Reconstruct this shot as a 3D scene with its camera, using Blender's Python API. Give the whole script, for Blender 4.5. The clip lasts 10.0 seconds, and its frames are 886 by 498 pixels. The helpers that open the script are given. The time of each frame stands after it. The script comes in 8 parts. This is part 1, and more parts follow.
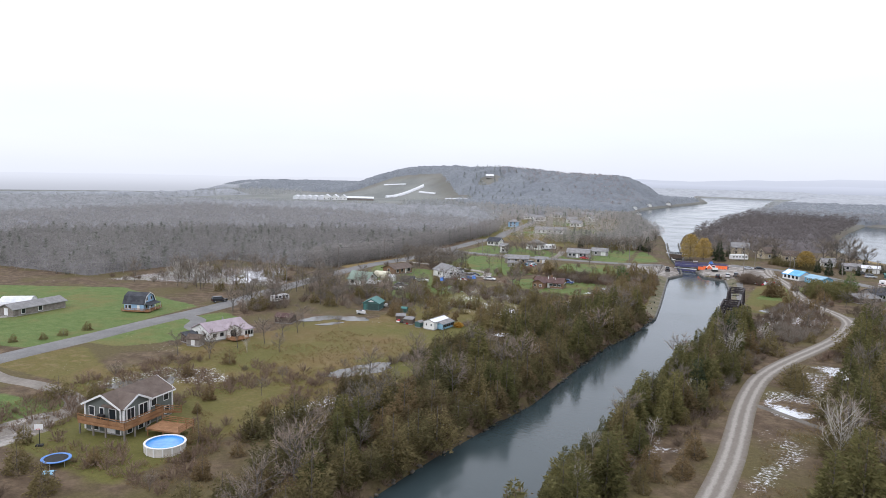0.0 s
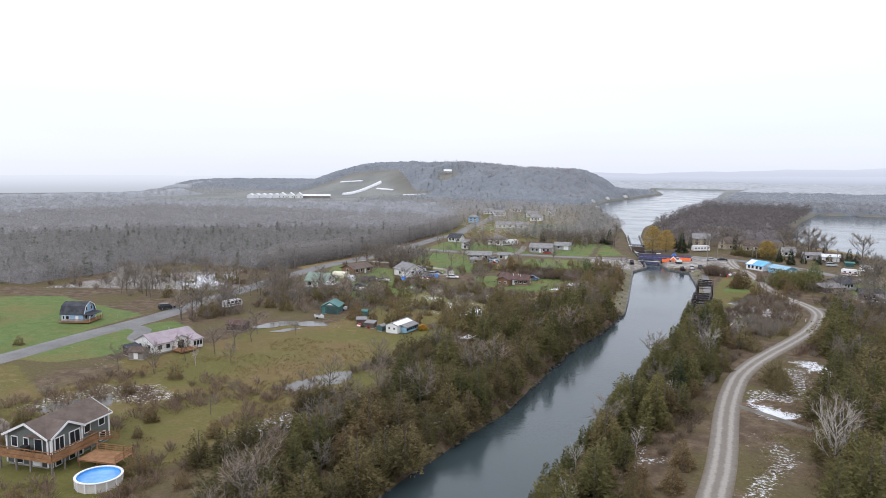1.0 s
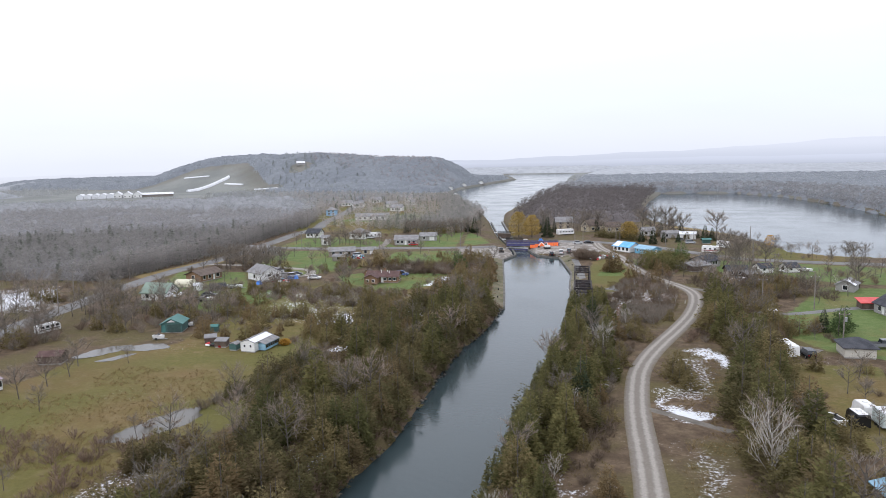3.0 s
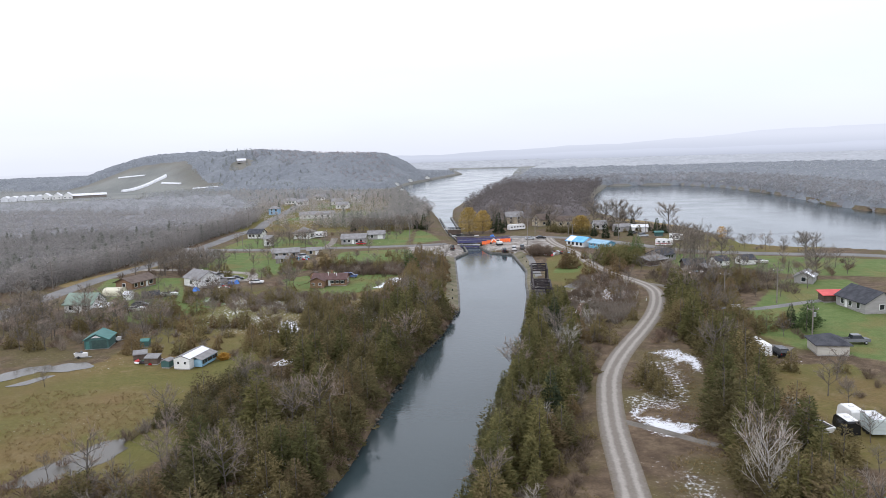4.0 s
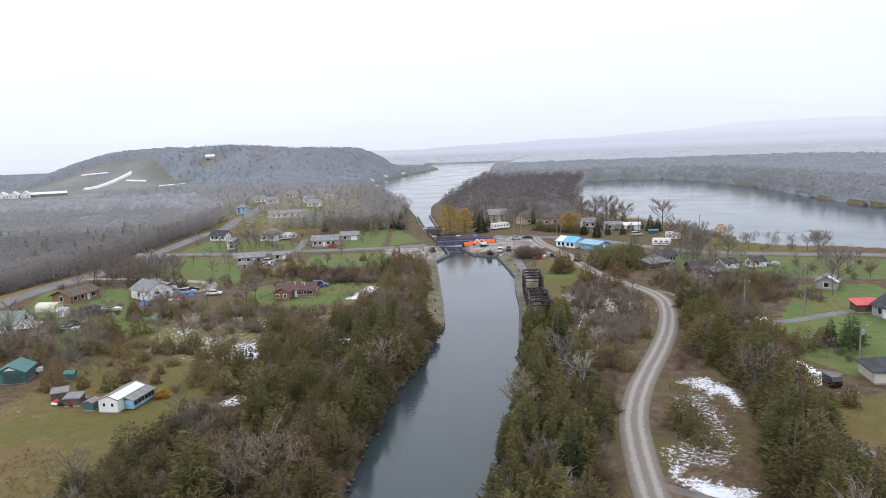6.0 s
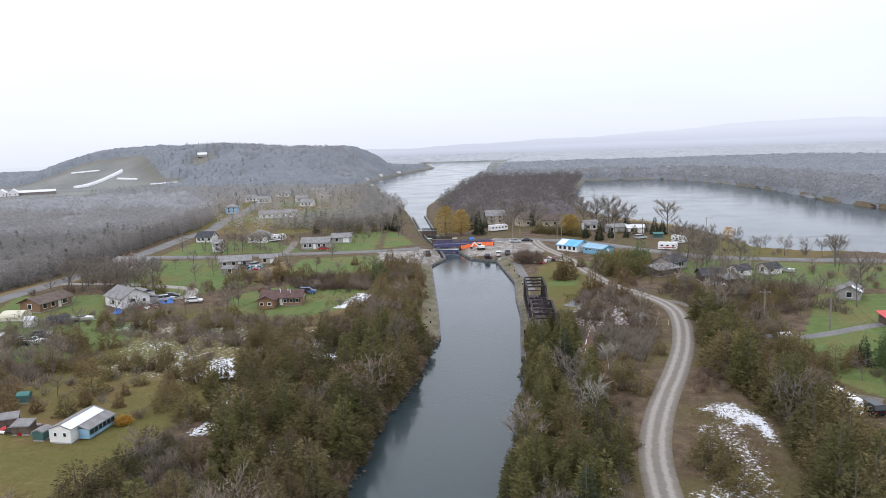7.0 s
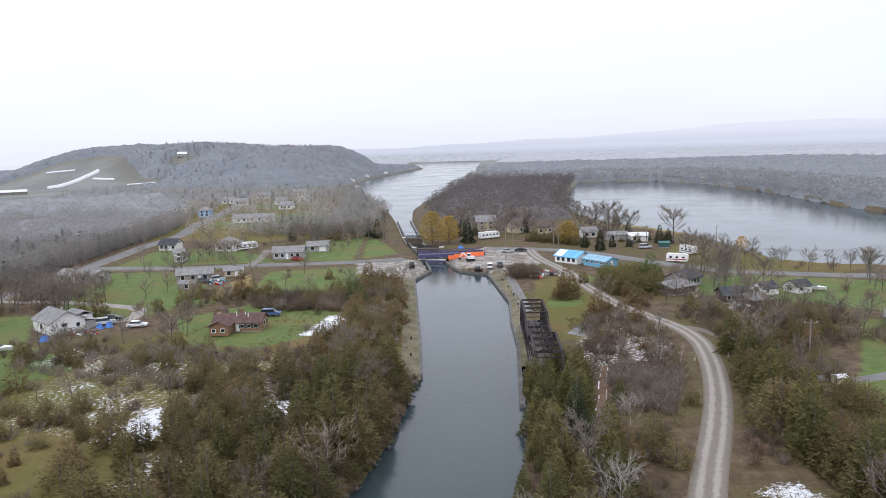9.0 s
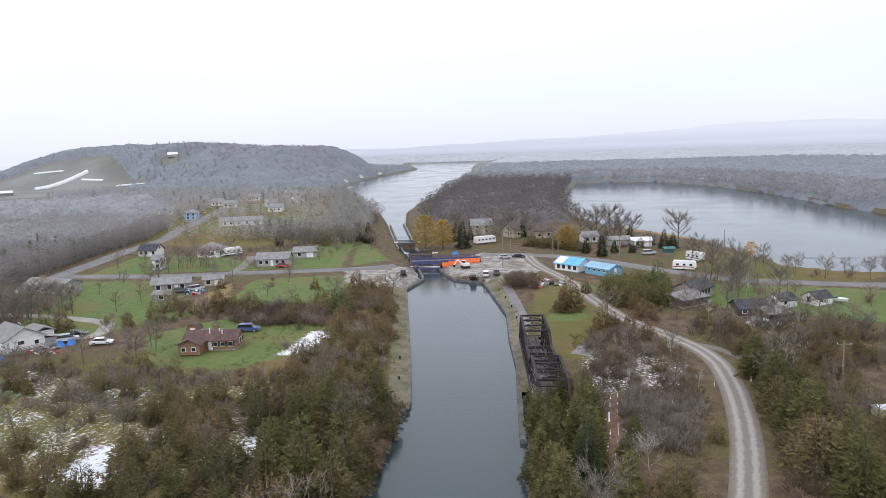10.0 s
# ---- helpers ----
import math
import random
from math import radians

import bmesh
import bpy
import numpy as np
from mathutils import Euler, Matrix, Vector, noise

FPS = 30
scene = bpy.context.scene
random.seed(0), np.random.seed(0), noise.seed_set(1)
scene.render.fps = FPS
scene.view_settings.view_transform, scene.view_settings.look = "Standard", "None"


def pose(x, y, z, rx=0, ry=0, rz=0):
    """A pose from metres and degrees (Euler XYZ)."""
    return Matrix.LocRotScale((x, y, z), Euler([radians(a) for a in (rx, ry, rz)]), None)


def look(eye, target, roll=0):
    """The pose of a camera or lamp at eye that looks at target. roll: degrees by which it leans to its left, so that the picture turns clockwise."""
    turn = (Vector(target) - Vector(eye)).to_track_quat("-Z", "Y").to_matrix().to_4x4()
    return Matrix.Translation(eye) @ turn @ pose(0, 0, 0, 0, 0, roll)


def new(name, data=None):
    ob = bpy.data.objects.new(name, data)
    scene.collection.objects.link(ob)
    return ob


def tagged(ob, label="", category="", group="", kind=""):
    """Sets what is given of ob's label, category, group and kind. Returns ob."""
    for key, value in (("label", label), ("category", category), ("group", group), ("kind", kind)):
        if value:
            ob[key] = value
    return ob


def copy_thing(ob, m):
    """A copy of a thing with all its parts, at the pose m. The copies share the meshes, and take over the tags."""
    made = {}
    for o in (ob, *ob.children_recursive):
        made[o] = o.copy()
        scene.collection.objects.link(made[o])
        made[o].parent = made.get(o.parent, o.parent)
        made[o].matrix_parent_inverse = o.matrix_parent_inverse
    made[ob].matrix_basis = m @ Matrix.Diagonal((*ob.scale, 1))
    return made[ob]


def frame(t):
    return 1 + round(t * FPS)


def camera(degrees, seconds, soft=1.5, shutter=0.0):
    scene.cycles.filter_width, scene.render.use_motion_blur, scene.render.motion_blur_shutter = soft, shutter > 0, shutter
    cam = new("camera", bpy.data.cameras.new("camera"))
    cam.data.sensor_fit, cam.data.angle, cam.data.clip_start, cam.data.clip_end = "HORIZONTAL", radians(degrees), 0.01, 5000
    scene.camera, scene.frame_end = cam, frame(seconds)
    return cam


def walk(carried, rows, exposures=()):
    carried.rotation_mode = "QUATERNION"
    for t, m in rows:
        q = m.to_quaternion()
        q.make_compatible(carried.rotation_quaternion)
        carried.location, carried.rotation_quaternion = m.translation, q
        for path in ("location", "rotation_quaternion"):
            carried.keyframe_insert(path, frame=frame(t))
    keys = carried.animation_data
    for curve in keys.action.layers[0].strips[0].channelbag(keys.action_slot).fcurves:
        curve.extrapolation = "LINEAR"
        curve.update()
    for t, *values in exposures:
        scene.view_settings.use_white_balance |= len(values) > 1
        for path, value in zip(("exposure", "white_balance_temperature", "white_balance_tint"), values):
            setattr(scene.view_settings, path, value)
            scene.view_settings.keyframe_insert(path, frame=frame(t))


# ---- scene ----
cam = camera(62.9, 10.0, soft=0.7)
PATH = [
    (0, (0.97, 1.814, 41.638), (0.008, 3.555, 41.424), 1.5),
    (0.5, (-1.726, 5.735, 41.487), (-2.656, 7.492, 41.268), 1.1),
    (1, (-4.479, 9.978, 41.261), (-5.338, 11.769, 41.038), 0.6),
    (1.5, (-7.13, 14.548, 41.102), (-7.964, 16.351, 40.872), 0.4),
    (2, (-9.601, 19.308, 40.785), (-10.366, 21.141, 40.549), 0.0),
    (2.5, (-11.979, 23.984, 40.603), (-12.601, 25.869, 40.36), -0.6),
    (3, (-14.472, 28.914, 40.359), (-14.964, 30.837, 40.108), -1.1),
    (4.5, (-19.944, 45.275, 40.105), (-20.26, 47.231, 39.832), -2.0),
    (5, (-21.463, 51.188, 39.925), (-21.761, 53.146, 39.648), -2.1),
    (5.5, (-22.702, 57.183, 39.86), (-22.99, 59.143, 39.579), -2.2),
    (7, (-25.554, 76.023, 39.616), (-25.825, 77.984, 39.329), -1.9),
    (7.5, (-26.206, 82.606, 39.571), (-26.468, 84.567, 39.283), -1.9),
    (8, (-26.818, 89.345, 39.47), (-27.072, 91.307, 39.181), -1.9),
    (8.5, (-27.368, 95.389, 39.512), (-27.615, 97.352, 39.224), -1.8),
    (9, (-27.822, 102.13, 39.54), (-28.063, 104.095, 39.252), -1.7),
    (9.5, (-28.328, 108.865, 39.576), (-28.564, 110.83, 39.289), -1.7),
    (10, (-28.675, 115.591, 39.681), (-28.904, 117.557, 39.393), -1.7),
]
walk(cam, [(t, look(eye, target, roll)) for t, eye, target, roll in PATH], [(0.0, 0.42, 6050, 14), (10.0, 0.42, 6050, 14)])

# ---- light: a white overcast sky and a broad, weak sun behind it ----
SUN_UP, SUN_TURN = 35.0, 200.0
world = bpy.data.worlds.new("overcast")
scene.world = world
world.use_nodes = True
wn, wl = world.node_tree.nodes, world.node_tree.links
wn.clear()
w_out = wn.new("ShaderNodeOutputWorld")
w_add = wn.new("ShaderNodeAddShader")
w_cloud = wn.new("ShaderNodeBackground")
w_blue = wn.new("ShaderNodeBackground")
w_sky = wn.new("ShaderNodeTexSky")
w_sky.sky_type, w_sky.sun_disc = "NISHITA", False
w_sky.sun_elevation, w_sky.sun_rotation = radians(SUN_UP), radians(SUN_TURN)
w_blue.inputs["Strength"].default_value = 0.012
wl.new(w_sky.outputs[0], w_blue.inputs["Color"])
w_tex = wn.new("ShaderNodeTexCoord")
w_sep = wn.new("ShaderNodeSeparateXYZ")
wl.new(w_tex.outputs["Generated"], w_sep.inputs[0])
w_noise = wn.new("ShaderNodeTexNoise")
w_noise.inputs["Scale"].default_value = 2.2
w_noise.inputs["Detail"].default_value = 4
w_map = wn.new("ShaderNodeMapping")
w_map.inputs["Scale"].default_value = (1, 1, 5)
wl.new(w_tex.outputs["Generated"], w_map.inputs[0])
wl.new(w_map.outputs[0], w_noise.inputs["Vector"])
w_ma = wn.new("ShaderNodeMath")
w_ma.operation = "MULTIPLY_ADD"
wl.new(w_noise.outputs[0], w_ma.inputs[0])
w_ma.inputs[1].default_value = 0.12
w_west = wn.new("ShaderNodeMath")
w_west.operation = "MULTIPLY_ADD"
wl.new(w_sep.outputs[0], w_west.inputs[0])
w_west.inputs[1].default_value = -0.07
wl.new(w_sep.outputs[2], w_west.inputs[2])
wl.new(w_west.outputs[0], w_ma.inputs[2])
w_ramp = wn.new("ShaderNodeValToRGB")
w_ramp.color_ramp.elements[0].position, w_ramp.color_ramp.elements[0].color = 0.02, (0.585, 0.602, 0.636, 1)
w_ramp.color_ramp.elements[1].position, w_ramp.color_ramp.elements[1].color = 0.48, (1.0, 1.0, 1.0, 1)
for at, c in ((0.10, (0.635, 0.651, 0.682, 1)), (0.19, (0.715, 0.728, 0.752, 1)), (0.31, (0.85, 0.86, 0.876, 1))):
    e = w_ramp.color_ramp.elements.new(at)
    e.color = c
wl.new(w_ma.outputs[0], w_ramp.inputs[0])
wl.new(w_ramp.outputs[0], w_cloud.inputs["Color"])
w_cloud.inputs["Strength"].default_value = 0.99
wl.new(w_cloud.outputs[0], w_add.inputs[0])
wl.new(w_blue.outputs[0], w_add.inputs[1])
wl.new(w_add.outputs[0], w_out.inputs[0])

sun = new("sun", bpy.data.lights.new("sun", "SUN"))
sun.data.energy, sun.data.angle, sun.data.color = 0.6, radians(30), (1.0, 0.98, 0.95)
sun.matrix_world = pose(0, 0, 300, 90 - SUN_UP, 0, 180 - SUN_TURN)

# ---- materials ----
def mix_rgb(n, l, fac, a, b, kind="MIX"):
    m = n.new("ShaderNodeMix")
    m.data_type, m.blend_type = "RGBA", kind
    for k, v in ((0, fac), (6, a), (7, b)):
        if isinstance(v, bpy.types.NodeSocket):
            l.new(v, m.inputs[k])
        else:
            m.inputs[k].default_value = v if k == 0 else (*v, 1)
    return m.outputs[2]


def noise_tex(n, l, vec, scale, detail=3.0, rough=0.6):
    t = n.new("ShaderNodeTexNoise")
    t.inputs["Scale"].default_value, t.inputs["Detail"].default_value, t.inputs["Roughness"].default_value = scale, detail, rough
    l.new(vec, t.inputs["Vector"])
    return t.outputs[0]


def ramp(n, l, val, lo, hi):
    m = n.new("ShaderNodeMapRange")
    m.interpolation_type = "SMOOTHSTEP"
    l.new(val, m.inputs[0])
    m.inputs[1].default_value, m.inputs[2].default_value = lo, hi
    return m.outputs[0]


def surf(name, c1, c2, scale=0.5, fine=8.0, rough=0.85, bump=0.3, metal=0.0, rnd=0.0, spec=0.3, dist=0.02, grain=0.35, stretch=(1, 1, 1)):
    """A surface of two colours, clouded at one scale and grained at another, both in metres."""
    m = bpy.data.materials.new(name)
    m.use_nodes = True
    n, l = m.node_tree.nodes, m.node_tree.links
    b = n["Principled BSDF"]
    tex = n.new("ShaderNodeTexCoord")
    mp = n.new("ShaderNodeMapping")
    mp.inputs["Scale"].default_value = stretch
    l.new(tex.outputs["Object"], mp.inputs[0])
    big = ramp(n, l, noise_tex(n, l, mp.outputs[0], scale), 0.3, 0.7)
    small = noise_tex(n, l, mp.outputs[0], fine, 2.0)
    col = mix_rgb(n, l, big, c1, c2)
    tone = mix_rgb(n, l, small, [1 - grain] * 3, [1 + grain] * 3)
    col = mix_rgb(n, l, 1.0, col, tone, "MULTIPLY")
    if rnd:
        info = n.new("ShaderNodeObjectInfo")
        shade = mix_rgb(n, l, info.outputs["Random"], [1 - rnd] * 3, [1 + rnd] * 3)
        col = mix_rgb(n, l, 1.0, col, shade, "MULTIPLY")
    l.new(col, b.inputs["Base Color"])
    b.inputs["Roughness"].default_value, b.inputs["Metallic"].default_value = rough, metal
    b.inputs["Specular IOR Level"].default_value = spec
    if bump:
        bp = n.new("ShaderNodeBump")
        bp.inputs["Strength"].default_value, bp.inputs["Distance"].default_value = bump, dist
        l.new(small, bp.inputs["Height"])
        l.new(bp.outputs[0], b.inputs["Normal"])
    return m


def leafy(name, c1, c2, rnd=0.25, rough=0.8, clouds=0.3, thin=0.4):
    """Foliage or twigs: every spray a shade of its own, every plant too; thin: the share of light that passes through a spray."""
    m = bpy.data.materials.new(name)
    m.use_nodes = True
    n, l = m.node_tree.nodes, m.node_tree.links
    b = n["Principled BSDF"]
    geo = n.new("ShaderNodeNewGeometry")
    info = n.new("ShaderNodeObjectInfo")
    col = mix_rgb(n, l, geo.outputs["Random Per Island"], c1, c2)
    shade = mix_rgb(n, l, info.outputs["Random"], (1 - rnd, 1 - rnd * 0.8, 1 - rnd), (1 + rnd * 1.3, 1 + rnd, 1 + rnd * 0.6))
    col = mix_rgb(n, l, 1.0, col, shade, "MULTIPLY")
    patch = noise_tex(n, l, geo.outputs["Position"], 0.05, 2.0)
    tone = mix_rgb(n, l, patch, [1 - clouds] * 3, (1 + clouds, 1 + clouds * 0.9, 1 + clouds * 0.7))
    col = mix_rgb(n, l, 1.0, col, tone, "MULTIPLY")
    l.new(col, b.inputs["Base Color"])
    b.inputs["Roughness"].default_value = rough
    b.inputs["Specular IOR Level"].default_value = 0.15
    passed, both = n.new("ShaderNodeBsdfTranslucent"), n.new("ShaderNodeMixShader")
    l.new(col, passed.inputs["Color"])
    both.inputs[0].default_value = thin
    l.new(b.outputs[0], both.inputs[1])
    l.new(passed.outputs[0], both.inputs[2])
    l.new(both.outputs[0], n["Material Output"].inputs["Surface"])
    return m


def ground_mat():
    """One sheet of ground: leaf litter, with lawn, dry field, gravel, dead grass and snow where the zones say so, all with ragged edges."""
    m = bpy.data.materials.new("ground")
    m.use_nodes = True
    n, l = m.node_tree.nodes, m.node_tree.links
    b = n["Principled BSDF"]
    pos = n.new("ShaderNodeNewGeometry").outputs["Position"]
    n_far = noise_tex(n, l, pos, 0.012, 4)
    n_big = noise_tex(n, l, pos, 0.06, 4)
    n_mid = noise_tex(n, l, pos, 0.35, 4, 0.65)
    n_fine = noise_tex(n, l, pos, 1.5, 5, 0.8)
    n_dot = noise_tex(n, l, pos, 1.5, 6, 0.85)

    def split(attr):
        a = n.new("ShaderNodeAttribute")
        a.attribute_name = attr
        s = n.new("ShaderNodeSeparateColor")
        l.new(a.outputs["Color"], s.inputs[0])
        return s.outputs

    def ragged(mask, amount, lo, hi, tex):
        k = n.new("ShaderNodeMath")
        k.operation = "MULTIPLY_ADD"
        l.new(tex, k.inputs[0])
        k.inputs[1].default_value = amount
        l.new(mask, k.inputs[2])
        return ramp(n, l, k.outputs[0], lo, hi)

    z1, z2 = split("zone"), split("cover")
    litter = mix_rgb(n, l, ramp(n, l, n_mid, 0.35, 0.68), (0.080, 0.055, 0.035), (0.155, 0.112, 0.072))
    litter = mix_rgb(n, l, ramp(n, l, n_big, 0.42, 0.62), litter, mix_rgb(n, l, n_fine, (0.072, 0.063, 0.025), (0.135, 0.106, 0.047)))
    lawn = mix_rgb(n, l, ramp(n, l, n_mid, 0.3, 0.7), (0.088, 0.134, 0.036), (0.132, 0.172, 0.056))
    lawn = mix_rgb(n, l, ramp(n, l, n_big, 0.46, 0.68), lawn, (0.150, 0.142, 0.050))
    dry = mix_rgb(n, l, ramp(n, l, n_big, 0.35, 0.65), (0.158, 0.110, 0.046), (0.126, 0.108, 0.031))
    dry = mix_rgb(n, l, ramp(n, l, n_mid, 0.45, 0.75), dry, (0.190, 0.145, 0.072))
    dry = mix_rgb(n, l, ramp(n, l, noise_tex(n, l, pos, 0.025, 4), 0.42, 0.58), dry, mix_rgb(n, l, n_mid, (0.092, 0.092, 0.023), (0.145, 0.130, 0.040)))
    gravel = mix_rgb(n, l, ramp(n, l, n_mid, 0.35, 0.65), (0.20, 0.18, 0.16), (0.40, 0.375, 0.345))
    gravel = mix_rgb(n, l, ramp(n, l, noise_tex(n, l, pos, 0.14, 5, 0.7), 0.48, 0.60), gravel, mix_rgb(n, l, n_fine, (0.12, 0.10, 0.08), (0.24, 0.21, 0.18)))
    straw = mix_rgb(n, l, ramp(n, l, n_mid, 0.3, 0.7), (0.27, 0.19, 0.085), (0.20, 0.16, 0.075))
    # Pale grey for distant ground, with haze put into the colour.
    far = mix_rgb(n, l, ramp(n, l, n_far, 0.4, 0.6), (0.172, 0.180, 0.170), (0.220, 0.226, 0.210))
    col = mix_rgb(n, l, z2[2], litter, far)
    col = mix_rgb(n, l, ragged(z1[1], 0.7, 0.65, 0.95, n_mid), col, dry)
    col = mix_rgb(n, l, ragged(z1[0], 0.7, 0.65, 0.95, n_mid), col, lawn)
    col = mix_rgb(n, l, ragged(z2[1], 0.7, 0.7, 0.95, n_mid), col, straw)
    col = mix_rgb(n, l, ragged(z2[0], 0.6, 0.65, 0.9, n_mid), col, gravel)
    tone = mix_rgb(n, l, n_fine, (0.45, 0.45, 0.45), (1.55, 1.55, 1.55))
    col = mix_rgb(n, l, 1.0, col, tone, "MULTIPLY")
    snow = ragged(z1[2], 1.5, 1.22, 1.34, n_dot)
    col = mix_rgb(n, l, snow, col, (0.74, 0.76, 0.80))
    l.new(col, b.inputs["Base Color"])
    b.inputs["Roughness"].default_value = 0.9
    b.inputs["Specular IOR Level"].default_value = 0.2
    bp = n.new("ShaderNodeBump")
    bp.inputs["Strength"].default_value, bp.inputs["Distance"].default_value = 0.6, 0.25
    l.new(n_fine, bp.inputs["Height"])
    l.new(bp.outputs[0], b.inputs["Normal"])
    return m


def water_mat(name, base, rough, wave, strength, dist):
    m = bpy.data.materials.new(name)
    m.use_nodes = True
    n, l = m.node_tree.nodes, m.node_tree.links
    b = n["Principled BSDF"]
    pos = n.new("ShaderNodeNewGeometry").outputs["Position"]
    big = noise_tex(n, l, pos, 0.02, 3)
    col = mix_rgb(n, l, big, base, [c * 1.5 for c in base])
    l.new(col, b.inputs["Base Color"])
    rr = n.new("ShaderNodeMapRange")
    l.new(noise_tex(n, l, pos, 0.035, 4), rr.inputs[0])
    rr.inputs[1].default_value, rr.inputs[2].default_value = 0.35, 0.65
    rr.inputs[3].default_value, rr.inputs[4].default_value = rough * 0.6, rough * 1.6
    l.new(rr.outputs[0], b.inputs["Roughness"])
    b.inputs["IOR"].default_value = 1.333
    bp = n.new("ShaderNodeBump")
    bp.inputs["Strength"].default_value, bp.inputs["Distance"].default_value = strength, dist
    l.new(noise_tex(n, l, pos, wave, 3), bp.inputs["Height"])
    l.new(bp.outputs[0], b.inputs["Normal"])
    return m


def glass_mat(name, c=(0.02, 0.025, 0.03), rough=0.06):
    m = bpy.data.materials.new(name)
    m.use_nodes = True
    b = m.node_tree.nodes["Principled BSDF"]
    b.inputs["Base Color"].default_value = (*c, 1)
    b.inputs["Roughness"].default_value = rough
    b.inputs["Specular IOR Level"].default_value = 0.6
    return m


GROUND = ground_mat()
WATER = water_mat("water", (0.030, 0.044, 0.048), 0.10, 0.9, 0.25, 0.10)
PUDDLE = water_mat("puddle", (0.070, 0.064, 0.052), 0.14, 2.0, 0.05, 0.02)
GLASS = glass_mat("window_glass")
BLACK = surf("black_rubber", (0.015, 0.015, 0.016), (0.03, 0.03, 0.03), 2, 20, 0.7)
CEDAR = leafy("cedar_sprays", (0.100, 0.087, 0.045), (0.205, 0.180, 0.095))
CEDAR_BRONZE = leafy("bronzed_cedar_sprays", (0.112, 0.087, 0.050), (0.215, 0.168, 0.098))
CEDAR_GREEN = leafy("green_cedar_sprays", (0.088, 0.088, 0.040), (0.192, 0.184, 0.084))
SPRUCE = leafy("spruce_sprays", (0.029, 0.044, 0.027), (0.073, 0.091, 0.054))
PINE = leafy("pine_sprays", (0.063, 0.102, 0.044), (0.140, 0.189, 0.081))
YELLOW = leafy("yellow_willow_leaves", (0.30, 0.215, 0.070), (0.46, 0.345, 0.130), 0.12)
OCHRE = leafy("ochre_leaves", (0.36, 0.20, 0.04), (0.52, 0.33, 0.085))
TWIG = leafy("grey_twigs", (0.196, 0.166, 0.149), (0.355, 0.307, 0.279), 0.25)
TWIG_RED = leafy("red_brown_twigs", (0.140, 0.106, 0.088), (0.240, 0.187, 0.156), 0.25)
TWIG_PALE = leafy("pale_dead_twigs", (0.34, 0.32, 0.29), (0.54, 0.51, 0.47), 0.15)
BARK = surf("bark", (0.10, 0.085, 0.07), (0.17, 0.15, 0.13), 2, 14, 0.95, 0.6)
BARK_PALE = surf("pale_bark", (0.36, 0.34, 0.31), (0.54, 0.51, 0.47), 2, 14, 0.9, 0.5)
# Distant haze is mixed into these base colours, lifting them towards pale grey.
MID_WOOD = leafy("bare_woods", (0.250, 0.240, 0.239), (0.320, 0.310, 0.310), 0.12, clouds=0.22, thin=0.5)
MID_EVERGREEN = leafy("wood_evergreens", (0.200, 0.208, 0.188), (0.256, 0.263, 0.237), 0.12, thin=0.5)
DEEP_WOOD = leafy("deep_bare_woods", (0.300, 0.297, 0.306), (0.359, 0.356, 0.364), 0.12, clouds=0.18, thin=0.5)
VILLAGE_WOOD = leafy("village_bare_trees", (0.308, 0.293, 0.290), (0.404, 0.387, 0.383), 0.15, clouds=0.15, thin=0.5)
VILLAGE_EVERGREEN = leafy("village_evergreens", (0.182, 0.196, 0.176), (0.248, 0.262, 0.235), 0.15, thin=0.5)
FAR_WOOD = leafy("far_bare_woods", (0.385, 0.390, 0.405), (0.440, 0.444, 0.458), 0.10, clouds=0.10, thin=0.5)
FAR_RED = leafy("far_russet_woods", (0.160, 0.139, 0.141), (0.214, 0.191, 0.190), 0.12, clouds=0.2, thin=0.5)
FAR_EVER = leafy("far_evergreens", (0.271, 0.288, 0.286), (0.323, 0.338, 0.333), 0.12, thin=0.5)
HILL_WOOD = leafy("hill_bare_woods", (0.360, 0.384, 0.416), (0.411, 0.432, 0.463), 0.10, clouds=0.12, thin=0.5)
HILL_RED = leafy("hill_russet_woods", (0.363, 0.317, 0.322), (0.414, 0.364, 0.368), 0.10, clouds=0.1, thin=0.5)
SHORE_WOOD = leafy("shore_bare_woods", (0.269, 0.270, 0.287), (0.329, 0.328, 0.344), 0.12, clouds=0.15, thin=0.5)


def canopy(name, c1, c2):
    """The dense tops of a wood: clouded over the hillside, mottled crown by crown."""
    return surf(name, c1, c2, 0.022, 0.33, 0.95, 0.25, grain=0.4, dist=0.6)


# Farther wood tops are tinted paler and bluer, with haze in the colour.
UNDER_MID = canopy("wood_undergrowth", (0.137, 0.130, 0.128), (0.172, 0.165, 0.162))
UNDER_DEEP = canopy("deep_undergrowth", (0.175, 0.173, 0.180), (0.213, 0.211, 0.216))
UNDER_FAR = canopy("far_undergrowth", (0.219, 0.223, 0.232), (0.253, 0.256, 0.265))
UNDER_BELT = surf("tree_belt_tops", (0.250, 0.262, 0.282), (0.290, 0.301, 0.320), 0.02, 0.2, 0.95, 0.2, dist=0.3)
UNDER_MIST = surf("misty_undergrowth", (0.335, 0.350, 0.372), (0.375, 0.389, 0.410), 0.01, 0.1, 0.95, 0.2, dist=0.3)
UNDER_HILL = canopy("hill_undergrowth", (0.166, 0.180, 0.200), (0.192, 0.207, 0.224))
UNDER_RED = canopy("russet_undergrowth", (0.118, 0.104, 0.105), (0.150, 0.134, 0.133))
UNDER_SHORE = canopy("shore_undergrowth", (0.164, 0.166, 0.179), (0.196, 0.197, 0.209))

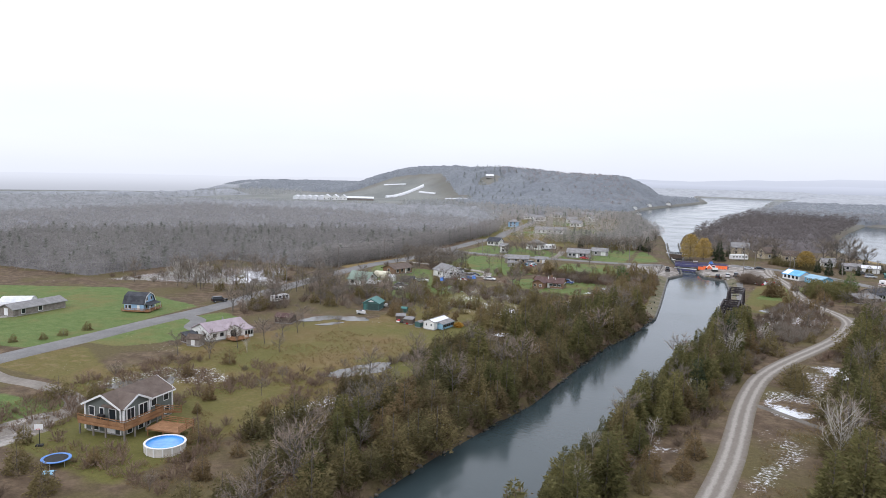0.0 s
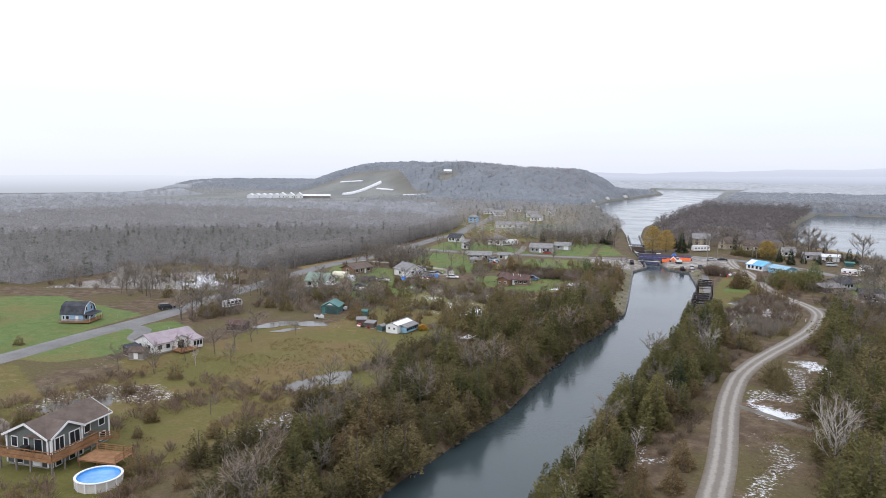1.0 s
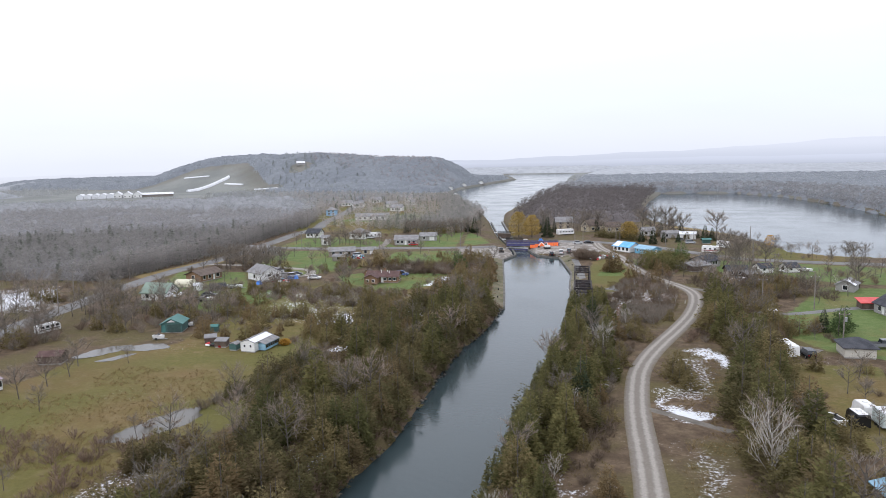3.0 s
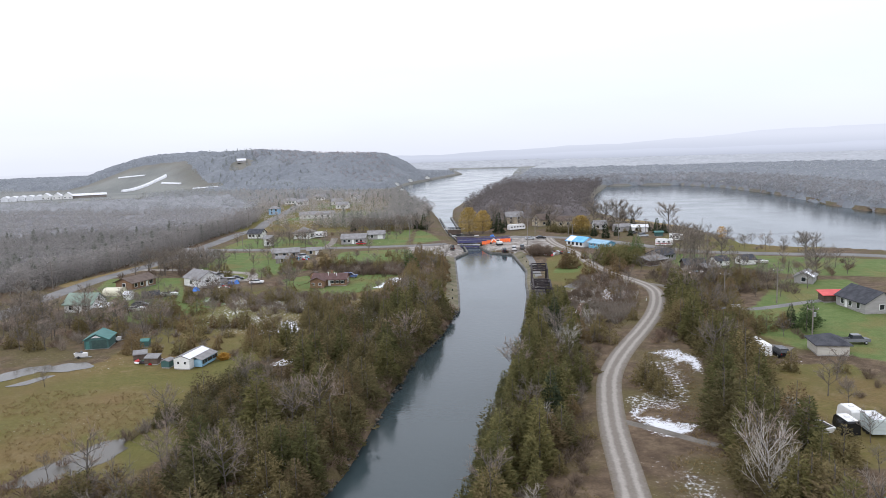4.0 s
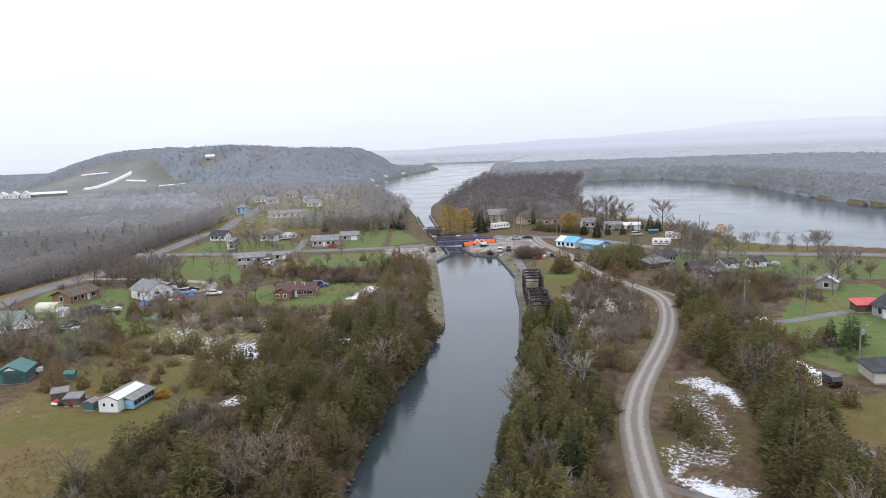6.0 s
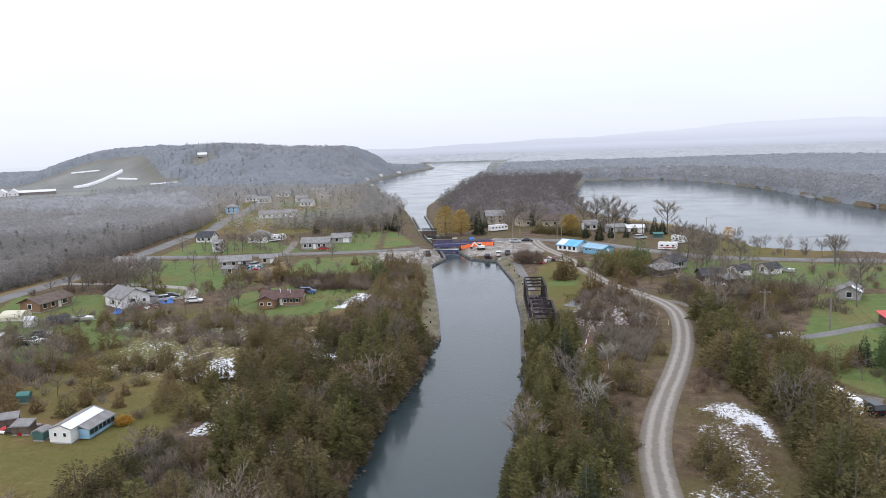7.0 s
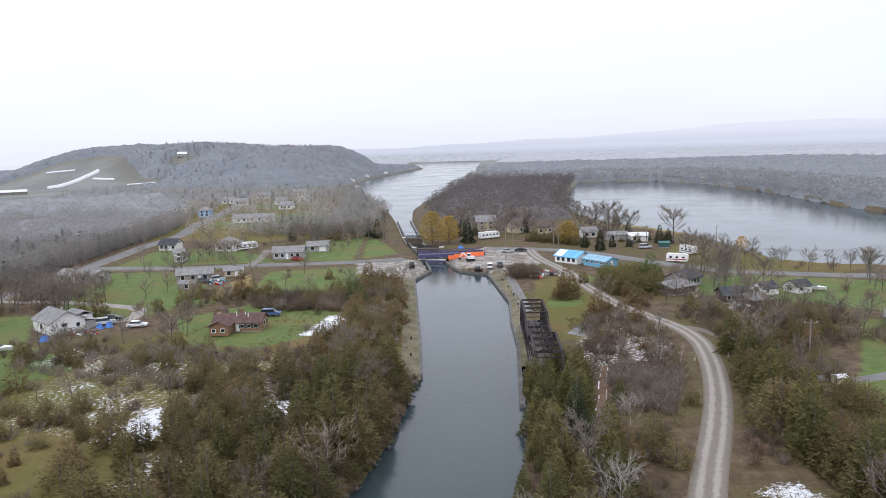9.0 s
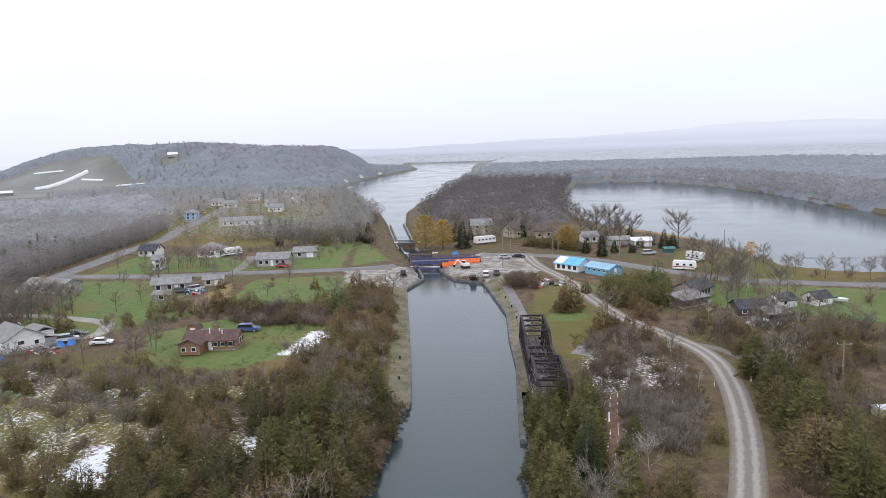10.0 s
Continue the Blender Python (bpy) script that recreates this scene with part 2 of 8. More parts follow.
# ---- mesh helpers ----
class Geo:
    """Points and faces that become one mesh."""

    def __init__(self):
        self.v, self.f, self.smooth, self.across = [], [], False, None

    def add(self, v, f):
        k = len(self.v)
        self.v += [tuple(p) for p in v]
        self.f += [tuple(i + k for i in q) for q in f]
        return self

    def box(self, x0, x1, y0, y1, z0, z1):
        return self.add([(x, y, z) for z in (z0, z1) for x, y in ((x0, y0), (x1, y0), (x1, y1), (x0, y1))],
                        [(3, 2, 1, 0), (4, 5, 6, 7), (0, 1, 5, 4), (1, 2, 6, 5), (2, 3, 7, 6), (3, 0, 4, 7)])

    def tube(self, a, b, r0, r1=None, n=6):
        a, b = Vector(a), Vector(b)
        r1 = r0 if r1 is None else r1
        d = (b - a).normalized()
        s = d.orthogonal().normalized()
        t = d.cross(s)
        ring = [(math.cos(2 * math.pi * i / n), math.sin(2 * math.pi * i / n)) for i in range(n)]
        v = [a + r0 * (c * s + e * t) for c, e in ring] + [b + r1 * (c * s + e * t) for c, e in ring]
        f = [(i, (i + 1) % n, n + (i + 1) % n, n + i) for i in range(n)]
        return self.add(v, f + [tuple(range(n))[::-1], tuple(range(n, 2 * n))])

    def pipe(self, pts, r, n=3):
        """One thin tube along a line of points."""
        k = len(self.v)
        for i, p in enumerate(pts):
            d = (pts[min(i + 1, len(pts) - 1)] - pts[max(i - 1, 0)]).normalized()
            s = d.orthogonal().normalized()
            t = d.cross(s)
            self.v += [tuple(p + r * (math.cos(6.2832 * j / n) * s + math.sin(6.2832 * j / n) * t)) for j in range(n)]
            if i:
                self.f += [(k + (i - 1) * n + j, k + (i - 1) * n + (j + 1) % n, k + i * n + (j + 1) % n, k + i * n + j) for j in range(n)]
        return self

    def beam(self, a, b, w, h):
        """A bar of rectangular section from a to b, w wide, h high."""
        a, b = Vector(a), Vector(b)
        d = (b - a).normalized()
        s = d.cross(Vector((0, 0, 1)))
        s = (s if s.length > 1e-3 else Vector((1, 0, 0))).normalized()
        t = s.cross(d)
        o = [(-w / 2, -h / 2), (w / 2, -h / 2), (w / 2, h / 2), (-w / 2, h / 2)]
        v = [p + i * s + j * t for p in (a, b) for i, j in o]
        return self.add(v, [(0, 1, 2, 3), (7, 6, 5, 4), (0, 4, 5, 1), (1, 5, 6, 2), (2, 6, 7, 3), (3, 7, 4, 0)])

    def extrude(self, ring, z0, z1):
        """A flat outline (x, y) raised from z0 to z1."""
        n = len(ring)
        return self.add([(x, y, z0) for x, y in ring] + [(x, y, z1) for x, y in ring],
                        [tuple(range(n))[::-1], tuple(range(n, 2 * n))] + [(i, (i + 1) % n, n + (i + 1) % n, n + i) for i in range(n)])

    def slab(self, quad, thick):
        """A sheet through the corners given, thick metres deep, measured straight down."""
        n = len(quad)
        return self.add([tuple(p) for p in quad] + [(p[0], p[1], p[2] - thick) for p in quad],
                        [tuple(range(n)), tuple(range(n, 2 * n))[::-1]] + [(i, n + i, n + (i + 1) % n, (i + 1) % n) for i in range(n)])

    def mesh(self, name, material):
        me = bpy.data.meshes.new(name)
        me.from_pydata(self.v, [], self.f)
        b = bmesh.new()
        b.from_mesh(me)
        bmesh.ops.recalc_face_normals(b, faces=b.faces[:])
        b.to_mesh(me)
        b.free()
        if self.across:
            me.attributes.new("across", "FLOAT", "POINT").data.foreach_set("value", self.across)
        if self.smooth:
            me.polygons.foreach_set("use_smooth", np.ones(len(me.polygons), bool))
        me.materials.append(material)
        return me


def fast_mesh(name, v, f, material):
    """A mesh from arrays of points and of triangles or quads."""
    v, f = np.asarray(v, np.float32), np.asarray(f, np.int32)
    me = bpy.data.meshes.new(name)
    k = f.shape[1]
    me.vertices.add(len(v)), me.loops.add(f.size), me.polygons.add(len(f))
    me.vertices.foreach_set("co", v.ravel())
    me.loops.foreach_set("vertex_index", f.ravel())
    me.polygons.foreach_set("loop_start", np.arange(len(f), dtype=np.int32) * k)
    me.update(calc_edges=True)
    me.materials.append(material)
    return me


def part(name, shape, material, parent=None, label=""):
    """One mesh object, under a thing or a part where one is given."""
    ob = new(name, shape.mesh(name, material) if isinstance(shape, Geo) else shape)
    if parent:
        ob.parent = parent
    if label:
        ob["label"] = label
    return ob


def thing(name, label, category, m=None, group="", kind=""):
    ob = tagged(new(name), label, category, group, kind)
    ob.matrix_basis = m or Matrix()
    return ob


def structure(name, shape, material, label, category):
    return tagged(part(name, shape, material), label, category, kind="structure")


# ---- the plan: water, zones ----
CANAL_LEFT = [(-53, -600), (-51.5, 40), (-50.7, 79), (-50.3, 97), (-49, 111), (-47.6, 127), (-48.6, 156), (-48.8, 181), (-47.2, 203), (-47.7, 225),
              (-51.8, 250), (-63.6, 318), (-60.6, 333), (-62, 340), (-67.2, 361), (-77.5, 395), (-86.3, 430), (-99.4, 486), (-112, 532)]
RIVER_LEFT = [(-120, 532), (-143, 613), (-174, 699), (-248, 753), (-330, 775), (-300, 815), (-213, 830), (-226, 960), (-221, 1095), (-208, 1329), (-290, 1700)]
RIVER_RIGHT = [(-130, 1700), (-118, 1338), (-102, 1078), (-97, 828), (-101, 683), (-103, 600), (-101, 546)]
CANAL_RIGHT = [(-92.6, 490), (-79, 429), (-71.5, 395), (-60.2, 361), (-58.5, 355), (-53.5, 340), (-50.6, 333), (-41, 327), (-33.2, 287), (-32.1, 266),
               (-30.4, 247), (-29.9, 231), (-29.2, 204), (-30, 180), (-31, 150), (-32, 110), (-33, 80), (-34, 40), (-35, -600)]
CANAL = CANAL_LEFT + RIVER_LEFT + RIVER_RIGHT + CANAL_RIGHT
LAKE = [(10.4, 459), (0.3, 497), (-5, 560), (5, 700), (19.7, 823), (50, 830), (88.6, 823), (124, 756), (142, 638), (144, 549), (150, 500), (165, 450),
        (190, 380), (230, 280), (300, 150), (400, -100), (300, -100), (220, 120), (150, 260), (105, 318), (74, 334), (64, 335), (51.6, 344), (48, 372),
        (39.6, 408), (24.7, 436), (14.6, 452)]


def signed(px, py, ring):
    """Distance from the outline of ring, positive outside."""
    best = np.full(px.shape, 1e9)
    inside = np.zeros(px.shape, bool)
    for (ax, ay), (bx, by) in zip(ring, ring[1:] + ring[:1]):
        dx, dy = bx - ax, by - ay
        k = np.clip(((px - ax) * dx + (py - ay) * dy) / (dx * dx + dy * dy), 0, 1)
        best = np.minimum(best, np.hypot(px - ax - k * dx, py - ay - k * dy))
        if ay != by:
            inside ^= ((ay > py) != (by > py)) & (px < ax + (py - ay) / (by - ay) * dx)
    return np.where(inside, -best, best)


def line_dist(px, py, line):
    best = np.full(px.shape, 1e9)
    for (ax, ay), (bx, by) in zip(line, line[1:]):
        dx, dy = bx - ax, by - ay
        k = np.clip(((px - ax) * dx + (py - ay) * dy) / (dx * dx + dy * dy), 0, 1)
        best = np.minimum(best, np.hypot(px - ax - k * dx, py - ay - k * dy))
    return best


def wavy(x, y, size):
    """A smooth, irregular field between -1 and 1."""
    s = 0
    for i in range(5):
        a = 1.3 * i + 0.7
        s = s + np.sin((x * math.cos(a) + y * math.sin(a)) / size * (1 + 0.37 * i) + 2.1 * i)
    return s / 5


def smooth(v, lo, hi):
    k = np.clip((v - lo) / (hi - lo), 0, 1)
    return k * k * (3 - 2 * k)


def water_dist(x, y):
    return np.minimum(signed(x, y, CANAL), signed(x, y, LAKE))


RIDGE = [(-318, 1080), (-345, 1000), (-430, 1010), (-640, 1070), (-900, 1250), (-1200, 1500)]


def height(x, y, wet=None):
    """The ground's height: nearly flat, banks down to the water, a long wooded hill, land made to fall away beyond the
    fields in place of haze.
    """
    x, y = np.asarray(x, float), np.asarray(y, float)
    wet = water_dist(x, y) if wet is None else wet
    z = 0.22 * wavy(x, y, 14) * smooth(wet, 3, 12)
    d = line_dist(x, y, RIDGE)
    along = smooth(x, -900, -600) * (1 - 0.24 * smooth(x, -460, -290)) * smooth(wet, 0, 60)
    z = z + 43 * along * (1 - smooth(d, 15, 155)) * (1 + 0.05 * wavy(x, y, 60))
    far_left = smooth(-x * 0.75 + y * 0.1, 520, 1500) * (1 - smooth(d, 200, 500) * 0.0) * smooth(d, 150, 420)
    z = z - 60 * far_left
    lined = smooth(y, 215, 228) * (1 - smooth(y, 480, 520)) * (x < -5)
    z = z - 0.75 * lined * (1 - smooth(wet, 2.0, 7.0))
    bank = smooth(wet, 0.0, 2.0)
    return np.where(wet <= 0, -4.5, -2.5 + (z + 2.5) * bank)


def spread(lo, a, b, hi, step, grow):
    """Grid lines: even between a and b, wider and wider towards lo and hi."""
    mid = list(np.arange(a, b + step / 2, step))
    out, s = [], step
    while mid[-1] < hi:
        s *= grow
        mid.append(mid[-1] + s)
    v, s = a, step
    while v > lo:
        s *= grow
        v -= s
        out.append(v)
    return np.array(out[::-1] + mid)


GRASS = {  # lawns
    "house": [(-150, 70), (-126, 74), (-113, 78), (-108, 70), (-112, 55), (-150, 50)],
    "blue": [(-260, 130), (-209, 160), (-165, 152), (-157, 112), (-156, 96), (-170, 90), (-260, 90)],
    "lilac": [(-151, 106), (-142, 108), (-137, 116), (-134, 136), (-140, 146), (-152, 150), (-155, 125)],
    "north": [(-168, 326), (-140, 326), (-122, 300), (-110, 280), (-125, 262), (-145, 262), (-160, 300)],
    "ranch": [(-175, 262), (-150, 265), (-135, 240), (-112, 225), (-120, 200), (-150, 205)],
    "brick": [(-112, 262), (-97, 281), (-76, 281), (-70, 264), (-74, 248), (-82, 238), (-99, 240)],
    "cross": [(-112, 326), (-86, 333), (-76, 318), (-75, 287), (-105, 286)],
    "road": [(-172, 336), (-178, 380), (-150, 382), (-128, 360), (-117, 344)],
    "upper": [(-118, 347), (-90, 346), (-100, 410), (-122, 400)],
    "lock": [(-87, 350), (-97, 408), (-90, 396), (-77, 362)],
    "bridge": [(-17, 300), (-10, 300), (-9, 312), (-16, 322)], "bridge_near": [(-24, 274), (-16, 274), (-15, 290), (-22, 292)],
    "shore": [(15, 286), (18, 316), (60, 306), (110, 290), (110, 260), (50, 270)],
    "east": [(18, 208), (19, 200), (26, 186), (40, 178), (60, 200), (60, 262), (42, 262), (34, 243), (27, 226), (20, 217)],
    "village": [(-198, 472), (-172, 466), (-148, 486), (-146, 528), (-172, 536), (-196, 500)], "village_back": [(-226, 590), (-196, 560), (-180, 600), (-200, 640)],
}
DRY = {  # rough field
    "village": [(-240, 470), (-205, 410), (-140, 400), (-104, 420), (-128, 560), (-170, 680), (-250, 700), (-290, 600)],
    "cottage": [(-112, 168), (-85, 166), (-72, 178), (-66, 205), (-85, 222), (-116, 204)],
    "field": [(-132, 116), (-124, 140), (-126, 156), (-105, 172), (-80, 168), (-72, 146), (-74, 118), (-92, 112), (-116, 106)], "verge_house": [(-150, 84), (-120, 84), (-118, 90), (-148, 104)],
    "yard": [(10, 176), (31, 176), (34, 150), (24, 132), (8, 132)],
    "front": [(-122, 62), (-80, 60), (-80, 112), (-92, 112), (-124, 104)],
    "past": [(-24, 246), (-14, 244), (-10, 262), (-9, 284), (-12, 300), (-18, 318), (-27, 306), (-26, 262)], "lake_side": [(14, 336), (30, 324), (60, 316), (76, 330), (64, 334), (50, 343), (46, 372), (24, 374)],
    "pasture": [(-70, 300), (-52, 245), (-56, 222), (-70, 224), (-110, 190), (-120, 230)],
}
STRAW = {"bare": [(60, 150), (61, 150), (61, 151)], "weeds": [(-118, 324), (-108, 300), (-106, 284), (-116, 282)], "verge": [(-186, 250), (-176, 245), (-172, 320), (-180, 330)],
         "shore": [(12, 452), (26, 440), (40, 410), (34, 405), (20, 428), (6, 445)]}
GRAVEL = {"lot": [(-87, 342), (-64, 351), (-61.5, 335), (-64, 318), (-74, 313), (-82, 322)], "right": [(-58, 352), (-52, 338), (-41, 329), (-34, 320), (-24, 337), (-26, 366), (-44, 376)],
          "house": [(-112, 76), (-109, 72), (-104, 66), (-104, 58), (-116, 54), (-114, 66)], "barn": [(-230, 100), (-196, 106), (-190, 112), (-200, 126), (-230, 118)]}
SNOW = {"orchard": [(-108, 209), (-101, 209), (-101, 216), (-108, 216)], "hedge_gap": [(-98, 225), (-93, 225), (-93, 229), (-98, 229)], "cottage_gap": [(-77, 167), (-71, 168), (-71, 174), (-76, 173)], "near_gap": [(-87, 191), (-80, 191), (-79, 197), (-85, 198)], "hollow": [(-85.2, 196.4), (-89.3, 204.0), (-85.8, 205.6), (-81.1, 199.0)], "gap": [(-65.7, 201.4), (-68.0, 208.3), (-62.9, 208.9), (-60.9, 200.8)], "fringe": [(-95.8, 199.2), (-97.9, 205.5), (-91.7, 203.8), (-86.7, 194.0)], "patch": [(-207, 214), (-196, 226), (-180, 203), (-186, 188), (-200, 200)], "clearing": [(-230, 166), (-172, 192), (-170, 200), (-200, 232), (-228, 204)], "drive": [(-12, 158), (0, 154), (-1, 148), (-11, 150)],
        "loop": [(-3.6, 180.5), (-2.5, 183), (1.8, 185.2), (6, 179), (5.4, 172), (3.8, 167.5), (2.2, 168.5), (2.6, 174), (-1, 178.5)], "speckle": [(-5.5, 177), (2, 178), (2.5, 165), (0.5, 153), (-6, 150), (-8, 160)], "verge": [(-9.6, 181), (-8.6, 181), (-1.2, 203), (5.6, 226), (6.6, 238), (5.6, 238), (4.4, 227), (-2.4, 204)],
        "lower": [(-11, 152), (-6, 147), (0.5, 144.5), (-1, 141), (-6, 138), (-9, 143)], "low": [(-6, 130), (-2, 128.5), (-0.6, 120), (-3, 112), (-5, 102), (-9.5, 104), (-8.5, 112), (-5.5, 119)], "strip": [(-22.5, 113.5), (-14.5, 118), (-14.2, 114), (-18, 112.5), (-20.6, 110)],
        "bank": [(-82, 92), (-72, 90), (-72, 112), (-80, 113)], "mid": [(-90, 192), (-82, 190), (-79, 199), (-82, 204), (-88, 203)], "glade": [(-71, 204), (-64, 201), (-63, 207), (-69, 210)], "rows": [(-100, 206), (-90, 200), (-88, 206), (-98, 214)], "brick": [(-78, 246), (-71, 246), (-69, 266), (-76, 266)],
        "right": [(-20, 222), (-16, 214), (-6, 222), (1, 244), (-8, 256), (-20, 250)], "ruts": [(-20.6, 203), (-19, 203), (-15.6, 220), (-17, 221)], "hedge": [(-125, 225), (-86, 215), (-86, 226), (-122, 238)], "cottage": [(-80, 176), (-72, 176), (-70, 188), (-78, 190)],
        "path": [(-23, 104), (-20, 104), (-21, 120), (-24, 118)], "roadside": [(6, 240), (9, 240), (10, 215), (6, 212)], "mud": [(-122, 84), (-106, 86), (-108, 100), (-122, 98)], "rough": [(-118, 94), (-104, 96), (-98, 104), (-110, 108), (-122, 102)], "towpath": [(-22, 150), (-16, 150), (-14, 176), (-16, 214), (-22, 214), (-24, 180)], "under": [(-60, 100), (-52, 100), (-52, 200), (-62, 210), (-66, 160)]}


WOODED = {"hill": [(-214, 838), (-228, 960), (-223, 1095), (-216, 1330), (-500, 1500), (-1100, 1750), (-1700, 1600), (-1050, 1080), (-720, 960), (-650, 1010), (-560, 1000), (-460, 880), (-440, 800), (-340, 776), (-306, 820)],
          "valley": [(-270, 600), (-180, 700), (-255, 748), (-335, 765), (-460, 800), (-440, 690), (-330, 690)],
          "north": [(-500, 1500), (-216, 1330), (-290, 1700)], "west": [(-225, 480), (-250, 560), (-330, 720), (-470, 760), (-900, 500), (-1000, 100), (-520, 100), (-300, 160)],
          "east": [(-86, 850), (19, 836), (92, 836), (130, 765), (152, 640), (156, 545), (172, 460), (200, 390), (245, 290), (520, 300), (640, 800), (400, 1300), (-95, 1300)],
          "island": [(-88, 520), (-62, 448), (-4, 470), (-8, 560), (14, 810), (-88, 820)]}


def mask(x, y, rings, soft, grow=0):
    v = np.zeros(x.shape)
    for r in rings.values():
        v = np.maximum(v, 1 - smooth(signed(x, y, r) - grow, -soft, soft))
    return v


gx, gy = spread(-4600, -262, 112, 4600, 2.2, 1.06), spread(-1500, 34, 420, 4700, 2.2, 1.03)
GX, GY = np.meshgrid(gx, gy)
WET = water_dist(GX, GY)
GZ = height(GX, GY, WET)
nx, ny = len(gx), len(gy)
k = np.arange(nx * ny).reshape(ny, nx)
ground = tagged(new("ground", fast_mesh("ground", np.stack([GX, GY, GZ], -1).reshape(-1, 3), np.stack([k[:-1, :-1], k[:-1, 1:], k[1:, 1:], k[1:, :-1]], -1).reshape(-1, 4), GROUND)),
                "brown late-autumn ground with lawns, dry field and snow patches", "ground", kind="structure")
ground.data.polygons.foreach_set("use_smooth", np.ones(len(ground.data.polygons), bool))
zone = ground.data.color_attributes.new("zone", "FLOAT_COLOR", "POINT")
one = np.ones(GX.shape)
SOLID = {q: SNOW[q] for q in ("patch", "hollow", "gap", "mid", "brick", "near_gap", "cottage_gap", "loop", "lower")}
THIN_SNOW = {"meadow": [(-112, 194), (-84, 188), (-60, 194), (-57, 232), (-86, 238), (-116, 230)], "scrub": [(-21, 205), (-8, 205), (0, 246), (-8, 258), (-21, 252)]}
snow_amount = np.maximum(0.40 * mask(GX, GY, THIN_SNOW, 4), np.maximum(mask(GX, GY, SOLID, 1.6) * 0.66, np.maximum(mask(GX, GY, SNOW, 1.5) * np.where((GX > -14) & (GX < 3) & (GY > 98) & (GY < 190), 0.46, 0.46), 0.31 * smooth(wavy(GX, GY, 9), 0.15, 0.5) * (np.hypot(GX + 40, GY - 200) < 330))))
zone.data.foreach_set("color", np.stack([mask(GX, GY, GRASS, 2), mask(GX, GY, DRY, 3), snow_amount, one], -1).astype(np.float32).ravel())
# Third channel rises with distance: how much painted haze the ground takes.
cover = ground.data.color_attributes.new("cover", "FLOAT_COLOR", "POINT")
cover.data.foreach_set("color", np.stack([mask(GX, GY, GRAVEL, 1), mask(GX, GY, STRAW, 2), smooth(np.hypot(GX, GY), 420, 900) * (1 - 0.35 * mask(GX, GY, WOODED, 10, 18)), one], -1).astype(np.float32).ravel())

structure("water", Geo().add([(-700, -800, -2), (900, -800, -2), (900, 2100, -2), (-700, 2100, -2)], [(0, 1, 2, 3)]), WATER, "calm dark grey water of the canal, river and lake", "water")


# ---- roads ----
def bend(line, step=2.0):
    """A smooth line through the corners given."""
    p = [Vector((*q, 0)) for q in line]
    p = [2 * p[0] - p[1]] + p + [2 * p[-1] - p[-2]]
    out = []
    for a, b, c, d in zip(p, p[1:], p[2:], p[3:]):
        n = max(2, int((c - b).length / step))
        for i in range(n):
            t = i / n
            out.append(0.5 * (2 * b + (c - a) * t + (2 * a - 5 * b + 4 * c - d) * t * t + (3 * b - a - 3 * c + d) * t ** 3))
    return out + [p[-2]]


def ribbon(line, offsets, lift):
    """A strip along a line, with a point at each sideways offset."""
    p = bend(line)
    v, f, n = [], [], len(offsets)
    for i, q in enumerate(p):
        d = (p[min(i + 1, len(p) - 1)] - p[max(i - 1, 0)]).normalized()
        s = Vector((d.y, -d.x, 0))
        for o, up in zip(offsets, lift):
            w = q + s * o
            v.append((w.x, w.y, up))
        if i:
            f += [((i - 1) * n + j, (i - 1) * n + j + 1, i * n + j + 1, i * n + j) for j in range(n - 1)]
    at = np.array(v)
    at[:, 2] += height(at[:, 0], at[:, 1])
    v = [tuple(q) for q in at.tolist()]
    g = Geo().add(v, f)
    g.smooth = True
    g.across = [o for _ in p for o in offsets]
    return g


ASPHALT = surf("worn_asphalt", (0.15, 0.148, 0.145), (0.205, 0.20, 0.195), 0.15, 3, 0.85, 0.2)
GRAVEL_ROAD = surf("gravel_road", (0.185, 0.165, 0.140), (0.245, 0.222, 0.194), 0.25, 2.5, 0.95, 0.4)
